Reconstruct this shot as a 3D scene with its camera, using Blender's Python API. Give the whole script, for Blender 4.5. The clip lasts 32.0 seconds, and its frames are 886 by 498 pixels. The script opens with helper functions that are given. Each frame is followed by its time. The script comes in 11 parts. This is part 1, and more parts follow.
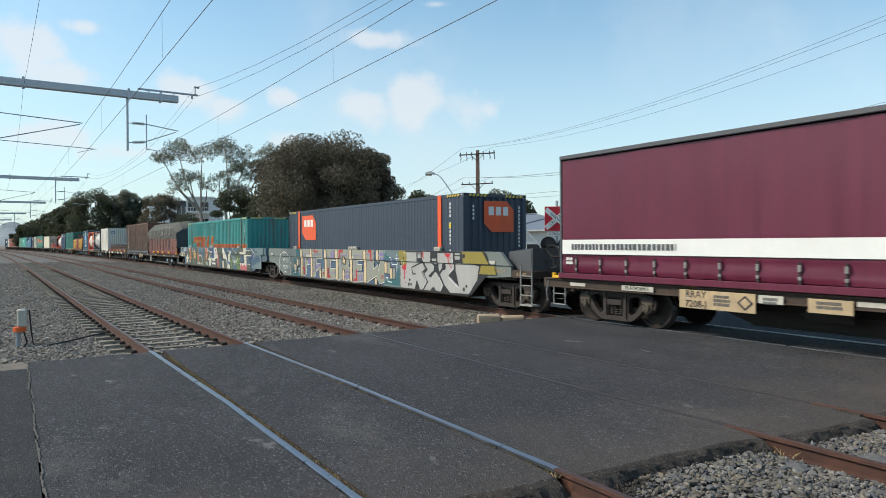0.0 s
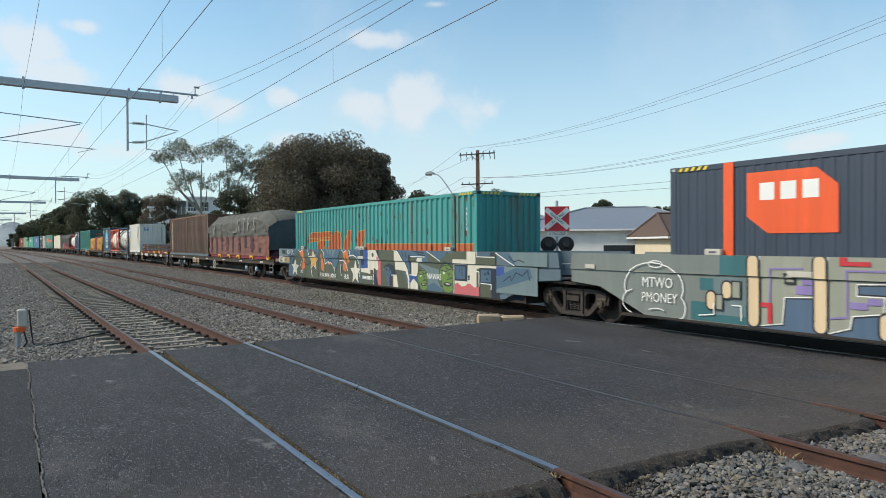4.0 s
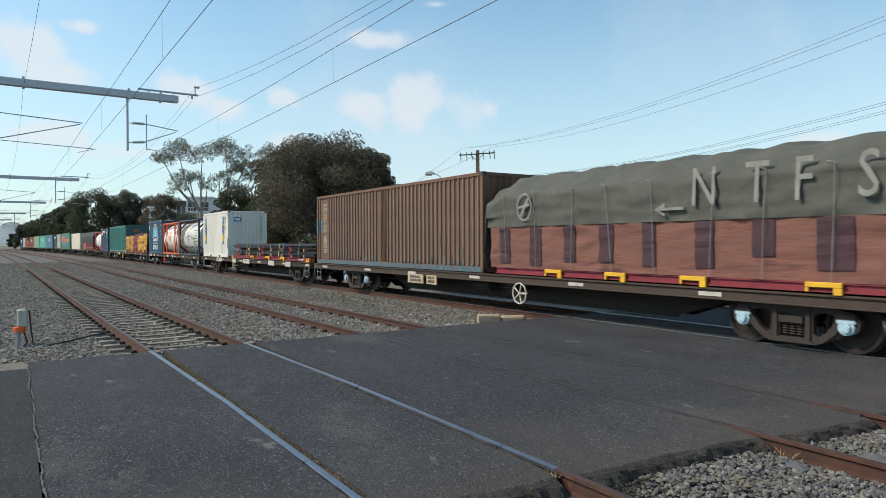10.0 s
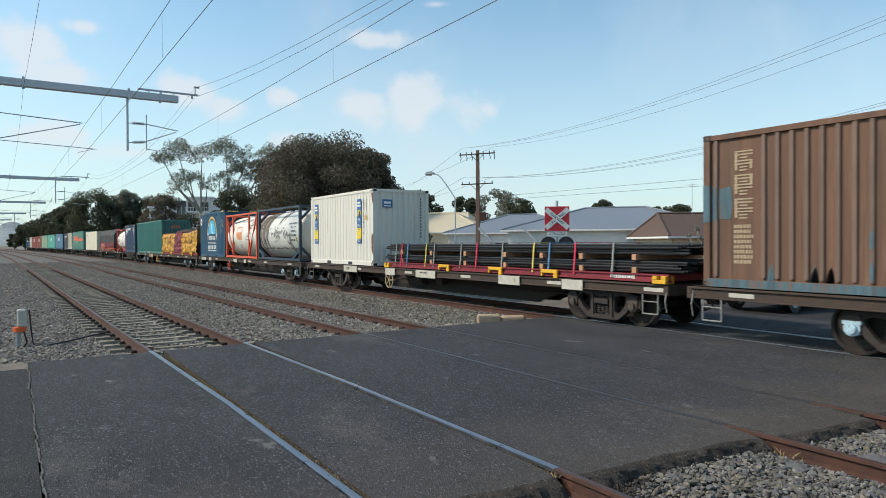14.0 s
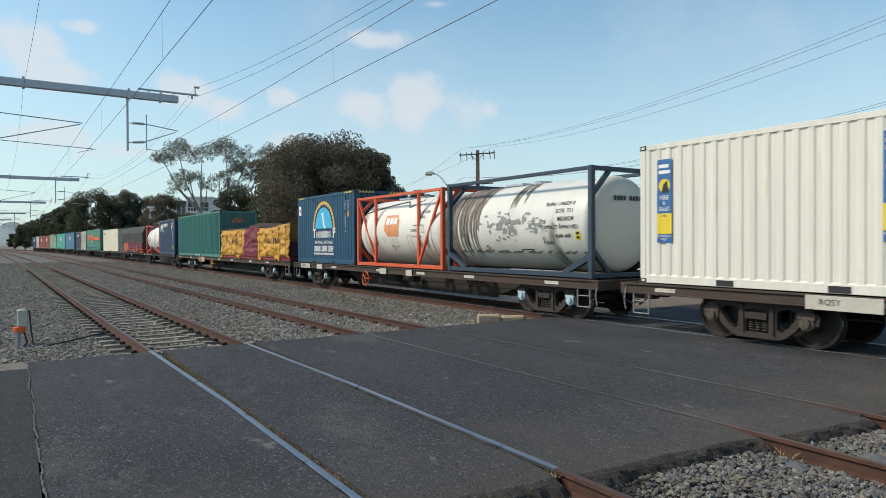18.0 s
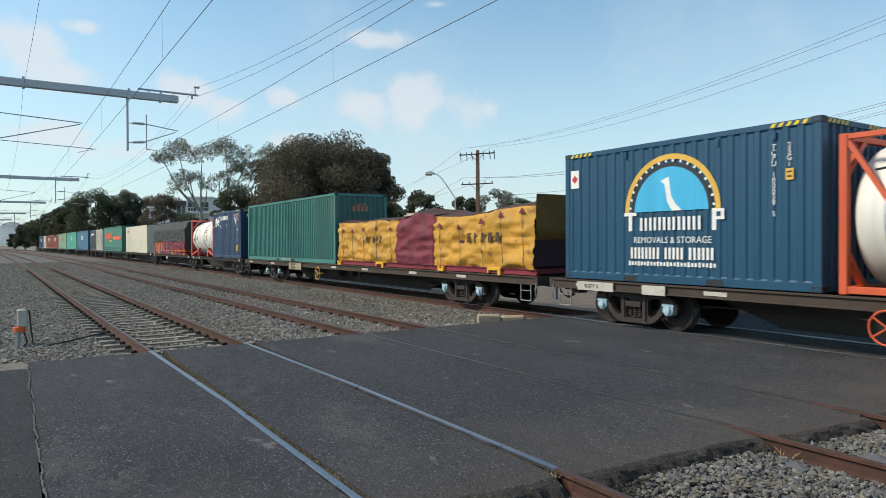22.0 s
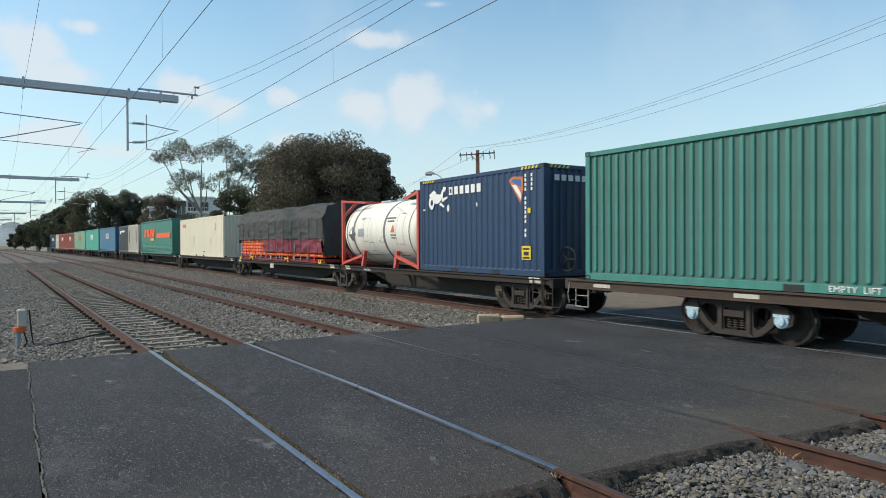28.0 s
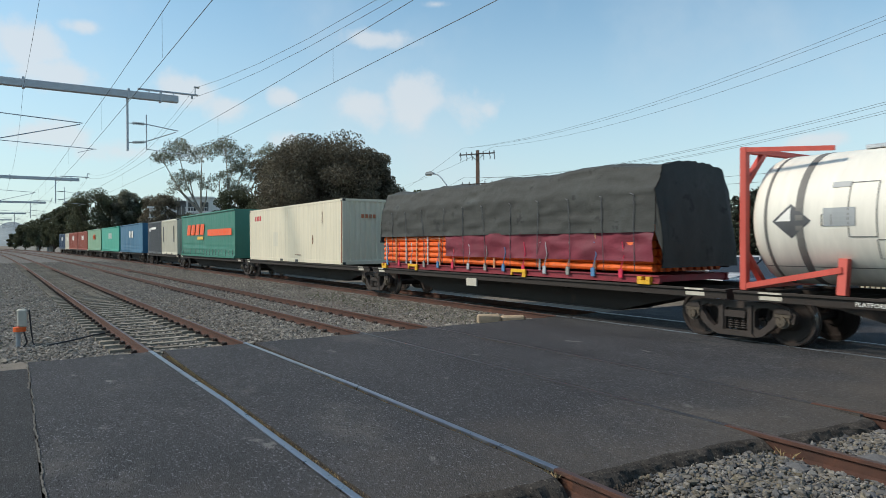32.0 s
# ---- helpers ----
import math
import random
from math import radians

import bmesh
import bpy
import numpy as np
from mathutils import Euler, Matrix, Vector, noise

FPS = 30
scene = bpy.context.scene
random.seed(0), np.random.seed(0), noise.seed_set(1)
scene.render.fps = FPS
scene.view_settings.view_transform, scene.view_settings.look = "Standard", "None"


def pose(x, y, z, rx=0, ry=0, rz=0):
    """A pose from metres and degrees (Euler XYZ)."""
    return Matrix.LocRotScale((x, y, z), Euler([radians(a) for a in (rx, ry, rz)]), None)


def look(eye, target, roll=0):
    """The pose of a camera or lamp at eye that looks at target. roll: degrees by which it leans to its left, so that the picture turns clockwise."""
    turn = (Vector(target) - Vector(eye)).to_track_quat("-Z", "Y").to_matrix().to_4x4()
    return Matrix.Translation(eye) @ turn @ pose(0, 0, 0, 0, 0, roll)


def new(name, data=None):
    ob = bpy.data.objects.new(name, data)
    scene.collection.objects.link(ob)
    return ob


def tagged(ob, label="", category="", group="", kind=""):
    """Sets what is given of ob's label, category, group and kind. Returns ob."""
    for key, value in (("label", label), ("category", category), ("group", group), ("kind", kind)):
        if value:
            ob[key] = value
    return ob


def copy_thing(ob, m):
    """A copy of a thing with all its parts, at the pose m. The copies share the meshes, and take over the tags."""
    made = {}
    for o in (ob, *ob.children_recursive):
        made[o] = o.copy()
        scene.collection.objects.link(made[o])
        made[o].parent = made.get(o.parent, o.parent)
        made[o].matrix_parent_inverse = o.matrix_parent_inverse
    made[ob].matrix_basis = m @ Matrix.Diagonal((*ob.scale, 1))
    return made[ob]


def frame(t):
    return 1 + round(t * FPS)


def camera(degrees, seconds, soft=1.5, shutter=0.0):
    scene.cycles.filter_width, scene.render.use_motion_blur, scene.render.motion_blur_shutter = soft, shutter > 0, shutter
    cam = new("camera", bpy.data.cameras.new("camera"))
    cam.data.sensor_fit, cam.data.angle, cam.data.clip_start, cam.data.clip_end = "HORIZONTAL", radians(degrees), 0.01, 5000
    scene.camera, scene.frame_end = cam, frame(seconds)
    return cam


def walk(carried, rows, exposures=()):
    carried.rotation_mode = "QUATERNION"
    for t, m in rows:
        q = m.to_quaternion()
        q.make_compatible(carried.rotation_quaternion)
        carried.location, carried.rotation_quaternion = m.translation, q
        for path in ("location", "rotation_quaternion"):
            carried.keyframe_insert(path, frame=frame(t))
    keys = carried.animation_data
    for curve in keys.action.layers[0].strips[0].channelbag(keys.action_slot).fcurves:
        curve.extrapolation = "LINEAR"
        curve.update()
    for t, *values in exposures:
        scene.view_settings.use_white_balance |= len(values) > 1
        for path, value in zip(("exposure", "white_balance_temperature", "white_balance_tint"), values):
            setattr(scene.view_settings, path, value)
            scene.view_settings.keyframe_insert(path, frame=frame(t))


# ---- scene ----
EXPOSURE = 0.70
SKY_STRENGTH, SUN_STRENGTH, SUN_SIZE = 0.115, 2.3, 9.0
SKY_TINT = (0.83, 1.03, 0.98)
HAZE, HAZE_COLOR = 0.66, (3.45, 4.1, 4.5)
CLOUD_COLOR, CLOUD_PALE = (4.25, 4.45, 4.65), (3.7, 4.25, 4.65)
CLOUDS = ((42, 80, 48, 32), (150, 48, 30, 14), (330, 160, 60, 34), (405, 190, 50, 26), (505, 172, 36, 22), (640, 190, 52, 30), (728, 176, 44, 46), (868, 194, 62, 42), (670, 70, 80, 20), (120, 135, 70, 22), (240, 270, 90, 26), (60, 240, 90, 26), (770, 8, 40, 12), (520, 250, 60, 22), (1450, 250, 50, 16))

# ---- camera: stands still on the footpath, z = 0 is the top of the rails ----
EYE = Vector((0.0, 0.0, 1.89))
YAW, PITCH, ROLL = -56.936, -0.585, 0.276
cam = camera(67.7, 32.0, soft=0.55, shutter=0.25)


def cam_pose():
    a, b = radians(YAW), radians(PITCH)
    way = Vector((math.sin(a) * math.cos(b), math.cos(a) * math.cos(b), math.sin(b)))
    return look(EYE, EYE + way, -ROLL)


walk(cam, [(0.0, cam_pose()), (32.0, cam_pose())], exposures=((0.0, EXPOSURE + 0.05), (7.0, EXPOSURE), (13.0, EXPOSURE + 0.03), (17.0, EXPOSURE - 0.12), (20.0, EXPOSURE - 0.05), (28.0, EXPOSURE - 0.02), (31.0, EXPOSURE - 0.11), (32.0, EXPOSURE - 0.11)))

# ---- world, sun ----
SUN_AZ, SUN_EL = radians(210), radians(42)      # azimuth of the sun, counted from +y to +x
world = bpy.data.worlds.new("world")
scene.world = world
world.use_nodes = True


def sky_nodes():
    """A Nishita sky, pale towards the horizon, with a few fair-weather cumulus and thin wisps."""
    nt = world.node_tree
    nt.nodes.clear()

    def node(kind, **kw):
        n = nt.nodes.new(kind)
        for k, v in kw.items():
            if k == "operation":
                n.operation = v
        return n

    def maths(op, a, b=None):
        n = node("ShaderNodeMath", operation=op)
        for i, v in enumerate((a, b)):
            if v is None:
                continue
            if isinstance(v, (int, float)):
                n.inputs[i].default_value = v
            else:
                nt.links.new(v, n.inputs[i])
        return n.outputs[0]

    def ranged(v, a, b, c=0.0, d=1.0, smooth=True):
        n = node("ShaderNodeMapRange")
        n.interpolation_type = "SMOOTHSTEP" if smooth else "LINEAR"
        for key, val in (("From Min", a), ("From Max", b), ("To Min", c), ("To Max", d)):
            n.inputs[key].default_value = val
        nt.links.new(v, n.inputs["Value"])
        return n.outputs["Result"]

    def mixed(fac, a, b, mode="MIX"):
        n = node("ShaderNodeMix")
        n.data_type, n.blend_type = "RGBA", mode
        for key, v in (("Factor", fac), ("A", a), ("B", b)):
            if isinstance(v, (int, float)):
                n.inputs[key].default_value = v
            elif isinstance(v, tuple):
                n.inputs[key].default_value = (*v, 1)
            else:
                nt.links.new(v, n.inputs[key])
        return n.outputs["Result"]

    def noise_of(vec, scale, detail, rough):
        n = node("ShaderNodeTexNoise")
        n.inputs["Scale"].default_value, n.inputs["Detail"].default_value, n.inputs["Roughness"].default_value = scale, detail, rough
        nt.links.new(vec, n.inputs["Vector"])
        return n.outputs["Fac"]

    out, bg = node("ShaderNodeOutputWorld"), node("ShaderNodeBackground")
    sky = node("ShaderNodeTexSky")
    sky.sky_type, sky.sun_disc = "NISHITA", False
    sky.sun_elevation, sky.sun_rotation = SUN_EL, SUN_AZ
    sky.air_density, sky.dust_density, sky.ozone_density = 1.0, 0.8, 0.7
    bg.inputs["Strength"].default_value = SKY_STRENGTH
    way = node("ShaderNodeTexCoord").outputs["Generated"]
    sep = node("ShaderNodeSeparateXYZ")
    nt.links.new(way, sep.inputs[0])
    up = sep.outputs["Z"]
    blue = mixed(1.0, sky.outputs[0], SKY_TINT, "MULTIPLY")
    col = mixed(ranged(up, 0.0, 0.42, HAZE, 0.0), blue, HAZE_COLOR)
    # clouds: soft heaps about a few bearings, torn by noise
    n1 = noise_of(way, 9.0, 8, 0.58)
    n2 = noise_of(way, 3.2, 6, 0.55)
    heap = None
    for px, py, w_, h_ in CLOUDS:
        fw = cam_pose().to_3x3()
        c = (fw @ Vector(((px - 784) / 1169.0, (441 - py) / 1169.0, -1.0))).normalized()
        side = Vector((c.y, -c.x, 0)).normalized()
        top = side.cross(c)
        d = node("ShaderNodeVectorMath", operation="SUBTRACT")
        nt.links.new(way, d.inputs[0])
        d.inputs[1].default_value = c

        def along(axis, size):
            n = node("ShaderNodeVectorMath", operation="DOT_PRODUCT")
            nt.links.new(d.outputs[0], n.inputs[0])
            n.inputs[1].default_value = axis / size
            return n.outputs["Value"]
        a, b, k = along(side, w_ / 1169.0), along(top, h_ / 1169.0), along(c, 0.5)
        r2 = maths("ADD", maths("ADD", maths("MULTIPLY", a, a), maths("MULTIPLY", b, b)), maths("MULTIPLY", k, k))
        v = maths("SUBTRACT", 1.0, maths("SQRT", r2))
        heap = v if heap is None else maths("MAXIMUM", heap, v)
    body = maths("ADD", heap, maths("MULTIPLY", maths("SUBTRACT", n1, 0.5), 3.6))
    thick = ranged(body, -0.05, 0.8)
    wisp = maths("MULTIPLY", ranged(n2, 0.47, 0.80), 0.42)
    col = mixed(wisp, col, CLOUD_PALE)
    col = mixed(maths("MULTIPLY", thick, 0.72), col, CLOUD_COLOR)
    nt.links.new(col, bg.inputs["Color"])
    nt.links.new(bg.outputs[0], out.inputs["Surface"])


sky_nodes()
sun = new("sun", bpy.data.lights.new("sun", "SUN"))
sun.data.energy, sun.data.angle, sun.data.color = SUN_STRENGTH, radians(SUN_SIZE), (1.0, 0.88, 0.74)
sun_from = Vector((math.sin(SUN_AZ) * math.cos(SUN_EL), math.cos(SUN_AZ) * math.cos(SUN_EL), math.sin(SUN_EL)))
sun.matrix_world = look(sun_from * 50, (0, 0, 0))

from mathutils.bvhtree import BVHTree

# ---- materials ----
def surface(name, base, rough=0.6, metal=0.0, vary=0.25, scale=6.0, stain=None, amount=0.3, stain_scale=1.2,
            bump=0.15, bump_scale=60.0, random_value=0.0, stretch=(1, 1, 1), island=False, spec=0.5, speck=None, dust=None):
    """A worn surface: base colour with grain at a small and a larger scale, stains, and fine relief."""
    m = bpy.data.materials.new(name)
    m.use_nodes = True
    nt = m.node_tree
    b = nt.nodes["Principled BSDF"]
    b.inputs["Metallic"].default_value = metal
    b.inputs["Specular IOR Level"].default_value = spec
    co = nt.nodes.new("ShaderNodeTexCoord")
    mp = nt.nodes.new("ShaderNodeMapping")
    mp.inputs["Scale"].default_value = stretch
    nt.links.new(co.outputs["Object"], mp.inputs["Vector"])

    def grain(s, detail, rough_=0.6):
        n = nt.nodes.new("ShaderNodeTexNoise")
        n.inputs["Scale"].default_value, n.inputs["Detail"].default_value, n.inputs["Roughness"].default_value = s, detail, rough_
        nt.links.new(mp.outputs[0], n.inputs["Vector"])
        return n.outputs["Fac"]

    def ranged(x, a, b_, c, d):
        r = nt.nodes.new("ShaderNodeMapRange")
        for key, v in (("From Min", a), ("From Max", b_), ("To Min", c), ("To Max", d)):
            r.inputs[key].default_value = v
        nt.links.new(x, r.inputs["Value"])
        return r.outputs["Result"]

    def mixed(fac, a, b_, mode="MIX"):
        mx = nt.nodes.new("ShaderNodeMix")
        mx.data_type, mx.blend_type = "RGBA", mode
        for key, v in (("Factor", fac), ("A", a), ("B", b_)):
            if isinstance(v, (int, float)):
                mx.inputs[key].default_value = v
            elif isinstance(v, (tuple, list)):
                mx.inputs[key].default_value = (*v[:3], 1)
            else:
                nt.links.new(v, mx.inputs[key])
        return mx.outputs["Result"]

    fine = grain(scale * 8, 3)
    big = grain(scale, 5)
    dark = tuple(c * (1 - vary) for c in base)
    lite = tuple(min(1, c * (1 + vary)) for c in base)
    col = mixed(ranged(big, 0.3, 0.7, 0, 1), dark, lite)
    col = mixed(ranged(fine, 0.35, 0.65, 0, 0.5), col, dark)
    if stain:
        col = mixed(ranged(grain(stain_scale, 6, 0.65), 0.5 + 0.2 * (1 - amount), 0.62 + 0.2 * (1 - amount), 0, 1), col, stain)
    if speck:
        size, light, dark_, amount_ = speck
        g = grain(size, 2, 0.7)
        col = mixed(ranged(g, 0.60, 0.66, 0, amount_), col, light)
        col = mixed(ranged(g, 0.40, 0.34, 0, amount_), col, dark_)
    if dust:
        size, pale, edge = dust
        col = mixed(ranged(grain(size, 7, 0.62), edge, edge + 0.05, 0, 0.75), col, pale)
    if random_value:
        src = nt.nodes.new("ShaderNodeNewGeometry").outputs["Random Per Island"] if island else nt.nodes.new("ShaderNodeObjectInfo").outputs["Random"]
        hs = nt.nodes.new("ShaderNodeHueSaturation")
        nt.links.new(ranged(src, 0, 1, 1 - random_value, 1 + random_value), hs.inputs["Value"])
        nt.links.new(col, hs.inputs["Color"])
        col = hs.outputs["Color"]
    nt.links.new(col, b.inputs["Base Color"])
    nt.links.new(ranged(big, 0.3, 0.7, max(0.02, rough - 0.1), min(1, rough + 0.1)), b.inputs["Roughness"])
    if bump:
        bp = nt.nodes.new("ShaderNodeBump")
        bp.inputs["Strength"].default_value, bp.inputs["Distance"].default_value = bump, 0.02
        nt.links.new(grain(bump_scale, 4), bp.inputs["Height"])
        nt.links.new(bp.outputs[0], b.inputs["Normal"])
    return m


# ---- mesh helpers ----
def box(bm, x0, x1, y0, y1, z0, z1, bevel=0.0):
    vs = [bm.verts.new((x, y, z)) for x in (x0, x1) for y in (y0, y1) for z in (z0, z1)]
    fs = [bm.faces.new([vs[i] for i in q]) for q in ((0, 1, 3, 2), (4, 6, 7, 5), (0, 4, 5, 1), (2, 3, 7, 6), (0, 2, 6, 4), (1, 5, 7, 3))]
    if bevel:
        es = {e for f in fs for e in f.edges}
        bmesh.ops.bevel(bm, geom=list(es), offset=bevel, segments=1, affect="EDGES")
    return vs


def prism(bm, pts, a, b, axis="y"):
    """An outline pts in the plane across the axis, drawn out from a to b. Axis y: pts are (x, z); x: (y, z); z: (x, y)."""
    def at(u, v, w):
        return {"y": (u, w, v), "x": (w, u, v), "z": (u, v, w)}[axis]
    lo = [bm.verts.new(at(u, v, a)) for u, v in pts]
    hi = [bm.verts.new(at(u, v, b)) for u, v in pts]
    n = len(pts)
    fs = [bm.faces.new(lo), bm.faces.new(hi[::-1])]
    for i in range(n):
        fs.append(bm.faces.new((lo[i], hi[i], hi[(i + 1) % n], lo[(i + 1) % n])))
    return fs


def tube(bm, a, b, r, n=8, r2=None):
    """A round bar from a to b."""
    a, b = Vector(a), Vector(b)
    d = (b - a).normalized()
    u = d.orthogonal().normalized()
    v = d.cross(u)
    r2 = r if r2 is None else r2
    ring = [[bm.verts.new(c + (u * math.cos(2 * math.pi * i / n) + v * math.sin(2 * math.pi * i / n)) * rr) for i in range(n)] for c, rr in ((a, r), (b, r2))]
    for i in range(n):
        bm.faces.new((ring[0][i], ring[0][(i + 1) % n], ring[1][(i + 1) % n], ring[1][i]))
    bm.faces.new(ring[0][::-1])
    bm.faces.new(ring[1])


def bent(bm, pts, r, n=6):
    for a, b in zip(pts, pts[1:]):
        tube(bm, a, b, r, n)


def bar(bm, a, b, w, d=None):
    """A square bar from a to b."""
    a, b = Vector(a), Vector(b)
    d = w if d is None else d
    way = (b - a).normalized()
    u = way.cross(Vector((0, 1, 0)))
    if u.length < 0.05:
        u = way.cross(Vector((1, 0, 0)))
    u.normalize()
    v = way.cross(u)
    ring = [[bm.verts.new(c + u * (sx * w / 2) + v * (sy * d / 2)) for sx, sy in ((-1, -1), (1, -1), (1, 1), (-1, 1))] for c in (a, b)]
    for i in range(4):
        bm.faces.new((ring[0][i], ring[0][(i + 1) % 4], ring[1][(i + 1) % 4], ring[1][i]))
    bm.faces.new(ring[0][::-1])
    bm.faces.new(ring[1])


def mesh_of(name, bm, material, smooth=False):
    bmesh.ops.recalc_face_normals(bm, faces=bm.faces)
    me = bpy.data.meshes.new(name)
    if smooth:
        for f in bm.faces:
            f.smooth = True
    bm.to_mesh(me)
    bm.free()
    for mm in (material if isinstance(material, (list, tuple)) else [material]):
        me.materials.append(mm)
    return me


def part(name, bm, material, parent=None, label="", at=None, smooth=False):
    """Links a bmesh (or a finished mesh) as one object under its thing or part."""
    me = bm if isinstance(bm, bpy.types.Mesh) else mesh_of(name, bm, material, smooth)
    ob = new(name, me)
    if parent is not None:
        ob.parent = parent
    if at is not None:
        ob.matrix_basis = at
    if label:
        tagged(ob, label=label)
    return ob


def pieces(name, bm, material, parent):
    """Links each loose piece of a bmesh as a part of its own."""
    seen = set()
    for v in list(bm.verts):
        if v in seen:
            continue
        stack, island = [v], []
        seen.add(v)
        while stack:
            q = stack.pop()
            island.append(q)
            for e in q.link_edges:
                o = e.other_vert(q)
                if o not in seen:
                    seen.add(o)
                    stack.append(o)
        one = B()
        made = {q: one.verts.new(q.co) for q in island}
        for f in {f for q in island for f in q.link_faces}:
            one.faces.new([made[q] for q in f.verts])
        part(name, one, material, parent)
    bm.free()


def thing(name, label, category, group="", kind="", at=None):
    ob = new(name)
    ob.empty_display_size = 0.3
    if at is not None:
        ob.matrix_basis = at
    return tagged(ob, label, category, group, kind)


def B():
    return bmesh.new()


# ---- the line: tracks run along x and bend slowly far off ----
ROAD_X0, ROAD_X1 = -12.5, -3.42        # edges of the level crossing
NEAR_Y, MID_Y, FAR_Y = 2.96, 6.98, 12.43   # centre lines of the three tracks


def bend(x):
    u = min(x + 15.0, 0.0)
    return -0.000160 * u * u


def near_bend(x):
    return bend(x) - 1.2 * (1 - math.exp(-max(0.0, -8.0 - x) / 50.0))


def mid_bend(x):
    return bend(x) - 0.5 * (1 - math.exp(-max(0.0, -12.0 - x) / 40.0))


# where the train is: metres it has gone along the line
def gone(t):
    u = (t - 16.0) / 16.0
    return 4.62237 * t - 6.14961 * u ** 2 + 2.22208 * u ** 3 + 0.67669 * u ** 4


def on_line(x):
    s = (bend(x + 0.5) - bend(x - 0.5))
    return pose(x, FAR_Y + bend(x), 0, 0, 0, math.degrees(math.atan(s)))


MOVING = []      # things of the train and their place along it
SPINNING = []    # wheelsets


def ride(ob, x):
    MOVING.append((ob, x))
    ob.matrix_basis = on_line(x + gone(0))
    return ob


def motions():
    for ob, x in MOVING:
        lift = ob.get("rest", 0.0)
        walk(ob, [(t, Matrix.Translation((0, 0, lift)) @ on_line(x + gone(t))) for t in range(0, 33)])
    r = 0.46
    turns = [(k * 0.16, (gone(k * 0.16) - gone(0.0)) / r) for k in range(201)]
    for ob, at in SPINNING:
        walk(ob, [(t, at @ pose(0, 0, 0, 0, math.degrees(a), 0)) for t, a in turns])

RUST = (0.13, 0.055, 0.03)
def asphalt(name, base, warm, dirt_at=None, grit=0.8):
    """Worn asphalt: fine grit, broad rubbed patches, pale scuffs; brown dirt blown in from a broken edge at dirt_at."""
    m = surface(name, base, 0.86, vary=0.42, scale=0.55, stain=warm, amount=0.66, stain_scale=0.45, stretch=(0.8, 1.3, 1), bump=1.0, bump_scale=60,
                speck=(36, tuple(c * 3.6 for c in base), tuple(c * 0.25 for c in base), grit), spec=0.28, dust=(1.7, (0.175, 0.17, 0.165), 0.65))
    if dirt_at is None:
        return m
    nt = m.node_tree
    b = nt.nodes["Principled BSDF"]
    src = b.inputs["Base Color"].links[0].from_socket
    co = nt.nodes.new("ShaderNodeTexCoord")
    sep = nt.nodes.new("ShaderNodeSeparateXYZ")
    nt.links.new(co.outputs["Object"], sep.inputs[0])
    n = nt.nodes.new("ShaderNodeTexNoise")
    n.inputs["Scale"].default_value, n.inputs["Detail"].default_value = 0.8, 7
    nt.links.new(co.outputs["Object"], n.inputs["Vector"])
    k = nt.nodes.new("ShaderNodeMath")
    k.operation = "MULTIPLY_ADD"
    nt.links.new(n.outputs["Fac"], k.inputs[0])
    k.inputs[1].default_value = 3.2
    nt.links.new(sep.outputs["X"], k.inputs[2])
    r = nt.nodes.new("ShaderNodeMapRange")
    r.interpolation_type = "SMOOTHSTEP"
    for key, v in (("From Min", dirt_at - 0.9), ("From Max", dirt_at + 1.9), ("To Min", 0.0), ("To Max", 0.62)):
        r.inputs[key].default_value = v
    nt.links.new(k.outputs[0], r.inputs["Value"])
    f = nt.nodes.new("ShaderNodeTexNoise")
    f.inputs["Scale"].default_value, f.inputs["Detail"].default_value = 45, 4
    nt.links.new(co.outputs["Object"], f.inputs["Vector"])
    g = nt.nodes.new("ShaderNodeMix")
    g.data_type = "RGBA"
    g.inputs["A"].default_value, g.inputs["B"].default_value = (0.000, 0.000, 0.000, 1), (0.215, 0.182, 0.150, 1)
    nt.links.new(f.outputs["Fac"], g.inputs["Factor"])
    mx = nt.nodes.new("ShaderNodeMix")
    mx.data_type = "RGBA"
    nt.links.new(r.outputs["Result"], mx.inputs["Factor"])
    nt.links.new(src, mx.inputs["A"])
    nt.links.new(g.outputs["Result"], mx.inputs["B"])
    nt.links.new(mx.outputs["Result"], b.inputs["Base Color"])
    return m


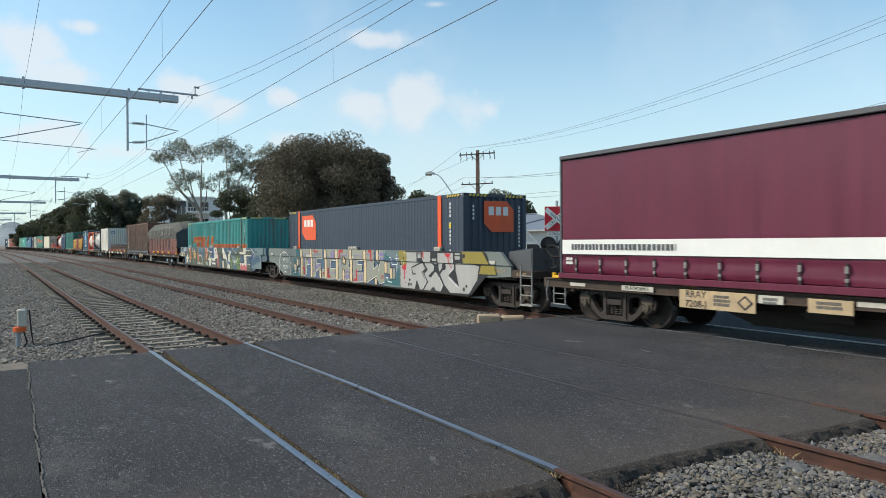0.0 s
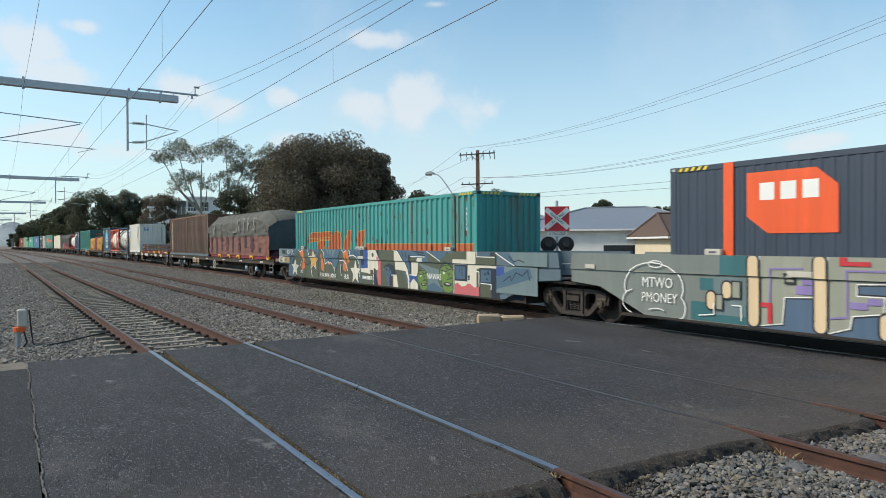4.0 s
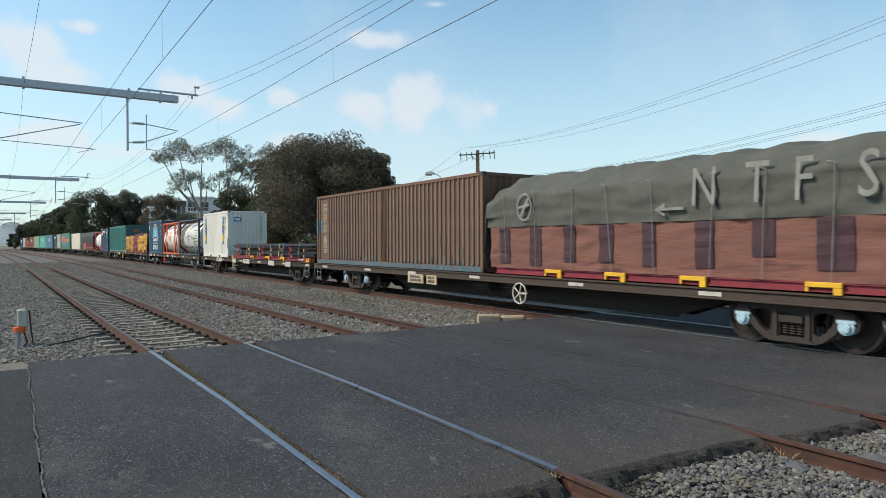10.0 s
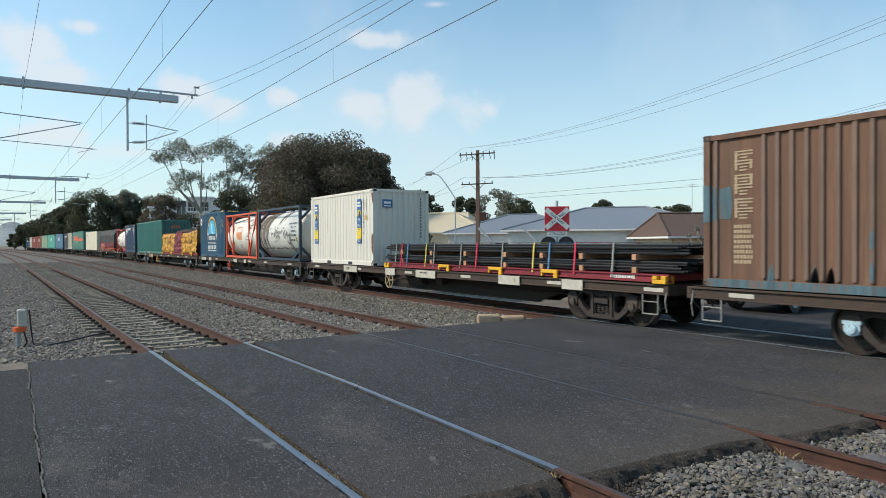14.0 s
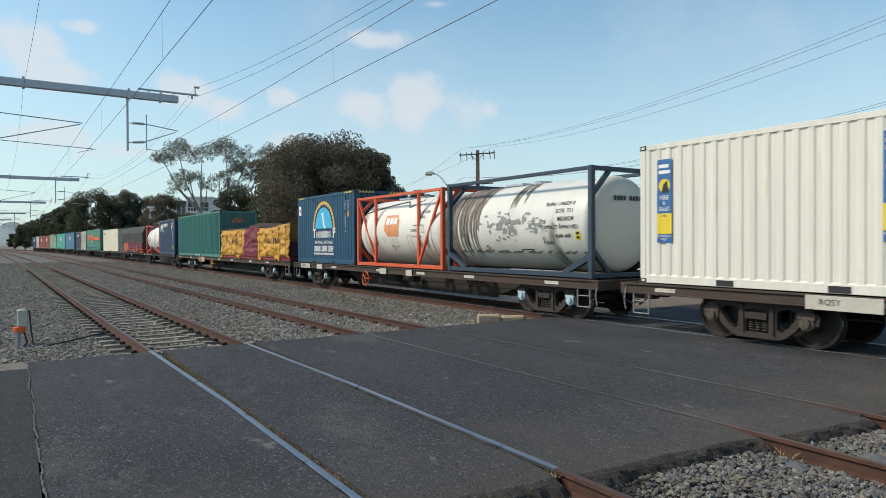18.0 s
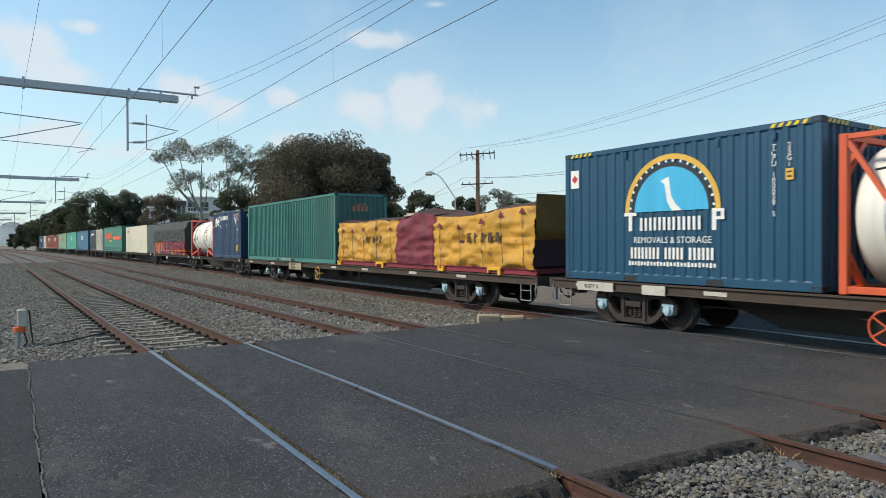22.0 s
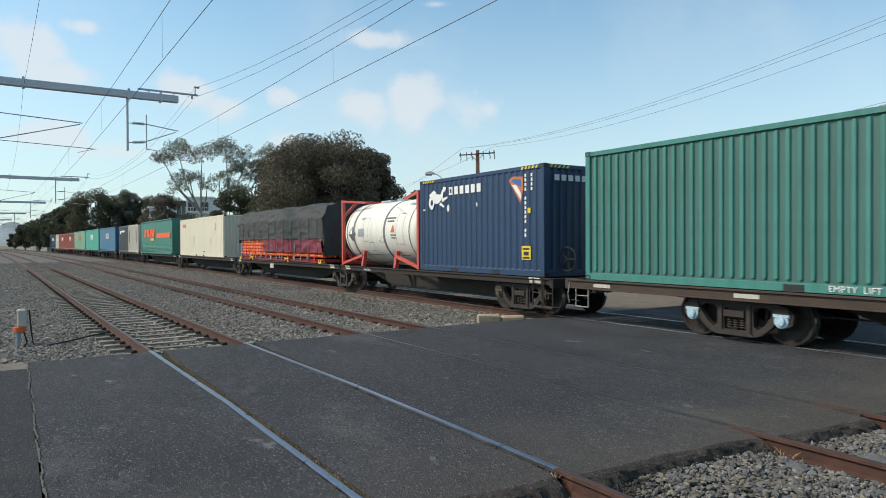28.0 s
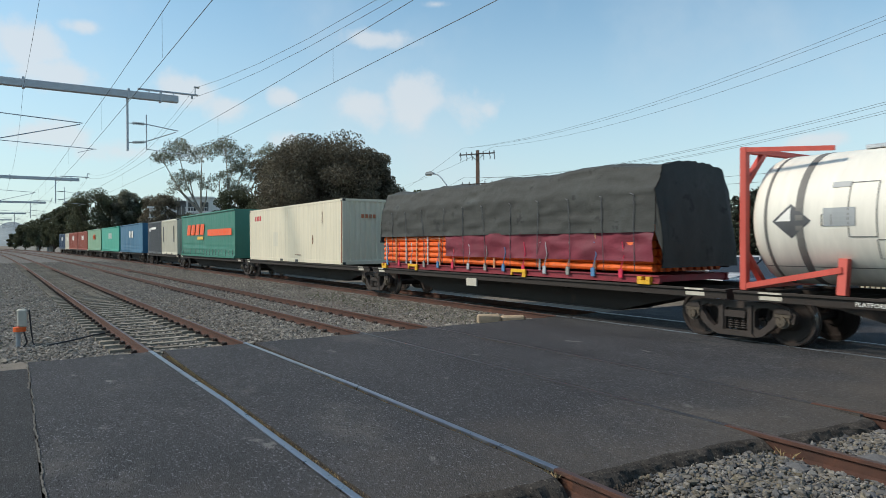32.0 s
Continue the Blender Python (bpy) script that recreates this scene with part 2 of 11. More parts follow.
def stone_mix(name, tones, rough=0.9):
    """Crushed stone of mixed rock: every lump takes a tone of its own."""
    m = surface(name, (0.2, 0.2, 0.2), rough, vary=0.3, scale=6, bump=0.5, bump_scale=40)
    nt = m.node_tree
    b = nt.nodes["Principled BSDF"]
    src = b.inputs["Base Color"].links[0].from_socket
    ramp = nt.nodes.new("ShaderNodeValToRGB")
    ramp.color_ramp.interpolation = "LINEAR"
    while len(ramp.color_ramp.elements) < len(tones):
        ramp.color_ramp.elements.new(0.5)
    for k, (e, c) in enumerate(zip(ramp.color_ramp.elements, tones)):
        e.position, e.color = k / (len(tones) - 1), (*c, 1)
    nt.links.new(nt.nodes.new("ShaderNodeNewGeometry").outputs["Random Per Island"], ramp.inputs["Fac"])
    mul = nt.nodes.new("ShaderNodeMix")
    mul.data_type, mul.blend_type = "RGBA", "MULTIPLY"
    mul.inputs["Factor"].default_value = 1.0
    five = nt.nodes.new("ShaderNodeMix")
    five.data_type, five.blend_type = "RGBA", "MULTIPLY"
    five.inputs["Factor"].default_value = 1.0
    five.inputs["B"].default_value = (5.0, 5.0, 5.0, 1)
    nt.links.new(src, five.inputs["A"])
    nt.links.new(five.outputs["Result"], mul.inputs["A"])
    nt.links.new(ramp.outputs["Color"], mul.inputs["B"])
    nt.links.new(mul.outputs["Result"], b.inputs["Base Color"])
    return m


M_ASPH = asphalt("asphalt", (0.047, 0.0475, 0.0515), (0.084, 0.080, 0.077), -3.5, 0.95)
M_ASPH2 = asphalt("asphalt_patch", (0.034, 0.0345, 0.0365), (0.048, 0.0465, 0.046), None, 0.7)
M_ASPH_EDGE = surface("broken_asphalt", (0.058, 0.050, 0.043), 0.95, vary=0.5, scale=5, bump=0.6, bump_scale=35, speck=(45, (0.135, 0.117, 0.098), (0.010, 0.009, 0.008), 0.85), spec=0.2)
M_BALL = surface("ballast_bed", (0.118, 0.110, 0.099), 0.95, vary=0.35, scale=2, stain=(0.12, 0.10, 0.08), amount=0.4, stain_scale=0.3, bump=1.0, bump_scale=18, speck=(15, (0.27, 0.255, 0.235), (0.022, 0.020, 0.018), 0.95))
M_STONE = stone_mix("ballast_stone", ((0.048, 0.044, 0.039), (0.21, 0.19, 0.162), (0.31, 0.28, 0.235), (0.10, 0.095, 0.09), (0.44, 0.405, 0.35), (0.18, 0.148, 0.112), (0.255, 0.242, 0.222)))
M_STONE2 = stone_mix("mixed_stone", ((0.045, 0.045, 0.048), (0.135, 0.133, 0.132), (0.175, 0.148, 0.102), (0.085, 0.086, 0.09), (0.27, 0.25, 0.22), (0.125, 0.105, 0.075), (0.105, 0.106, 0.112), (0.20, 0.18, 0.15)))
M_DIRT = surface("dry_earth", (0.155, 0.122, 0.088), 0.95, vary=0.4, scale=1.5, stain=(0.12, 0.11, 0.06), amount=0.6, stain_scale=0.3, bump=0.8, bump_scale=30, speck=(30, (0.3, 0.27, 0.22), (0.07, 0.06, 0.04), 0.6))
M_SLEEPER = surface("sleeper_concrete", (0.235, 0.205, 0.158), 0.92, vary=0.35, scale=5, stain=(0.14, 0.112, 0.082), amount=0.5, bump=0.5, random_value=0.2)
M_RAIL = surface("rusty_rail", (0.075, 0.032, 0.021), 0.85, 0.0, vary=0.4, scale=6, stain=(0.15, 0.058, 0.028), amount=0.5, stain_scale=2.5, bump=0.4)
M_CLIP = surface("grimy_clip", (0.038, 0.024, 0.018), 0.85, vary=0.3, scale=9, bump=0.3)
M_RAILBROWN = surface("browned_rail_top", (0.085, 0.052, 0.043), 0.48, 0.25, vary=0.35, scale=4, stain=(0.13, 0.07, 0.05), amount=0.4, stain_scale=1.5, bump=0.1)
M_RAILTOP = surface("polished_rail", (0.27, 0.29, 0.33), 0.34, 0.9, vary=0.2, scale=4, stain=(0.12, 0.085, 0.07), amount=0.35, stain_scale=0.8, bump=0.05)
M_RAILDULL = surface("dull_rail_top", (0.062, 0.060, 0.062), 0.42, 0.45, vary=0.3, scale=5, bump=0.1)
M_UNDER = surface("wagon_grime", (0.027, 0.021, 0.018), 0.85, 0.0, vary=0.4, scale=4, stain=(0.075, 0.042, 0.026), amount=0.4, bump=0.3)
M_BOGIE = surface("bogie_steel", (0.038, 0.029, 0.025), 0.8, 0.0, vary=0.4, scale=5, stain=(0.035, 0.027, 0.023), amount=0.5, bump=0.3)
M_WHEEL = surface("wheel_steel", (0.036, 0.028, 0.025), 0.65, 0.5, vary=0.3, scale=6, bump=0.2)
M_TREAD = surface("wheel_tread", (0.45, 0.45, 0.45), 0.3, 1.0, vary=0.1, scale=4, bump=0.05)
M_SILL = surface("wagon_sill", (0.058, 0.038, 0.028), 0.8, 0.0, vary=0.35, scale=3, stain=(0.045, 0.032, 0.025), amount=0.5, stain_scale=1.5, bump=0.25)
M_CAPBLUE = surface("pale_blue_cap", (0.42, 0.58, 0.66), 0.5, vary=0.25, scale=14, stain=(0.12, 0.12, 0.12), amount=0.4, stain_scale=8)
M_CAPDARK = surface("dark_cap", (0.10, 0.08, 0.06), 0.6, 0.3, vary=0.3, scale=10)
M_WHITE = surface("white_paint", (0.74, 0.74, 0.70), 0.55, vary=0.06, scale=4, stain=(0.4, 0.36, 0.3), amount=0.15, bump=0.08)
M_OFFWHITE = surface("board_white", (0.50, 0.47, 0.40), 0.65, vary=0.15, scale=6, stain=(0.22, 0.17, 0.12), amount=0.5, stain_scale=4, bump=0.1)
M_BOARDTAN = surface("faded_tan_board", (0.46, 0.34, 0.2), 0.7, vary=0.2, scale=5, stain=(0.6, 0.55, 0.45), amount=0.5, stain_scale=3, bump=0.1)
M_YELLOW = surface("safety_yellow", (0.72, 0.40, 0.02), 0.55, vary=0.15, scale=5, stain=(0.2, 0.12, 0.03), amount=0.25, stain_scale=4, bump=0.1)
M_BLACK = surface("black_paint", (0.018, 0.018, 0.02), 0.6, vary=0.2, scale=5, bump=0.1)
M_GALV = surface("galvanised_steel", (0.46, 0.49, 0.52), 0.5, 0.35, vary=0.12, scale=3, bump=0.08)
M_WIRE = surface("wire", (0.10, 0.105, 0.11), 0.6, 0.3, vary=0.1, bump=0)
M_ROPE = surface("rope", (0.45, 0.43, 0.39), 0.9, vary=0.2, bump=0)
M_STRAPGREY = surface("grey_strap", (0.26, 0.26, 0.24), 0.85, vary=0.2, scale=9, bump=0.1)
M_STRAPRED = surface("red_strap", (0.62, 0.03, 0.08), 0.8, vary=0.2, scale=9, bump=0.1)
M_STRAPBLUE = surface("blue_strap", (0.08, 0.22, 0.42), 0.8, vary=0.2, scale=9, bump=0.1)
M_STRAPYEL = surface("yellow_strap", (0.62, 0.52, 0.1), 0.8, vary=0.2, scale=9, bump=0.1)
M_RACK = surface("dark_red_rack", (0.22, 0.022, 0.035), 0.65, vary=0.3, scale=4, stain=(0.08, 0.03, 0.03), amount=0.4, bump=0.2)
M_TIMBER = surface("pine_dunnage", (0.5, 0.27, 0.15), 0.85, vary=0.25, scale=8, bump=0.2)


def paint(name, base, rust=0.25, rough=0.5, vary=0.12, stain=None, stain_scale=1.6):
    return surface(name, base, rough, 0.0, vary=vary, scale=1.3, stain=stain or tuple(c * 0.55 + r * 0.25 for c, r in zip(base, RUST)),
                   amount=rust, stain_scale=stain_scale, bump=0.12, bump_scale=25, stretch=(4.5, 1, 0.35))


P_DARK = paint("slate_blue_paint", (0.034, 0.049, 0.076), 0.25, stain=(0.048, 0.062, 0.082))
P_TEAL = surface("teal_paint", (0.045, 0.275, 0.255), 0.62, vary=0.2, scale=1.3, stain=(0.105, 0.165, 0.145), amount=0.75, stain_scale=1.1, bump=0.15, bump_scale=25, stretch=(7, 1, 0.22), dust=(3.2, (0.10, 0.085, 0.07), 0.66))
P_TAN = surface("rusty_tan_paint", (0.160, 0.086, 0.054), 0.8, vary=0.38, scale=1.0, stain=(0.20, 0.125, 0.085), amount=0.6, stain_scale=1.3, bump=0.15, bump_scale=25, stretch=(5.5, 1, 0.28), dust=(1.6, (0.07, 0.045, 0.038), 0.60))
P_TANRIB = surface("weathered_tan_paint", (0.200, 0.130, 0.098), 0.8, vary=0.35, scale=1.2, stain=(0.15, 0.082, 0.055), amount=0.6, stain_scale=1.2, bump=0.15, bump_scale=25, stretch=(4, 1, 0.35), dust=(2.0, (0.10, 0.085, 0.08), 0.62), random_value=0.12)
P_TANBLUE = surface("old_blue_paint", (0.075, 0.135, 0.165), 0.75, vary=0.4, scale=2, stain=(0.17, 0.095, 0.06), amount=0.9, stain_scale=1.8, bump=0.15, stretch=(4, 1, 0.4), dust=(3.0, (0.08, 0.06, 0.05), 0.6))
P_CREAM = surface("cream_white_paint", (0.69, 0.66, 0.58), 0.55, vary=0.10, scale=1.3, stain=(0.52, 0.46, 0.36), amount=0.35, stain_scale=1.4, bump=0.12, bump_scale=25, stretch=(5, 1, 0.3), dust=(5.5, (0.24, 0.15, 0.09), 0.715))
P_NAVY = paint("royal_blue_paint", (0.005, 0.060, 0.122), 0.15)
P_CRONAVY = paint("navy_blue_paint", (0.015, 0.043, 0.100), 0.35, stain=(0.055, 0.082, 0.14))
P_GREEN = surface("dirty_green_paint", (0.054, 0.140, 0.122), 0.65, vary=0.25, scale=1.6, stain=(0.085, 0.118, 0.10), amount=0.5, stain_scale=1.1, bump=0.15, bump_scale=25, stretch=(5, 1, 0.22), dust=(4.5, (0.055, 0.06, 0.05), 0.64))
P_GREENRIB = surface("green_paint", (0.046, 0.205, 0.172), 0.55, vary=0.22, scale=1.6, stain=(0.085, 0.15, 0.125), amount=0.5, stain_scale=1.5, bump=0.15, bump_scale=25, stretch=(3, 1, 0.5), dust=(5.0, (0.15, 0.13, 0.10), 0.68), random_value=0.14)
P_ORANGE = paint("orange_red_frame_paint", (0.62, 0.10, 0.035), 0.2, stain=(0.45, 0.12, 0.07))
P_FRAMEBLUE = paint("blue_black_frame_paint", (0.028, 0.050, 0.075), 0.35, stain=(0.16, 0.19, 0.22), stain_scale=5)
P_REDFRAME = paint("faded_red_frame_paint", (0.55, 0.085, 0.06), 0.3, stain=(0.45, 0.18, 0.14))
P_MAROON = paint("maroon_curtain_vinyl", (0.118, 0.011, 0.036), 0.2, 0.45, 0.16)
P_GREYTOP = paint("pale_grey_rail", (0.32, 0.34, 0.35), 0.2)
P_TOLLGREEN = paint("dark_green_curtain", (0.03, 0.17, 0.125), 0.3, stain=(0.06, 0.2, 0.15))
P_GREYBOX = paint("pale_cream_paint", (0.60, 0.56, 0.45), 0.25)
P_DKGREY = paint("dark_grey_paint", (0.085, 0.088, 0.095), 0.25)
P_BLUEC = paint("blue_curtain", (0.025, 0.12, 0.22), 0.2)
P_TEALC = paint("sea_green_curtain", (0.03, 0.30, 0.22), 0.2)
P_SAGE = paint("sage_green_paint", (0.16, 0.30, 0.19), 0.3)
P_RED = paint("brick_red_paint", (0.33, 0.075, 0.045), 0.3)
P_TANKWHITE = paint("tank_white", (0.74, 0.71, 0.63), 0.12, 0.55, stain=(0.5, 0.46, 0.39))
P_TANKDIRTY = surface("streaked_tank_white", (0.66, 0.65, 0.59), 0.5, vary=0.1, scale=1.2, stain=(0.10, 0.095, 0.085), amount=0.52, stain_scale=0.62, bump=0.1, stretch=(1.5, 0.35, 0.45))
P_WELL = paint("well_grey_paint", (0.17, 0.19, 0.175), 0.3, 0.6)
P_WELLBLUE = paint("well_blue_grey_paint", (0.09, 0.13, 0.16), 0.3, 0.6)
F_ORANGE = paint("logo_orange", (0.78, 0.10, 0.02), 0.1)
F_FADEORANGE = paint("faded_orange_letters", (0.5, 0.15, 0.06), 0.6, stain=(0.2, 0.2, 0.14), stain_scale=4)
F_WHITE = surface("sign_white", (0.78, 0.77, 0.73), 0.5, vary=0.05, scale=2, bump=0.05)
F_CREAM = paint("spray_cream", (0.62, 0.58, 0.47), 0.1)
F_SILVER = paint("spray_silver", (0.40, 0.39, 0.37), 0.15)
F_BLACK = paint("spray_black", (0.02, 0.02, 0.024), 0.1)
F_RED = paint("spray_red", (0.5, 0.03, 0.04), 0.1)
F_PURPLE = paint("spray_lilac", (0.24, 0.18, 0.40), 0.1)
F_BLUE = paint("spray_blue", (0.035, 0.085, 0.19), 0.15)
F_TEAL = paint("spray_teal", (0.07, 0.20, 0.24), 0.2)
F_OLIVE = paint("spray_olive", (0.075, 0.085, 0.055), 0.15)
F_OCHRE = paint("spray_ochre", (0.62, 0.33, 0.05), 0.1)
F_PINK = paint("spray_pink", (0.60, 0.17, 0.19), 0.1)
F_GREEN = paint("spray_green", (0.13, 0.22, 0.045), 0.2)
F_MUSTARD = paint("spray_mustard", (0.28, 0.22, 0.04), 0.2)
F_SPRAYOR = paint("spray_orange", (0.6, 0.15, 0.03), 0.1)
F_CYAN = paint("sign_cyan", (0.05, 0.42, 0.68), 0.05)
F_GOLD = paint("sign_gold", (0.70, 0.42, 0.06), 0.05)
F_YELLOW = paint("label_yellow", (0.75, 0.55, 0.03), 0.05)
F_SIGNBLUE = paint("label_blue", (0.03, 0.13, 0.33), 0.05)
F_BROWNRUST = paint("rust_streak", (0.16, 0.06, 0.03), 0.5, 0.9)
F_TOLLOR = paint("flaked_orange", (0.46, 0.115, 0.04), 0.5, 0.75, 0.25, stain=(0.24, 0.11, 0.06), stain_scale=2.5)
F_TOLLYEL = paint("flaked_yellow", (0.52, 0.30, 0.08), 0.5, 0.75, 0.25, stain=(0.25, 0.22, 0.12), stain_scale=3)
F_GRIMETEAL = paint("scoured_teal", (0.10, 0.12, 0.105), 0.5, 0.85, 0.3)
P_RUSTTEAL = surface("rusted_teal", (0.06, 0.17, 0.15), 0.8, vary=0.3, scale=2, stain=(0.085, 0.045, 0.03), amount=0.9, stain_scale=2.2, bump=0.3, stretch=(2, 1, 0.6))
F_BARE = paint("blistered_grey", (0.25, 0.25, 0.245), 0.4, 0.7, stain=(0.6, 0.59, 0.55), stain_scale=6)


def lettering(text, size, material, parent, at, name="lettering", stretch=1.0, label=""):
    """Raised lettering in the plane y = 0 of the pose at, read from -y."""
    cu = bpy.data.curves.new("lettering", "FONT")
    cu.body, cu.size, cu.extrude, cu.align_x, cu.align_y, cu.resolution_u = text, size, 0.002, "CENTER", "CENTER", 2
    ob = new("lettering_curve", cu)
    bpy.context.view_layer.update()
    me = bpy.data.meshes.new_from_object(ob.evaluated_get(bpy.context.evaluated_depsgraph_get()))
    bpy.data.objects.remove(ob)
    bpy.data.curves.remove(cu)
    me.materials.clear()
    me.materials.append(material)
    me.transform(Matrix.Diagonal((stretch, 1, 1, 1)))
    me.transform(pose(0, 0, 0, 90))
    return part(name, me, material, parent, label, at)


def bars(parent, material, x, z, y, w, h, rows=1, gap=0.4, name="lettering", ragged=True, seed=1, vertical=False):
    """Unreadable writing: rows of plain bars about (x, z) in the plane y."""
    rnd = random.Random(seed)
    bm = B()
    rh = h / (rows + gap * (rows - 1))
    for r in range(rows):
        zz = z + h / 2 - rh / 2 - r * rh * (1 + gap)
        u = -w / 2
        end = w / 2 * (rnd.uniform(0.7, 1.0) if ragged and rows > 1 else 1)
        while u < end - 0.001:
            l = min(rh * rnd.uniform(0.5, 0.75), end - u)
            box(bm, x + u, x + u + l, y - 0.004, y, zz - rh / 2, zz + rh / 2)
            u += l + rh * rnd.uniform(0.2, 0.35)
    return part(name, bm, material, parent)


def flat(bm, pts, y, idx=0, thick=0.004):
    """A flat painted shape, outline pts in (x, z), lying on the plane y and facing -y."""
    n = len(bm.faces)
    prism(bm, pts, y - thick, y)
    bm.faces.ensure_lookup_table()
    for f in bm.faces[n:]:
        f.material_index = idx


def circle(cx, cz, r, n=24, a0=0.0, a1=2 * math.pi, rz=None):
    rz = r if rz is None else rz
    k = n if abs(a1 - a0 - 2 * math.pi) < 1e-6 else n + 1
    return [(cx + r * math.cos(a0 + (a1 - a0) * i / n), cz + rz * math.sin(a0 + (a1 - a0) * i / n)) for i in range(k)]

# ---- bogies ----
def bogie_meshes():
    out = {}
    for side in (-1, 1):
        bm = B()
        y0, y1 = side * 0.90, side * 1.03
        half = [(1.10, 0.42), (1.13, 0.58), (1.02, 0.69), (0.72, 0.76)]
        low_half = [(0.36, 0.10), (0.52, 0.15), (0.72, 0.31), (0.80, 0.42)]
        outer = half + [(-x, z) for x, z in reversed(half)] + [(-x, z) for x, z in reversed(low_half)] + low_half
        tri_hole = [(0.37, 0.58), (0.42, 0.65), (0.62, 0.67), (0.74, 0.62), (0.72, 0.52), (0.58, 0.34), (0.46, 0.25), (0.37, 0.30)]
        holes = [tri_hole, [(-x, z) for x, z in tri_hole], [(-0.22, 0.215), (0.22, 0.215), (0.22, 0.63), (-0.22, 0.63)]]
        edges = []
        for loop in [outer] + holes:
            vs = [bm.verts.new((x, y0, z)) for x, z in loop]
            edges += [bm.edges.new((a, b)) for a, b in zip(vs, vs[1:] + vs[:1])]
        bmesh.ops.triangle_fill(bm, edges=edges, use_beauty=True)
        ext = bmesh.ops.extrude_face_region(bm, geom=list(bm.faces))
        for v in ext["geom"]:
            if isinstance(v, bmesh.types.BMVert):
                v.co.y = y1
        for s in (-1, 1):
            prism(bm, [(s * 0.25, 0.20), (s * 0.33, 0.20), (s * 0.33, 0.70), (s * 0.25, 0.70)], y0, y1 + side * 0.035)
            prism(bm, [(s * 0.74, 0.58), (s * 1.08, 0.58), (s * 1.04, 0.66), (s * 0.80, 0.70)], y0, y1 + side * 0.04)
        prism(bm, [(-0.40, 0.115), (0.40, 0.115), (0.30, 0.20), (-0.30, 0.20)], y0, y1 + side * 0.035)
        prism(bm, [(-0.21, 0.46), (0.21, 0.46), (0.21, 0.58), (-0.21, 0.58)], y0 + side * 0.02, y1 + side * 0.05)
        out["frame", side] = mesh_of("side_frame", bm, M_BOGIE)
        bm = B()
        tube(bm, (0, side * 0.88, 0), (0, side * 1.06, 0), 0.13, 14)
        tube(bm, (0, side * 1.06, 0), (0, side * 1.11, 0), 0.085, 12)
        for k in range(3):
            a = k * 2.094
            tube(bm, (0.055 * math.cos(a), side * 1.06, 0.055 * math.sin(a)), (0.055 * math.cos(a), side * 1.125, 0.055 * math.sin(a)), 0.017, 6)
        box(bm, -0.15, 0.15, side * 0.90, side * 1.07, 0.06, 0.14, 0.01)
        out["cap", side] = bm
    bm = B()
    box(bm, -0.2, 0.2, -0.98, 0.98, 0.45, 0.72, 0.02)
    tube(bm, (0, 0, 0.7), (0, 0, 0.82), 0.2, 14)
    for s in (-1, 1):
        box(bm, s * 0.42 - 0.05, s * 0.42 + 0.05, -0.85, 0.85, 0.3, 0.42, 0.01)
    sp = B()
    prof = [(0.0, 0.235)] + [(0.042 if k % 2 == 0 else 0.066, 0.235 + 0.022 * k) for k in range(11)] + [(0.0, 0.455)]
    rings = [[sp.verts.new((max(r, 0.003) * math.cos(2 * math.pi * i / 10), max(r, 0.003) * math.sin(2 * math.pi * i / 10), z)) for i in range(10)] for r, z in prof]
    for a, b in zip(rings, rings[1:]):
        for i in range(10):
            sp.faces.new((a[i], a[(i + 1) % 10], b[(i + 1) % 10], b[i]))
    out["spring"] = mesh_of("spring", sp, M_BOGIE)
    out["bolster"] = mesh_of("bogie", bm, M_UNDER)
    caps = {}
    for mname, mm in (("blue", M_CAPBLUE), ("dark", M_CAPDARK)):
        for side in (-1, 1):
            caps[mname, side] = mesh_of("bearing_cap", out["cap", side].copy(), mm)
    out["caps"] = caps
    # wheelset: axle and two dished wheels, one mesh with a bright tread
    bm = B()
    tube(bm, (0, -0.9, 0), (0, 0.9, 0), 0.075, 12)
    n = 28
    prof = [(0.795, 0.09, 0), (0.795, 0.17, 0), (0.765, 0.20, 0), (0.765, 0.37, 0), (0.80, 0.40, 0), (0.80, 0.455, 1), (0.70, 0.460, 0), (0.685, 0.488, 0), (0.665, 0.485, 0), (0.665, 0.40, 0), (0.70, 0.37, 0), (0.72, 0.20, 0), (0.66, 0.17, 0), (0.66, 0.09, 0)]
    for s in (-1, 1):
        rings = [[bm.verts.new((r * math.cos(2 * math.pi * i / n), s * y, r * math.sin(2 * math.pi * i / n))) for i in range(n)] for y, r, _ in prof]
        for j in range(len(prof) - 1):
            for i in range(n):
                f = bm.faces.new((rings[j][i], rings[j][(i + 1) % n], rings[j + 1][(i + 1) % n], rings[j + 1][i]))
                f.material_index = prof[j][2]
        for k in range(3):
            a = k * 2.094
            tube(bm, (0.28 * math.cos(a), s * 0.755, 0.28 * math.sin(a)), (0.28 * math.cos(a), s * 0.772, 0.28 * math.sin(a)), 0.03, 6)
    out["wheelset"] = mesh_of("wheelset", bm, [M_WHEEL, M_TREAD])
    return out


BOGIE = bogie_meshes()
AXLE = 0.91


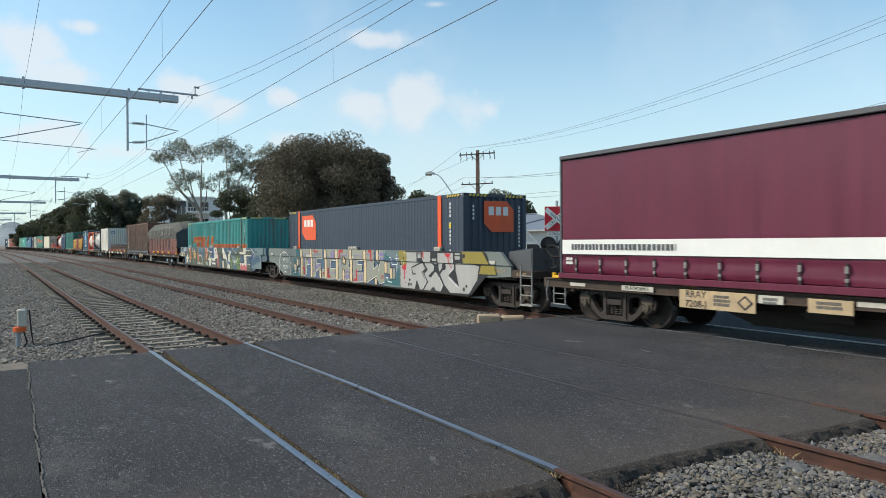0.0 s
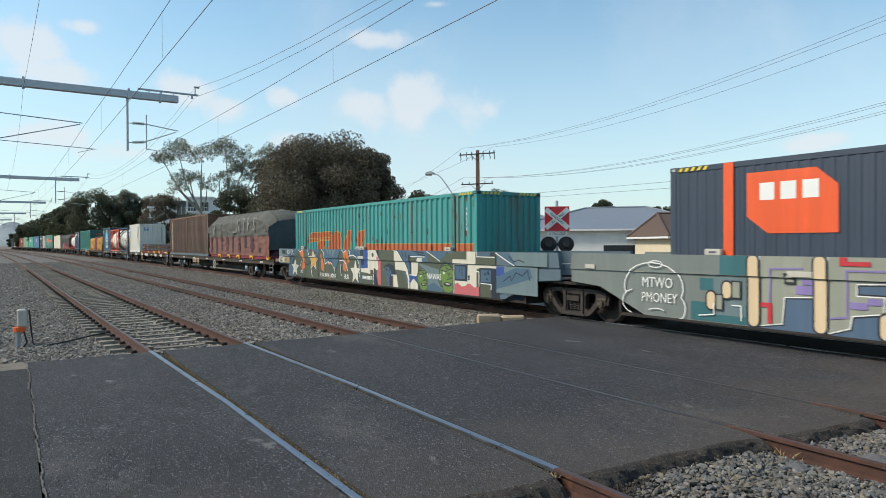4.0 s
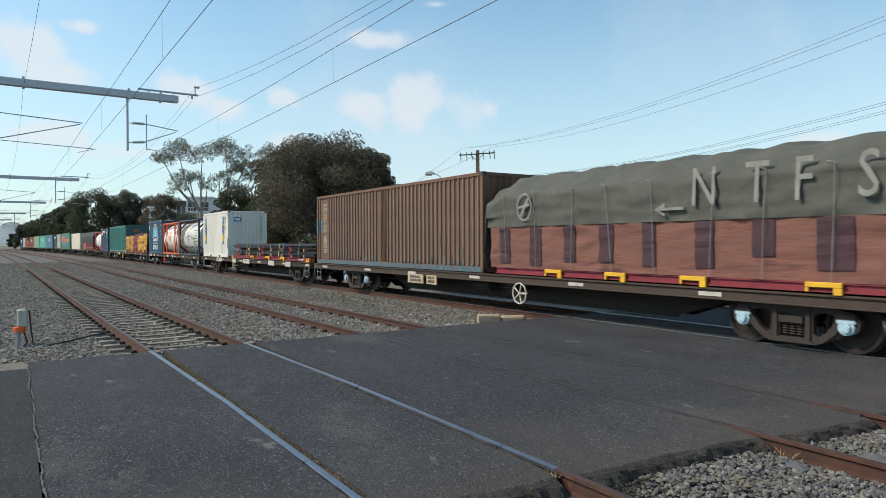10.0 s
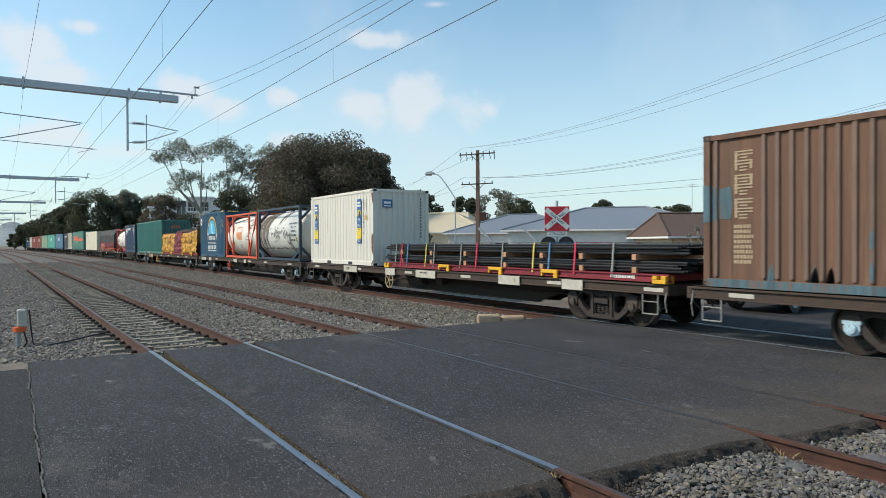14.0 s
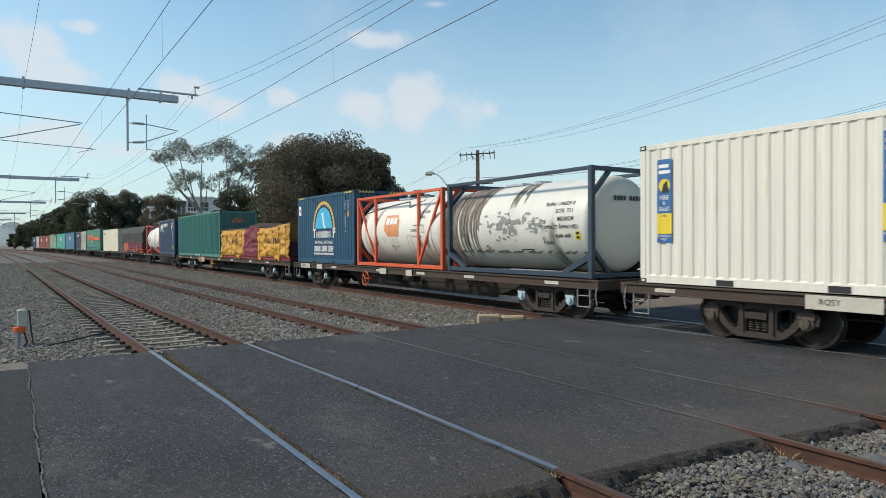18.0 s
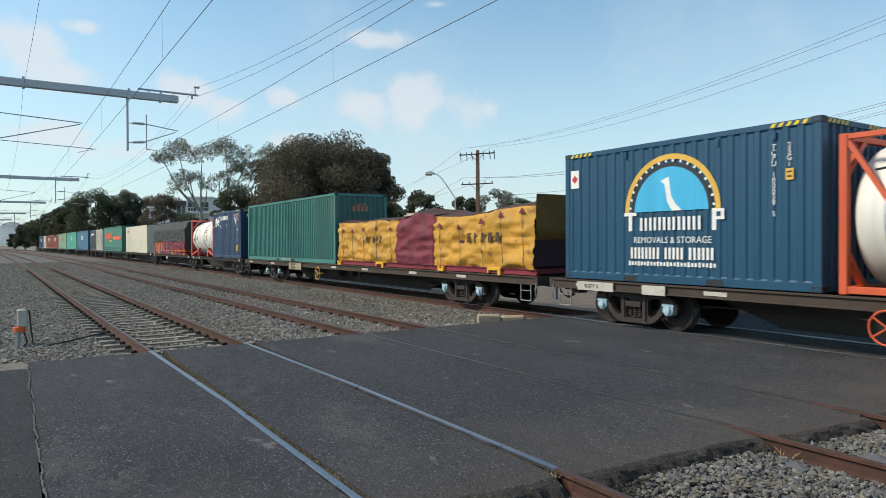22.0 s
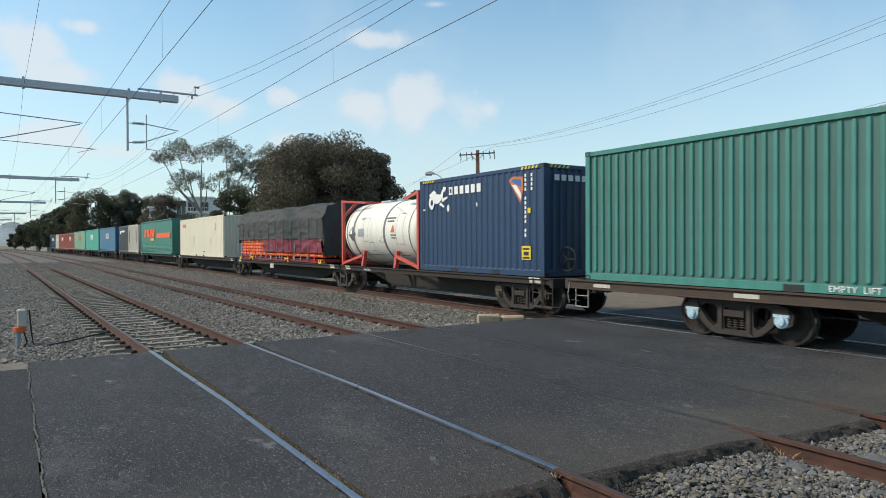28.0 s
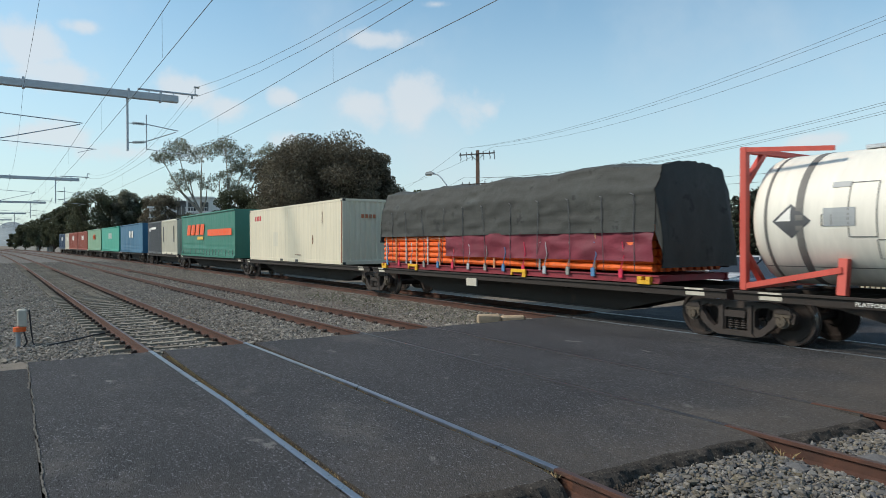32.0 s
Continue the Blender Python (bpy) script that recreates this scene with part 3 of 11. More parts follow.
def add_bogie(wagon, x, caps="dark"):
    b = part("bogie", BOGIE["bolster"], None, wagon, "cast steel bogie", pose(x, 0, 0))
    for s in (-1, 1):
        part("side_frame", BOGIE["frame", s], None, b)
        for x_ in (-0.13, 0.0, 0.13):
            part("spring", BOGIE["spring"], None, b, "", pose(x_, s * 0.97, 0))
        for e in (-1, 1):
            part("bearing_cap", BOGIE["caps"][caps, s], None, b, "pale blue bearing cap" if caps == "blue" else "", pose(e * AXLE, 0, 0.46))
    for e in (-1, 1):
        w = part("wheelset", BOGIE["wheelset"], None, b, "", pose(e * AXLE, 0, 0.46))
        SPINNING.append((w, pose(e * AXLE, 0, 0.46)))
    return b


# ---- wagons ----
def hand_wheel(wagon, x, z, y=-1.24, material=None, r=0.27):
    bm = B()
    n = 20
    for i in range(n):
        a, b = 2 * math.pi * i / n, 2 * math.pi * (i + 1) / n
        tube(bm, (r * math.cos(a), 0, r * math.sin(a)), (r * math.cos(b), 0, r * math.sin(b)), 0.018, 6)
    for i in range(5):
        a = 2 * math.pi * i / 5
        tube(bm, (0, 0, 0), (r * math.cos(a), 0, r * math.sin(a)), 0.015, 6)
    tube(bm, (0, -0.03, 0), (0, 0.28, 0), 0.03, 8)
    return part("hand_wheel", bm, material or M_OFFWHITE, wagon, "spoked hand brake wheel", pose(x, y, z))


def flat_wagon(label, a, b, bogies, caps="dark", fish=(0.27, 1.3), sill=M_SILL, couplers=(True, True), deck=1.0, group="freight wagons", rel=0.0):
    """A flat container wagon from a to b along the train; bogies: their centres."""
    c = (a + b) / 2
    w = thing("flat_wagon", label, "freight wagon", group)
    L = (b - a) / 2
    for s in (-1, 1):
        bm = B()
        y = s * 1.19
        box(bm, -L, L, y - 0.05, y + 0.05, deck - 0.045, deck - 0.004, 0.006)
        box(bm, -L, L, y - 0.012, y + 0.012, deck - 0.2, deck - 0.045)
        box(bm, -L, L, y - 0.05, y + 0.04, deck - 0.225, deck - 0.2, 0.004)
        part("side_sill", bm, sill, w)
        if s < 0:
            rnd = random.Random(int(abs(a) * 10))
            x = -L + 0.8
            while x < L - 0.6:
                bm = B()
                box(bm, x, x + 0.5, y - 0.019, y - 0.0125, deck - 0.165, deck - 0.085)
                part("reflector_strip", bm, M_OFFWHITE, w, "white reflector strip")
                x += rnd.uniform(2.6, 4.2)
    bm = B()
    inner = sorted((x - c for x in bogies))
    lo, hi = inner[0] + 1.6, inner[-1] - 1.6
    prof = [(-L + 0.25, deck - 0.06), (L - 0.25, deck - 0.06), (L - 0.25, deck - 0.30), (hi, deck - 0.30), (hi - fish[1], fish[0]), (lo + fish[1], fish[0]), (lo, deck - 0.30), (-L + 0.25, deck - 0.30)]
    for s in (-1, 1):
        prism(bm, prof, s * 0.36 - 0.012, s * 0.36 + 0.012)
        prism(bm, [(lo + fish[1], fish[0] - 0.02), (hi - fish[1], fish[0] - 0.02), (hi - fish[1], fish[0]), (lo + fish[1], fish[0])], s * 0.36 - 0.09, s * 0.36 + 0.09)
    part("centre_sill", bm, M_UNDER, w)
    n = max(4, int(2 * L / 2.0))
    cross = B()
    prism(cross, [(-1.17, deck - 0.05), (1.17, deck - 0.05), (1.17, deck - 0.18), (0.4, deck - 0.32), (-0.4, deck - 0.32), (-1.17, deck - 0.18)], -0.04, 0.04, "x")
    me = mesh_of("cross_member", cross, M_UNDER)
    for i in range(n):
        part("cross_member", me, None, w, "", pose(-L + 0.4 + (2 * L - 0.8) * i / (n - 1), 0, 0))
    for s, hook in zip((-1, 1), couplers):
        bm = B()
        box(bm, s * L - 0.10, s * L + 0.02, -1.24, 1.24, deck - 0.24, deck - 0.003, 0.01)
        part("headstock", bm, sill, w)
        if hook:
            bm = B()
            box(bm, s * (L - 0.2), s * (L + 0.32), -0.09, 0.09, 0.62, 0.80, 0.02)
            box(bm, s * (L + 0.25) - 0.12, s * (L + 0.25) + 0.12, -0.16, 0.14, 0.56, 0.86, 0.03)
            part("coupler", bm, M_BOGIE, w)
            bm = B()
            bent(bm, [(s * (L - 0.05), -0.45, 0.74), (s * (L + 0.1), -0.45, 0.55), (s * (L + 0.28), -0.4, 0.45), (s * (L + 0.42), -0.3, 0.55)], 0.022)
            part("brake_hose", bm, M_BLACK, w)
            bm = B()
            x = s * (L - 0.45)
            bent(bm, [(x - 0.2, -1.22, deck - 0.22), (x - 0.2, -1.22, 0.36), (x + 0.2, -1.22, 0.36), (x + 0.2, -1.22, deck - 0.22)], 0.016)
            bent(bm, [(x - 0.2, -1.22, 0.62), (x + 0.2, -1.22, 0.62)], 0.012)
            bent(bm, [(x + s * 0.42, -1.20, deck - 0.05), (x + s * 0.42, -1.27, deck - 0.35), (x + s * 0.42, -1.22, 0.42)], 0.014)
            pieces("step_bar", bm, M_STRAPGREY, w)
    # brake gear under the middle
    bm = B()
    tube(bm, (-1.3, -0.7, 0.62), (-0.5, -0.7, 0.62), 0.16, 12)
    bent(bm, [(inner[0] + 1.2, -0.55, 0.55), (-1.3, -0.62, 0.58)], 0.018)
    bent(bm, [(inner[-1] - 1.2, -0.55, 0.55), (-0.5, -0.62, 0.58)], 0.018)
    box(bm, 0.4, 0.75, -0.85, -0.55, 0.52, 0.8, 0.02)
    part("brake_gear", bm, M_UNDER, w)
    for x in bogies:
        add_bogie(w, x - c, caps)
    ride(w, c)
    return w, c


def twist_brackets(w, xs, deck=1.0, big=False):
    for x in xs:
        bm = B()
        if big:
            box(bm, x - 0.28, x + 0.28, -1.275, -1.215, deck + 0.1, deck + 0.19, 0.01)
            box(bm, x + 0.16, x + 0.28, -1.275, -1.215, deck - 0.03, deck + 0.1, 0.008)
        else:
            box(bm, x - 0.16, x + 0.16, -1.275, -1.20, deck + 0.0, deck + 0.07, 0.008)
            box(bm, x - 0.16, x - 0.06, -1.275, -1.20, deck + 0.07, deck + 0.13, 0.008)
            box(bm, x + 0.06, x + 0.16, -1.275, -1.20, deck + 0.07, deck + 0.13, 0.008)
        part("corner_lock", bm, M_YELLOW, w, "yellow steel corner lock")


# ---- containers ----
def corrugated(L, z0, z1, pitch, depth, y, lip=0.06):
    """A corrugated steel sheet along x from -L/2 to L/2, its outer crests at y, hollows towards +y."""
    n = max(2, round(L / pitch))
    p_ = L / n
    us = []
    for i in range(n):
        u = -L / 2 + i * p_
        us += [(u, 0), (u + p_ * 0.34, 0), (u + p_ * 0.47, 1), (u + p_ * 0.87, 1)]
    us.append((L / 2, 0))
    bm = B()
    e = min(lip, depth * 1.5)
    rows = []
    for z, k in ((z0, 0), (z0 + e, 1), (z1 - e, 1), (z1, 0)):
        rows.append([bm.verts.new((u, y + (d if k else 0.0) * depth, z)) for u, d in us])
    for r0, r1 in zip(rows, rows[1:]):
        for i in range(len(us) - 1):
            bm.faces.new((r0[i], r0[i + 1], r1[i + 1], r1[i]))
    return bm


def rib_mesh(w, h, d, material):
    """A pressed upright rib with round ends, its back on y = 0, standing d proud towards -y."""
    bm = B()
    rings = []
    for inset, y in ((0.0, 0.0), (0.012, -d * 0.8), (0.022, -d)):
        r = w / 2 - inset
        rings.append([bm.verts.new((r * math.cos(a), y, z + r * math.sin(a))) for z, lo in ((h - w / 2, 0), (w / 2, math.pi)) for a in [lo + math.pi * i / 5 for i in range(6)]])
    for a, b in zip(rings, rings[1:]):
        for i in range(12):
            bm.faces.new((a[i], a[(i + 1) % 12], b[(i + 1) % 12], b[i]))
    bm.faces.new(rings[-1])
    bmesh.ops.recalc_face_normals(bm, faces=bm.faces)
    return mesh_of("rib", bm, material)


def container(label, x, L, H, colour, z=1.01, pitch=0.278, depth=0.042, trim=None, W=2.438, stripes=False, pockets=True, casting=None, group="freight containers", ribs=()):
    """An ISO box at x - L/2 .. x + L/2 along the train; ribs: (material, width, foot, head, places) of the pressed ribs on a flat side."""
    c = thing("shipping_container", label, "container", group)
    trim = trim or colour
    hw, hl = W / 2, L / 2
    for s in (-1, 1):
        if ribs and s < 0:
            bm = B()
            box(bm, -hl + 0.14, hl - 0.14, -hw + 0.012 + depth, -hw + 0.032 + depth, 0.15, H - 0.10)
            mat_, w_, z0, z1, places = ribs
            me = rib_mesh(w_, z1 - z0, depth, mat_)
            for u in places:
                part("rib", me, mat_, c, "", Matrix.Translation((u, -hw + 0.012 + depth, z0)))
        else:
            bm = corrugated(L - 0.3, 0.16, H - 0.11, pitch, depth, -hw + 0.012, 0.06)
        if s > 0:
            bmesh.ops.rotate(bm, verts=bm.verts, matrix=Matrix.Rotation(math.pi, 3, "Z"))
        part("side_panel", bm, colour, c)
        bm = corrugated(W - 0.3, 0.16, H - 0.11, 0.25, 0.045, -hl + 0.02)
        bmesh.ops.rotate(bm, verts=bm.verts, matrix=Matrix.Rotation(s * math.pi / 2, 3, "Z"))
        part("end_panel", bm, colour, c)
        for name, z0, z1 in (("bottom_rail", 0.01, 0.165), ("top_rail", H - 0.115, H - 0.012)):
            bm = B()
            box(bm, -hl + 0.1, hl - 0.1, s * (hw - 0.06) - 0.055, s * (hw - 0.06) + 0.055, z0, z1, 0.006)
            part(name, bm, trim, c)
            bm = B()
            box(bm, s * (hl - 0.06) - 0.055, s * (hl - 0.06) + 0.055, -hw + 0.1, hw - 0.1, z0, z1, 0.006)
            part("end_sill" if z0 < 1 else "end_header", bm, trim, c)
        for e in (-1, 1):
            bm = B()
            box(bm, e * hl - (0.15 if e > 0 else -0.004), e * hl - (0.004 if e > 0 else -0.15), s * (hw - 0.075) - 0.073, s * (hw - 0.075) + 0.073, 0.11, H - 0.11, 0.012)
            part("corner_post", bm, trim, c)
            for z0 in (0.0, H - 0.118):
                bm = B()
                xa, xb = sorted((e * (hl - 0.178), e * hl))
                ya, yb = sorted((s * (hw - 0.162), s * hw))
                box(bm, xa, xb, ya, yb, z0, z0 + 0.118, 0.01)
                xm = (xa + xb) / 2
                box(bm, xm - 0.04, xm + 0.04, s * hw - 0.003, s * hw + 0.003, z0 + 0.035, z0 + 0.085)
                bm.faces.ensure_lookup_table()
                for f in bm.faces[-6:]:
                    f.material_index = 1
                part("corner_casting", bm, [casting or trim, M_BLACK], c)
    bm = B()
    nn = int(L / 0.3)
    for i in range(nn):
        u = -hl + 0.1 + i * (L - 0.2) / nn
        box(bm, u, u + (L - 0.2) / nn * 0.6, -hw + 0.1, hw - 0.1, H - 0.05, H - 0.012)
    box(bm, -hl + 0.08, hl - 0.08, -hw + 0.08, hw - 0.08, H - 0.08, H - 0.045)
    part("roof", bm, colour, c)
    bm = B()
    box(bm, -hl + 0.1, hl - 0.1, -hw + 0.08, hw - 0.08, 0.03, 0.15)
    part("underfloor", bm, M_UNDER, c)
    if pockets:
        for u in (-1.03, 1.03):
            bm = B()
            box(bm, u - 0.18, u + 0.18, -hw - 0.002, -hw + 0.01, 0.025, 0.135)
            part("fork_pocket", bm, M_BLACK, c)
    if stripes:
        for u0 in (-hl + 0.2, hl - 0.9):
            bm = B()
            for k in range(5):
                u = u0 + k * 0.14
                flat(bm, [(u, H - 0.10), (u + 0.07, H - 0.10), (u + 0.12, H - 0.03), (u + 0.05, H - 0.03)], -hw + 0.002, 0)
            part("hazard_stripe", bm, F_YELLOW, c)
        for y0 in (-hw + 0.2, hw - 0.85):
            bm = B()
            for k in range(5):
                y = y0 + k * 0.14
                prism(bm, [(y, H - 0.10), (y + 0.07, H - 0.10), (y + 0.12, H - 0.03), (y + 0.05, H - 0.03)], hl - 0.006, hl - 0.001, "x")
            part("hazard_stripe", bm, F_YELLOW, c)
    c["rest"] = z
    ride(c, x)
    return c


def decal(c, shapes, mats, y, name="painted_mark", label=""):
    """Painted shapes on the side facing the road; shapes: (material index, outline)."""
    bm = B()
    for k, (i, pts) in enumerate(shapes):
        flat(bm, pts, y - 0.0012 * (k % 7), i)
    return part(name, bm, mats, c, label)


def end_decal(c, shapes, mats, x, name="painted_mark", label=""):
    bm = B()
    for k, (i, pts) in enumerate(shapes):
        n = len(bm.faces)
        prism(bm, pts, x, x + 0.004 + 0.0012 * (k % 5), "x")
        bm.faces.ensure_lookup_table()
        for f in bm.faces[n:]:
            f.material_index = i
    return part(name, bm, mats, c, label)


def rect(x, z, w, h):
    return [(x - w / 2, z - h / 2), (x + w / 2, z - h / 2), (x + w / 2, z + h / 2), (x - w / 2, z + h / 2)]


def cut_square(x, z, w, h):
    """The square logo field with two cut corners."""
    k = 0.28
    return [(x - w / 2, z + h / 2), (x + w / 2 * 0.55, z + h / 2), (x + w / 2, z + h / 2 - h * k), (x + w / 2, z - h / 2), (x - w / 2 * 0.5, z - h / 2), (x - w / 2, z - h / 2 + h * k)]


def logo_square(c, x, z, w, h, y, on_end=None):
    ps = [(0, cut_square(x, z, w, h))] + [(1, rect(x - w * 0.26 + i * w * 0.24, z + h * 0.18, w * 0.17, h * 0.28)) for i in range(3)]
    if on_end is None:
        decal(c, ps, [F_ORANGE, F_WHITE], y, "logo", "orange logo field with white blocks")
    else:
        end_decal(c, ps, [F_ORANGE, F_WHITE], on_end, "logo", "orange logo field with white blocks")


def code_column(c, x, z, n, y, material=None, size=0.085, gap=0.035):
    """A standing column of small marks."""
    bm = B()
    for i in range(n):
        if i in (4, 11):
            continue
        box(bm, x - size * 0.35, x + size * 0.35, y - 0.004, y, z - i * (size + gap), z - i * (size + gap) + size)
    part("serial_marks", bm, material or F_WHITE, c)


def clip_x(pts, x, keep_low):
    out = []
    for p, q in zip(pts, pts[1:] + pts[:1]):
        a, b = p[0] <= x, q[0] <= x
        if a == keep_low:
            out.append(p)
        if a != b:
            k = (x - p[0]) / (q[0] - p[0])
            out.append((x, p[1] + (q[1] - p[1]) * k))
    return out


def wrapped_decal(c, shapes, mats, L, pitch, depth, name="painted_mark", label="", W=2.438):
    """Paint that follows the corrugations of a container's side of length L."""
    n = max(2, round((L - 0.3) / pitch))
    p_ = (L - 0.3) / n
    us = []
    for i in range(n):
        u = -(L - 0.3) / 2 + i * p_
        us += [(u, 0), (u + p_ * 0.34, 0), (u + p_ * 0.47, 1), (u + p_ * 0.87, 1)]
    us.append(((L - 0.3) / 2, 0))
    bm = B()
    for k, (i, pts) in enumerate(shapes):
        lo, hi = min(p[0] for p in pts), max(p[0] for p in pts)
        for (u0, d0), (u1, d1) in zip(us, us[1:]):
            if u1 <= lo or u0 >= hi:
                continue
            q = clip_x(clip_x(pts, u0, False), u1, True)
            if len(q) < 3:
                continue
            q = [p for a, p in enumerate(q) if a == 0 or (abs(p[0] - q[a - 1][0]) + abs(p[1] - q[a - 1][1])) > 1e-5]
            if len(q) < 3:
                continue
            vs = [bm.verts.new((x, -W / 2 + 0.012 - 0.003 - 0.0004 * (k % 12) + depth * (d0 + (d1 - d0) * (x - u0) / (u1 - u0)), z)) for x, z in q]
            bm.faces.new(vs).material_index = i
    return part(name, bm, mats, c, label)

# ---- the train, front to back ----
# curtain-sided box on the leading platform
def curtain_box(label, x, L, H, colour, z=1.01, band=None, buckles=True, top=P_GREYTOP, group="freight containers"):
    c = thing("curtain_side_container", label, "container", group)
    hw, hl = 1.235, L / 2
    for s in (-1, 1):
        # the curtain bellies a little between the posts
        bm = B()
        nx, nz = int(L / 0.25), 22
        grid = []
        for j in range(nz + 1):
            z_ = 0.14 + (H - 0.26) * j / nz
            row = []
            for i in range(nx + 1):
                u = -hl + 0.06 + (L - 0.12) * i / nx
                w_ = 0.010 * math.sin(u * 2.6) + 0.014 * noise.noise(Vector((u * 1.5, z_ * 1.2, s)))
                if j < 6:
                    w_ += 0.05 * math.sin(j * 2.4 + 0.5 * math.sin(u * 1.1) + u * 0.25)
                row.append(bm.verts.new((u, s * (hw - 0.015 + w_ * 0.6), z_)))
            grid.append(row)
        for j in range(nz):
            for i in range(nx):
                f = bm.faces.new((grid[j][i], grid[j][i + 1], grid[j + 1][i + 1], grid[j + 1][i]))
        part("curtain", bm, colour, c, "", None, True)
        bm = B()
        box(bm, -hl, hl, s * hw - 0.05, s * hw + 0.012, H - 0.10, H, 0.015)
        part("top_rail", bm, top, c)
        bm = B()
        box(bm, -hl, hl, s * hw - 0.08, s * hw + 0.005, 0.0, 0.13, 0.01)
        part("bottom_rail", bm, colour, c)
        bm = B()
        box(bm, s * hl - 0.03, s * hl + 0.03, -hw, hw, 0.0, H - 0.02, 0.01)
        part("end_wall", bm, top, c)
    bm = B()
    box(bm, -hl + 0.04, hl - 0.04, -hw + 0.05, hw - 0.05, H - 0.06, H - 0.01)
    part("roof", bm, top, c)
    bm = B()
    box(bm, -hl + 0.04, hl - 0.04, -hw + 0.09, hw - 0.09, 0.02, 0.12)
    part("underfloor", bm, M_UNDER, c)
    if buckles:
        n = int(L / 0.75)
        for i in range(n):
            u = -hl + 0.55 + i * (L - 1.0) / max(1, n - 1)
            bm = B()
            box(bm, u - 0.022, u + 0.022, -hw - 0.024, -hw - 0.016, 0.10, 0.52)
            part("strap", bm, M_BLACK, c)
            bm = B()
            box(bm, u - 0.028, u + 0.028, -hw - 0.042, -hw - 0.025, 0.34, 0.46, 0.006)
            part("buckle", bm, M_STRAPGREY, c)
            bm = B()
            box(bm, u - 0.026, u + 0.03, -hw - 0.038, -hw - 0.025, 0.20, 0.26, 0.004)
            part("hook", bm, M_STRAPGREY, c)
    c["rest"] = z
    ride(c, x)
    return c


wA, cA = flat_wagon("rust-brown articulated container flat wagon on the far track", -4.75, 10.3, [-2.68, 8.4], "dark")
ceva = curtain_box("maroon curtain-sided container with a white lettered band", 2.7, 13.88, 2.95, P_MAROON, top=P_DKGREY)
bm = B()
box(bm, -6.85, 6.9, -1.262, -1.254, 0.585, 0.925)
part("band", bm, F_WHITE, ceva, "white band along the curtain")
bars(ceva, P_DKGREY, -5.05, 0.755, -1.268, 2.96, 0.13, 1, seed=4)
bars(ceva, F_WHITE, -6.6, 0.42, -1.264, 0.22, 0.16, 2, seed=5)
bm = B()
box(bm, -0.80 - cA, 0.82 - cA, -1.262, -1.242, 0.57, 0.93, 0.006)
part("number_board", bm, M_BOARDTAN, wA, "faded tan number board")
lettering("RRAY\n7208-J", 0.19, F_BLACK, wA, pose(-0.42 - cA, -1.268, 0.75))
bars(wA, P_DKGREY, 0.15 - cA, 0.76, -1.264, 0.35, 0.2, 3, seed=44)
bm = B()
flat(bm, [(0.46 - cA, 0.75), (0.62 - cA, 0.61), (0.78 - cA, 0.75), (0.62 - cA, 0.89)], -1.263)
flat(bm, [(0.51 - cA, 0.75), (0.62 - cA, 0.655), (0.73 - cA, 0.75), (0.62 - cA, 0.845)], -1.266, 1)
part("diamond_mark", bm, [F_BLACK, M_BOARDTAN], wA)
for x0, w_ in ((0.87, 0.46), (1.75, 0.72)):
    bm = B()
    box(bm, x0 - cA, x0 + w_ - cA, -1.26, -1.242, 0.77 if w_ < 0.5 else 0.68, 0.92, 0.004)
    part("number_board", bm, M_OFFWHITE if w_ < 0.5 else M_BOARDTAN, wA, "scuffed white board")
    bars(wA, P_DKGREY, x0 + w_ / 2 - cA, 0.82, -1.262, w_ * 0.6, 0.12, 2, seed=int(x0 * 7))
bm = B()
box(bm, -2.3 - cA, -1.45 - cA, -1.258, -1.242, 0.82, 0.93)
part("number_board", bm, M_OFFWHITE, wA, "scuffed white board")
lettering("PLATFORM 5", 0.11, F_BLACK, wA, pose(-1.87 - cA, -1.264, 0.875))
twist_brackets(wA, [-4.35 - cA, -0.55 - cA, 5.5 - cA])


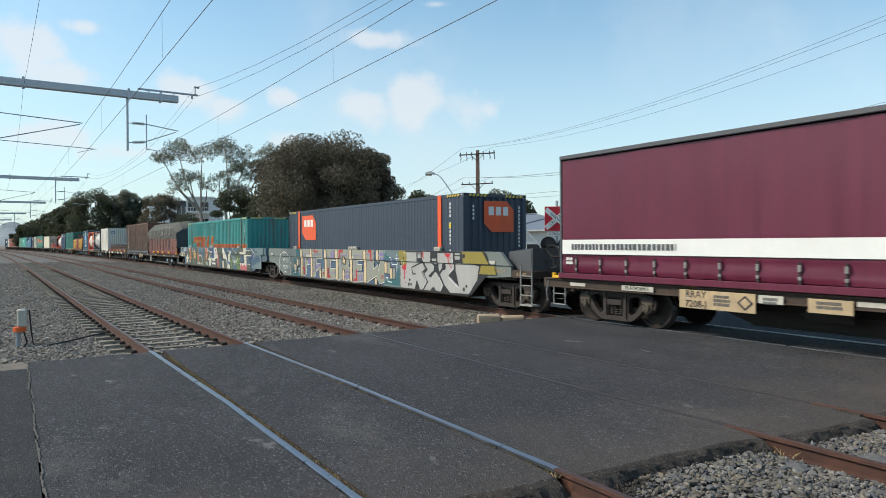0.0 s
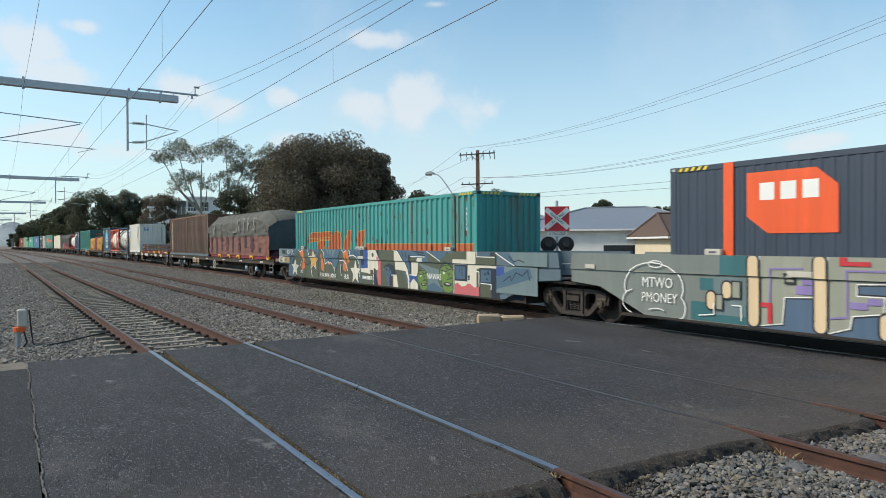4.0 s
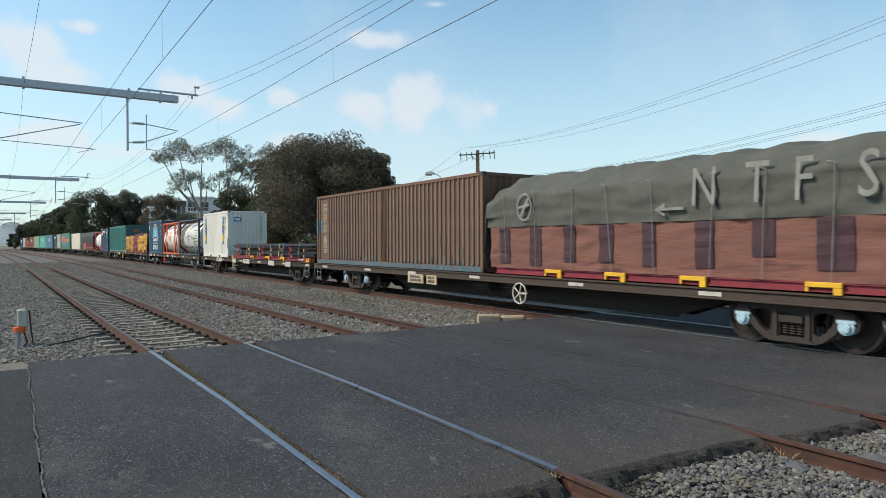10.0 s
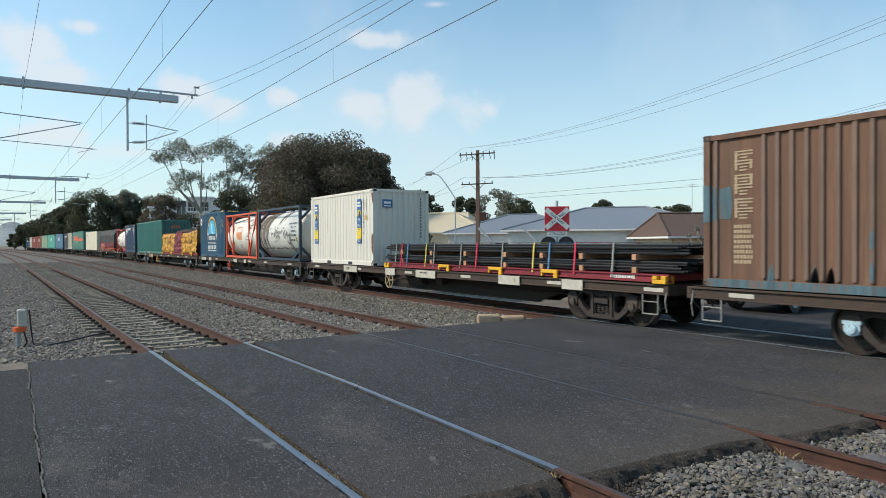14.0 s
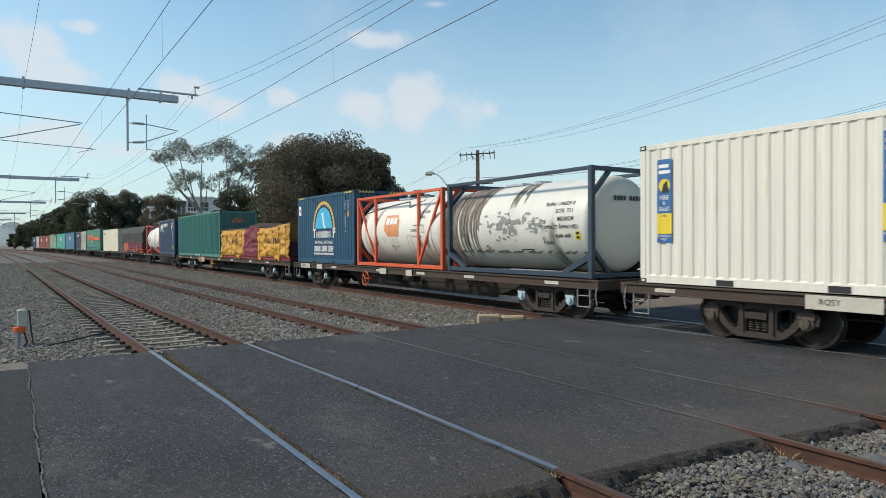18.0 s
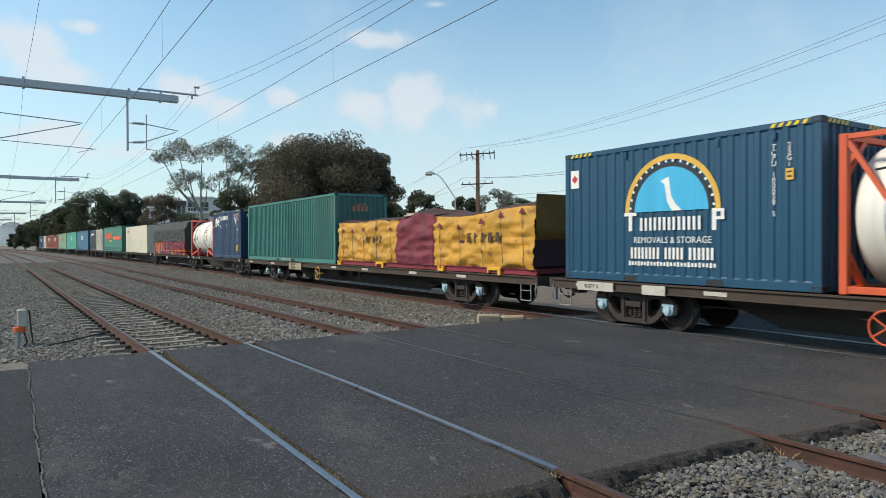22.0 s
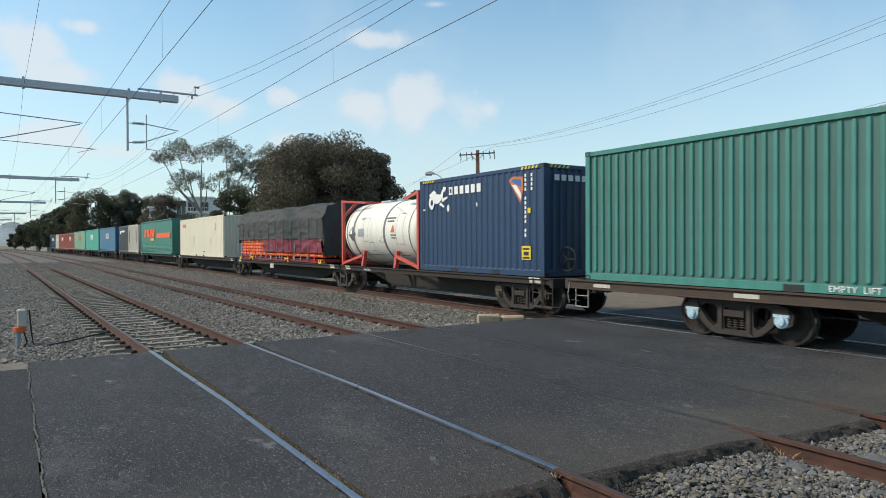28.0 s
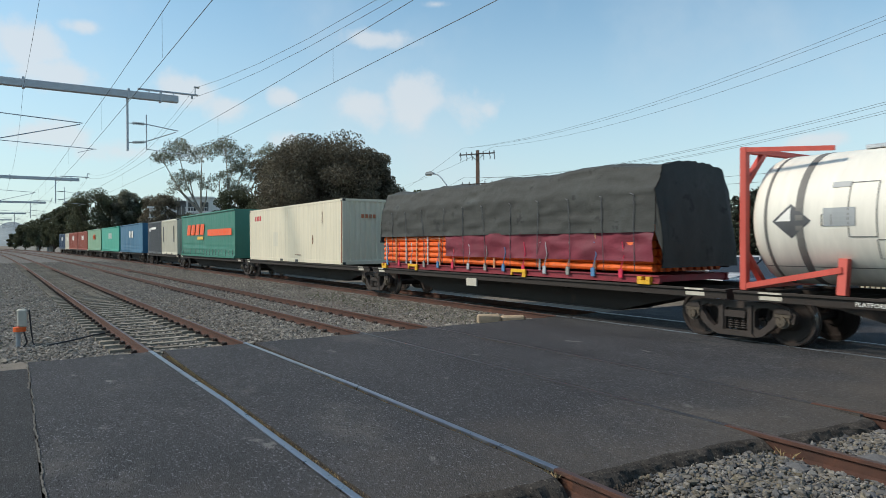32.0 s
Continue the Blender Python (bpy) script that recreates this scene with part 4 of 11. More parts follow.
# ---- well wagons ----
def well_wagon(label, bl, br, shared_left, shared_right, colour, end_name, locks=()):
    c = (bl + br) / 2
    w = thing("well_wagon", label, "freight wagon", "freight wagons")
    l, r = bl - c, br - c
    lt = l + (0.25 if shared_left else -0.07)
    rt = r - (0.25 if shared_right else -0.07)
    ll = l + 0.2 if shared_left else l - 0.5
    rr = r - 0.2 if shared_right else r + 0.5
    (la, lb), (ra, rb) = [(1.1, 2.4) if sh else (0.75, 1.4) for sh in (shared_left, shared_right)]
    for s in (-1, 1):
        bm = B()
        prism(bm, [(ll, 1.24), (rr, 1.24), (rr, 0.95), (r - ra, 0.88), (r - rb, 0.33), (l + lb, 0.33), (l + la, 0.88), (ll, 0.95)], s * 1.30, s * 1.24)
        part("side_wall", bm, colour, w)
        bm = B()
        prism(bm, [(lt, 1.62), (rt, 1.62), (rr, 1.25), (ll, 1.25)], s * 1.335, s * 1.24)
        part("top_chord", bm, colour, w)
        bm = B()
        box(bm, l + lb, r - rb, min(s * 1.34, s * 1.2), max(s * 1.34, s * 1.2), 0.30, 0.345)
        part("bottom_flange", bm, M_UNDER, w)
    bm = B()
    box(bm, l + 1.6, r - 1.6, -1.2, 1.2, 0.27, 0.33)
    for s, k in ((-1, l), (1, r)):
        box(bm, k - s * 1.62 - 0.03, k - s * 1.62 + 0.03, -1.22, 1.22, 0.33, 0.98)
        box(bm, min(k - s * 1.6, k + s * 0.6), max(k - s * 1.6, k + s * 0.6), -1.2, 1.2, 0.86, 0.93)
        box(bm, k - 0.25, k + 0.25, -0.35, 0.35, 0.72, 0.88)
    part("well_floor", bm, M_UNDER, w)
    for s, k, shared in ((-1, l, shared_left), (1, r, shared_right)):
        if shared:
            continue
        bm = B()
        xa, xb = sorted((k + s * 0.5, k + s * 1.28))
        box(bm, xa, xb, -1.28, 1.28, 0.93, 1.13, 0.01)
        part("end_sill", bm, M_SILL, w)
        if s > 0:
            bm = B()
            prism(bm, [(k + s * 0.1, 1.13), (k + s * 1.05, 1.13), (k + s * 1.05, 1.72), (k + s * 0.1, 1.62)], -1.05, -1.0)
            prism(bm, [(k + s * 0.1, 1.13), (k + s * 1.05, 1.13), (k + s * 1.05, 1.72), (k + s * 0.1, 1.62)], 1.0, 1.05)
            box(bm, k + s * 1.05 - 0.03, k + s * 1.05 + 0.03, -1.05, 1.05, 1.13, 1.72)
            part("end_bulkhead", bm, P_DKGREY, w)
            bm = B()
            x = k + s * 1.12
            bent(bm, [(x - 0.22, -1.3, 1.28), (x - 0.22, -1.3, 0.25), (x + 0.22, -1.3, 0.25), (x + 0.22, -1.3, 1.2)], 0.02)
            for z in (0.5, 0.75, 1.0):
                bent(bm, [(x - 0.22, -1.3, z), (x + 0.22, -1.3, z)], 0.015)
            box(bm, x - 0.25, x + 0.25, -1.32, -1.05, 0.22, 0.26)
            part("ladder", bm, M_STRAPGREY, w, "worn steel end ladder")
        bm = B()
        box(bm, k + s * 0.9, k + s * 1.55, -0.09, 0.09, 0.62, 0.80, 0.02) if s > 0 else box(bm, k - 1.55, k - 0.9, -0.09, 0.09, 0.62, 0.80, 0.02)
        box(bm, k + s * 1.5 - 0.12, k + s * 1.5 + 0.12, -0.16, 0.14, 0.56, 0.86, 0.03)
        part("coupler", bm, M_BOGIE, w)
        lettering(end_name, 0.14, M_BOARDTAN, w, pose(k + s * 0.9, -1.285, 1.03))
        if s > 0:
            hand_wheel(w, k + s * 1.35, 1.5, -0.6, M_UNDER, 0.3)
    for x in locks:
        bm = B()
        box(bm, x - c - 0.17, x - c + 0.17, -1.345, -1.24, 1.621, 1.74, 0.01)
        lb_ = part("lock_box", bm, M_OFFWHITE, w, "pale steel lock box")
        bm = B()
        box(bm, x - c - 0.08, x - c + 0.08, -1.349, -1.3455, 1.665, 1.695)
        part("lettering", bm, P_DKGREY, lb_)
    return w, c, l, r


wB, cB, lB, rB = well_wagon("grey well wagon with silver and cream graffiti along its side", -26.0, -6.6, True, False, P_WELL, "A END", (-22.0, -16.0, -15.62, -9.71))
add_bogie(wB, lB)
add_bogie(wB, rB)
ride(wB, cB)
wC, cC, lC, rC = well_wagon("blue-grey well wagon covered in olive, cream and pink graffiti", -45.7, -26.0, False, True, P_WELLBLUE, "B END", (-43.1, -37.35, -36.98, -31.1))
add_bogie(wC, lC)
ride(wC, cC)

# graffiti: shapes over the full height, parted at the lip between the side wall and the top chord
Y1, Y2 = -1.3005, -1.3355


def cut(pts, z, keep_low):
    out = []
    for p, q in zip(pts, pts[1:] + pts[:1]):
        a, b = p[1] <= z, q[1] <= z
        if a == keep_low:
            out.append(p)
        if a != b:
            k = (z - p[1]) / (q[1] - p[1])
            out.append((p[0] + (q[0] - p[0]) * k, z))
    return out


def spray(w, c, shapes, mats, label):
    for z, low, y in ((1.236, True, Y1), (1.256, False, Y2)):
        bm = B()
        for k, (i, pts) in enumerate(shapes):
            p = cut([(x - c, min(1.617, max(0.335, v))) for x, v in pts], z, low)
            if len(p) > 2:
                flat(bm, p, y - 0.00012 * k, i)
        part("graffiti", bm, mats, w, label)


def area(x0, x1, z0, z1):
    return [(x0, z0), (x1, z0), (x1, z1), (x0, z1)]


def stroke(pts, w):
    """A painted line along pts, one outline for each leg."""
    out = []
    for (x0, z0), (x1, z1) in zip(pts, pts[1:]):
        l = math.hypot(x1 - x0, z1 - z0) or 1
        u, v = (x1 - x0) / l * w / 2, (z1 - z0) / l * w / 2
        out.append([(x0 - u + v, z0 - v - u), (x1 + u + v, z1 + v - u), (x1 + u - v, z1 + v + u), (x0 - u - v, z0 - v + u)])
    return out


def pill(x, z0, z1, w, grow=0.0):
    r = w / 2 + grow
    return [(x + r * math.cos(a), z0 + w / 2 + r * math.sin(a)) for a in [math.pi * (1 + i / 6) for i in range(7)]] + [(x + r * math.cos(a), z1 - w / 2 + r * math.sin(a)) for a in [math.pi * i / 6 for i in range(7)]]


def arc(x, z, rx, rz, a0, a1, n=10):
    return [(x + rx * math.cos(radians(a0 + (a1 - a0) * i / n)), z + rz * math.sin(radians(a0 + (a1 - a0) * i / n))) for i in range(n + 1)]


def blob(x, z, w, h, seed, n=18):
    r_ = random.Random(seed)
    return [(x + w / 2 * math.cos(2 * math.pi * i / n) * r_.uniform(0.82, 1.1), z + h / 2 * math.sin(2 * math.pi * i / n) * r_.uniform(0.85, 1.1)) for i in range(n)]


F_SAGE = paint("spray_sage_grey", (0.29, 0.295, 0.235), 0.15)
F_SAND = paint("spray_sand", (0.66, 0.50, 0.31), 0.1)
F_DUSK = paint("spray_dusk_blue", (0.075, 0.12, 0.19), 0.15)
F_GREYTEAL = paint("spray_grey_teal", (0.14, 0.19, 0.20), 0.2)
F_SEA = paint("spray_sea_green", (0.035, 0.13, 0.145), 0.15)
mats = [F_SAGE, F_SAND, F_DUSK, F_RED, F_PURPLE, F_BLACK, F_WHITE, F_SILVER, F_SEA, F_GREYTEAL, F_MUSTARD]
SAGE, SAND, DUSK, RED_, LILAC, BLK, WHT, SILV, SEA, GTEAL, MUST = range(11)
sh = []


def add(i, *outlines):
    for o in outlines:
        sh.append((i, o))


def ell(x, z, w, h, t, flip):
    """A red L-shaped block."""
    s_ = -1 if flip else 1
    add(RED_, [(x, z), (x + w, z), (x + w, z + s_ * t), (x + t, z + s_ * t), (x + t, z + s_ * h), (x, z + s_ * h)])


def letter(*outlines):
    """A grey-green letter with a white edge and a black rim."""
    for o in outlines:
        add(BLK, *stroke(o + o[:1], 0.085))
        add(WHT, *stroke(o + o[:1], 0.036))
        add(SAGE, o)


def post_of(x, z0, z1, w=0.19):
    add(BLK, pill(x, z0, z1, w, 0.035))
    add(SAND, pill(x, z0, z1, w))


add(DUSK, area(-21.3, -13.1, 0.33, 1.62)); add(SEA, area(-22.5, -21.3, 0.36, 0.72), area(-21.85, -21.3, 1.26, 1.62), area(-22.3, -22.0, 0.95, 1.18)); add(GTEAL, area(-22.0, -21.35, 0.5, 1.22))
letter([(-21.05, 1.63), (-20.05, 1.63), (-20.04, 1.06), (-20.12, 0.95), (-20.63, 0.92), (-20.67, 0.46), (-21.12, 0.38)])
letter([(-19.88, 1.63), (-18.79, 1.63), (-18.81, 1.23), (-19.47, 1.20), (-19.47, 1.0), (-19.07, 1.0), (-19.08, 0.76), (-19.53, 0.69), (-19.57, 0.49), (-19.88, 0.38)], [(-18.88, 0.76), (-18.50, 0.77), (-18.50, 0.42), (-18.90, 0.39)])
letter([(-18.33, 1.63), (-17.37, 1.63), (-17.37, 1.18), (-17.95, 1.14), (-17.97, 0.81), (-17.37, 0.83), (-17.37, 0.42), (-18.32, 0.36)])
letter([(-17.14, 1.63), (-16.09, 1.63), (-16.09, 1.22), (-16.26, 1.02), (-16.09, 0.83), (-16.12, 0.46), (-16.53, 0.37), (-16.55, 0.69), (-16.76, 0.80), (-16.77, 0.49), (-17.18, 0.36)])
letter([(-15.81, 1.63), (-14.85, 1.63), (-14.87, 1.22), (-15.42, 1.20), (-15.43, 1.04), (-15.02, 1.05), (-15.03, 0.86), (-15.44, 0.83), (-15.45, 0.72), (-14.87, 0.74), (-14.87, 0.42), (-15.84, 0.35)])
letter([(-14.60, 1.63), (-14.00, 1.63), (-14.02, 1.25), (-14.05, 0.90), (-13.72, 1.07), (-13.62, 0.80), (-13.54, 1.22), (-13.54, 1.63), (-13.06, 1.63), (-13.12, 0.50), (-13.55, 0.40), (-13.84, 0.67), (-14.62, 0.39)])
# lilac lines and blocks inside the letters
add(LILAC, *stroke([(-20.9, 0.6), (-20.86, 1.4), (-20.3, 1.42)], 0.03), area(-20.42, -20.1, 0.98, 1.13), area(-20.32, -20.08, 1.15, 1.24), *stroke([(-19.86, 0.62), (-19.6, 0.66), (-19.6, 1.40), (-18.9, 1.41)], 0.03), area(-19.56, -19.3, 0.80, 0.91), area(-19.3, -19.1, 0.88, 0.98), *stroke([(-18.28, 1.33), (-18.1, 1.32), (-18.08, 0.62), (-17.45, 0.66)], 0.03), area(-17.85, -17.75, 1.25, 1.5), area(-17.66, -17.5, 1.26, 1.58), *stroke([(-17.1, 0.95), (-16.9, 0.94), (-16.88, 1.38), (-16.3, 1.38), (-16.28, 1.58)], 0.03), area(-16.48, -16.2, 0.70, 0.78), area(-16.5, -16.16, 0.49, 0.61), *stroke([(-15.75, 0.62), (-15.62, 0.64), (-15.6, 1.40), (-14.92, 1.38)], 0.03), area(-15.3, -15.22, 0.45, 0.66), area(-15.12, -14.98, 0.44, 0.70), *stroke([(-14.56, 1.45), (-14.27, 1.44), (-14.26, 0.50)], 0.03), area(-13.5, -13.12, 1.40, 1.53), area(-13.48, -13.14, 1.27, 1.34))
add(RED_, [(-21.05, 0.80), (-20.84, 0.80), (-20.84, 0.44), (-20.92, 0.44), (-20.92, 0.72), (-21.05, 0.72)], [(-19.7, 1.62), (-19.58, 1.62), (-19.58, 1.55), (-19.24, 1.55), (-19.24, 1.48), (-19.7, 1.48)], [(-18.26, 0.84), (-18.16, 0.84), (-18.16, 0.54), (-17.98, 0.54), (-17.98, 0.44), (-18.26, 0.42)], [(-17.06, 1.6), (-16.66, 1.6), (-16.66, 1.5), (-16.96, 1.5), (-16.96, 1.28), (-17.06, 1.28)], [(-15.52, 0.86), (-15.42, 0.86), (-15.42, 0.42), (-15.76, 0.40), (-15.76, 0.49), (-15.52, 0.51)], [(-14.42, 1.62), (-14.15, 1.62), (-14.15, 1.19), (-14.23, 1.18), (-14.27, 1.52), (-14.42, 1.52)])
add(BLK, [(-20.62, 1.14), (-20.42, 1.14), (-20.42, 1.33), (-20.62, 1.33)]); add(SAGE, area(-20.58, -20.46, 1.18, 1.29))
add(BLK, area(-16.74, -16.48, 1.02, 1.34)); add(SAND, blob(-16.61, 1.18, 0.22, 0.26, 21, 12))
for x in (-21.18, -20.01, -18.44, -17.30, -15.95, -14.72):
    post_of(x, 0.36, 1.63)
for x, z0, z1 in ((-19.03, 0.36, 0.75), (-16.66, 0.36, 0.82), (-22.04, 0.60, 0.93), (-21.71, 0.82, 1.13), (-13.68, 1.19, 1.63), (-13.86, 0.35, 0.60)):
    post_of(x, z0, z1, 0.17)
add(BLK, area(-21.62, -21.42, 0.82, 1.16), area(-21.95, -21.78, 0.58, 0.9)); add(SAGE, area(-21.59, -21.45, 0.85, 1.13), area(-21.92, -21.81, 0.61, 0.87)); add(WHT, *stroke([(-22.3, 0.46), (-21.98, 0.5), (-21.98, 0.7)], 0.022), *stroke([(-21.6, 0.7), (-21.42, 0.7), (-21.42, 0.44)], 0.022))
# grey-teal panel and steps between the two pieces
add(GTEAL, area(-13.2, -12.0, 1.2, 1.62), area(-13.2, -12.06, 0.33, 1.24)); add(DUSK, area(-13.2, -12.3, 0.62, 1.36))
add(SEA, area(-13.1, -12.97, 1.29, 1.58), area(-12.97, -12.76, 1.31, 1.43), [(-12.28, 1.0), (-12.1, 1.0), (-12.1, 0.4), (-13.17, 0.42), (-13.04, 0.6), (-12.28, 0.66)])
add(WHT, *stroke([(-13.08, 1.6), (-13.08, 1.53)], 0.025), *stroke([(-12.76, 1.37), (-12.63, 1.37), (-12.63, 1.13), (-12.28, 1.12), (-12.28, 0.9)], 0.025), *stroke([(-13.07, 0.64), (-12.94, 0.65), (-12.93, 0.51), (-12.65, 0.5)], 0.03), *stroke([(-12.36, 1.34), (-12.1, 1.34)], 0.018), *stroke([(-12.23, 1.5), (-12.23, 1.14)], 0.018))
add(BLK, area(-13.0, -12.74, 0.76, 1.22), area(-12.6, -12.38, 0.6, 1.02), pill(-13.1, 0.79, 1.21, 0.16, 0.03), pill(-12.7, 0.62, 1.0, 0.15, 0.03)); add(SAGE, area(-12.97, -12.78, 0.79, 1.19), area(-12.58, -12.41, 0.63, 0.99)); add(SAND, pill(-13.1, 0.79, 1.21, 0.16), pill(-12.7, 0.62, 1.0, 0.15))
# silver letters
add(BLK, area(-12.07, -8.3, 0.33, 1.62), [(-8.3, 0.33), (-7.9, 0.36), (-7.2, 0.9), (-6.9, 1.2), (-7.2, 1.62), (-8.3, 1.62)])
add(SILV, [(-12.03, 0.36), (-11.07, 0.36), (-10.97, 0.63), (-10.91, 0.63), (-10.74, 0.36), (-10.6, 0.36), (-10.35, 0.62), (-10.65, 0.92), (-10.42, 1.04), (-10.63, 1.26), (-10.9, 1.26), (-10.9, 1.56), (-11.58, 1.56), (-11.6, 1.24), (-12.03, 1.1)],
    [(-10.58, 1.4), (-10.52, 1.59), (-10.06, 1.58), (-10.06, 1.25), (-9.92, 1.1), (-9.92, 1.0), (-10.24, 0.82), (-10.08, 0.76), (-9.82, 0.97), (-9.65, 0.88), (-9.37, 0.56), (-9.52, 0.36), (-9.8, 0.38), (-9.88, 0.48), (-10.0, 0.46), (-10.12, 0.36), (-10.5, 0.36), (-10.24, 0.63), (-10.47, 0.88), (-10.3, 0.98), (-10.26, 1.03), (-10.36, 1.1)],
    [(-9.63, 1.55), (-8.78, 1.56), (-8.78, 1.08), (-9.08, 0.88), (-8.5, 0.56), (-8.68, 1.05), (-8.68, 1.26), (-8.0, 1.26), (-7.5, 1.2), (-7.6, 0.8), (-8.0, 0.38), (-8.98, 0.36), (-9.3, 0.58), (-9.56, 0.93), (-9.63, 1.1)],
    area(-10.83, -10.64, 1.53, 1.56), area(-10.83, -10.64, 1.38, 1.5), area(-9.95, -9.71, 1.3, 1.38), area(-9.9, -9.71, 1.21, 1.26), area(-8.67, -8.41, 1.51, 1.56), area(-8.67, -8.41, 1.37, 1.47))
add(BLK, *stroke([(-11.03, 0.86), (-11.2, 0.84), (-11.27, 1.06), (-10.63, 1.24)], 0.045), arc(-9.32, 1.14, 0.11, 0.11, 0, 330), *stroke([(-9.36, 1.1), (-9.62, 0.88)], 0.09), [(-9.05, 0.86), (-8.72, 1.04), (-8.52, 0.59)])
add(WHT, *stroke([(-10.57, 0.92), (-10.33, 0.64), (-10.56, 0.4)], 0.015), *stroke([(-9.05, 0.8), (-8.56, 0.54)], 0.018), *stroke([(-9.6, 0.8), (-9.4, 0.55), (-9.5, 0.42)], 0.015), *stroke([(-9.02, 0.98), (-8.8, 1.08), (-8.79, 1.4)], 0.015), *stroke([(-10.02, 1.2), (-9.9, 1.12), (-9.92, 1.02)], 0.015))
add(MUST, arc(-11.8, 1.38, 0.26, 0.3, 0, 345, 14), arc(-12.0, 1.52, 0.1, 0.1, 0, 330), [(-8.25, 1.27), (-7.0, 1.27), (-7.3, 1.61), (-8.3, 1.61)], [(-7.5, 0.98), (-6.7, 0.98), (-6.8, 1.23), (-7.4, 1.23)])
add(RED_, [(-11.95, 1.04), (-11.62, 1.2), (-11.65, 0.98), (-11.72, 0.96), (-11.73, 0.65), (-11.77, 0.65), (-11.79, 0.95)], [(-10.56, 1.57), (-10.46, 1.57), (-10.49, 1.39), (-10.54, 1.41)], [(-9.26, 1.55), (-8.87, 1.55), (-8.96, 1.47), (-9.02, 1.42), (-8.97, 1.17), (-9.01, 1.16), (-9.07, 1.42), (-9.15, 1.46)])
for x, z, r in ((-11.64, 0.89, 0.03), (-11.7, 0.55, 0.03), (-8.92, 1.42, 0.03), (-8.93, 1.14, 0.03), (-10.45, 1.39, 0.02)):
    add(RED_, circle(x, z, r, 8))
for x, z, r in ((-11.4, 0.64, 0.05), (-11.46, 0.49, 0.06), (-11.32, 0.5, 0.05), (-11.74, 1.36, 0.04), (-8.2, 1.48, 0.07), (-8.25, 0.5, 0.06), (-8.12, 0.6, 0.05)):
    add(BLK, circle(x, z, r, 10))
add(WHT, *stroke([(-11.98, 1.2), (-11.85, 1.28), (-11.8, 1.18)], 0.02), *stroke([(-11.72, 1.5), (-11.66, 1.56)], 0.02))
# white scribbled cloud on the bare end
add(WHT, *stroke(arc(-23.4, 0.95, 0.75, 0.5, -20, 200, 14), 0.022), *stroke(arc(-23.9, 0.62, 0.3, 0.25, 100, 260, 6), 0.02), *stroke(arc(-22.8, 0.55, 0.2, 0.25, -100, 60, 6), 0.02), *stroke(arc(-23.3, 1.42, 0.18, 0.07, 0, 360, 10), 0.018), *stroke(arc(-23.3, 0.45, 0.2, 0.06, 20, 160, 5), 0.018))
spray(wB, cB, sh, mats, "cream, grey and silver spray-painted letters")
lettering("MTWO", 0.30, F_WHITE, wB, pose(-23.3 - cB, -1.322, 1.03), stretch=0.8)
lettering("PMONEY", 0.28, F_WHITE, wB, pose(-23.25 - cB, -1.322, 0.72), stretch=0.8)
lettering("ATMCK", 0.24, F_WHITE, wB, pose(-7.62 - cB, -1.322, 1.08), stretch=0.8)
lettering("20", 0.22, F_RED, wB, pose(-13.38 - cB, -1.324, 0.65))
lettering("104", 0.2, F_RED, wB, pose(-18.70 - cB, -1.324, 0.58), stretch=0.8)
lettering("5025-1", 0.16, M_BOARDTAN, wB, pose(-6.55 - cB, -1.304, 1.10))
for x0, w_ in ((-25.3, 0.3), (-20.55, 0.42), (-16.05, 0.4), (-11.72, 0.42), (-7.15, 0.42)):
    bm = B()
    box(bm, x0 - cB, x0 + w_ - cB, -1.362, -1.336, 1.275, 1.37)
    part("reflector_strip", bm, M_OFFWHITE, wB, "white reflector strip")

# graffiti on the second well
F_ROYAL = paint("spray_royal_blue", (0.03, 0.07, 0.24), 0.1)
F_BROWN = paint("spray_brown", (0.085, 0.06, 0.045), 0.1)
F_CORAL = paint("spray_coral", (0.50, 0.12, 0.13), 0.1)
F_STEEL = paint("spray_steel_blue", (0.06, 0.115, 0.17), 0.25)
F_INK = paint("spray_ink_blue", (0.016, 0.022, 0.04), 0.1)
mats = [F_OLIVE, F_CREAM, F_STEEL, F_CORAL, F_SPRAYOR, F_OCHRE, F_WHITE, F_GREEN, F_INK, F_GREYTEAL, F_ROYAL, F_BROWN]
OLI, CRE, STEEL, CORAL, ORA, OCH, WHT, GRN, INK, GTEAL, ROY, BRO = range(12)
sh = []


def star(x, z, r, tilt=0.0, sx=1.0):
    return [(x + sx * (r if i % 2 == 0 else r * 0.45) * math.sin(tilt + i * math.pi / 5), z + (r if i % 2 == 0 else r * 0.45) * math.cos(tilt + i * math.pi / 5)) for i in range(10)]


add(GTEAL, area(-46.2, -44.9, 0.9, 1.62)); add(STEEL, area(-44.95, -37.05, 0.33, 1.62)); add(INK, [(-44.3, 0.34), (-44.45, 0.9), (-44.3, 1.6), (-44.2, 1.6), (-44.15, 0.34)])
add(OLI, area(-44.3, -37.2, 0.33, 0.8), arc(-43.15, 1.0, 0.95, 0.66, 0, 350, 16), arc(-41.85, 1.0, 0.62, 0.6, 0, 350, 14), [(-41.2, 0.4), (-41.17, 1.5), (-41.0, 1.61), (-40.7, 1.6), (-40.57, 1.3), (-40.57, 0.4)], arc(-40.1, 0.5, 0.62, 0.62, 0, 180, 10), area(-44.3, -40.6, 0.33, 1.24))
add(INK, arc(-38.62, 1.1, 0.62, 0.56, 0, 350, 14), *stroke([(-39.43, 0.4), (-39.5, 0.72), (-39.2, 1.12)], 0.09))
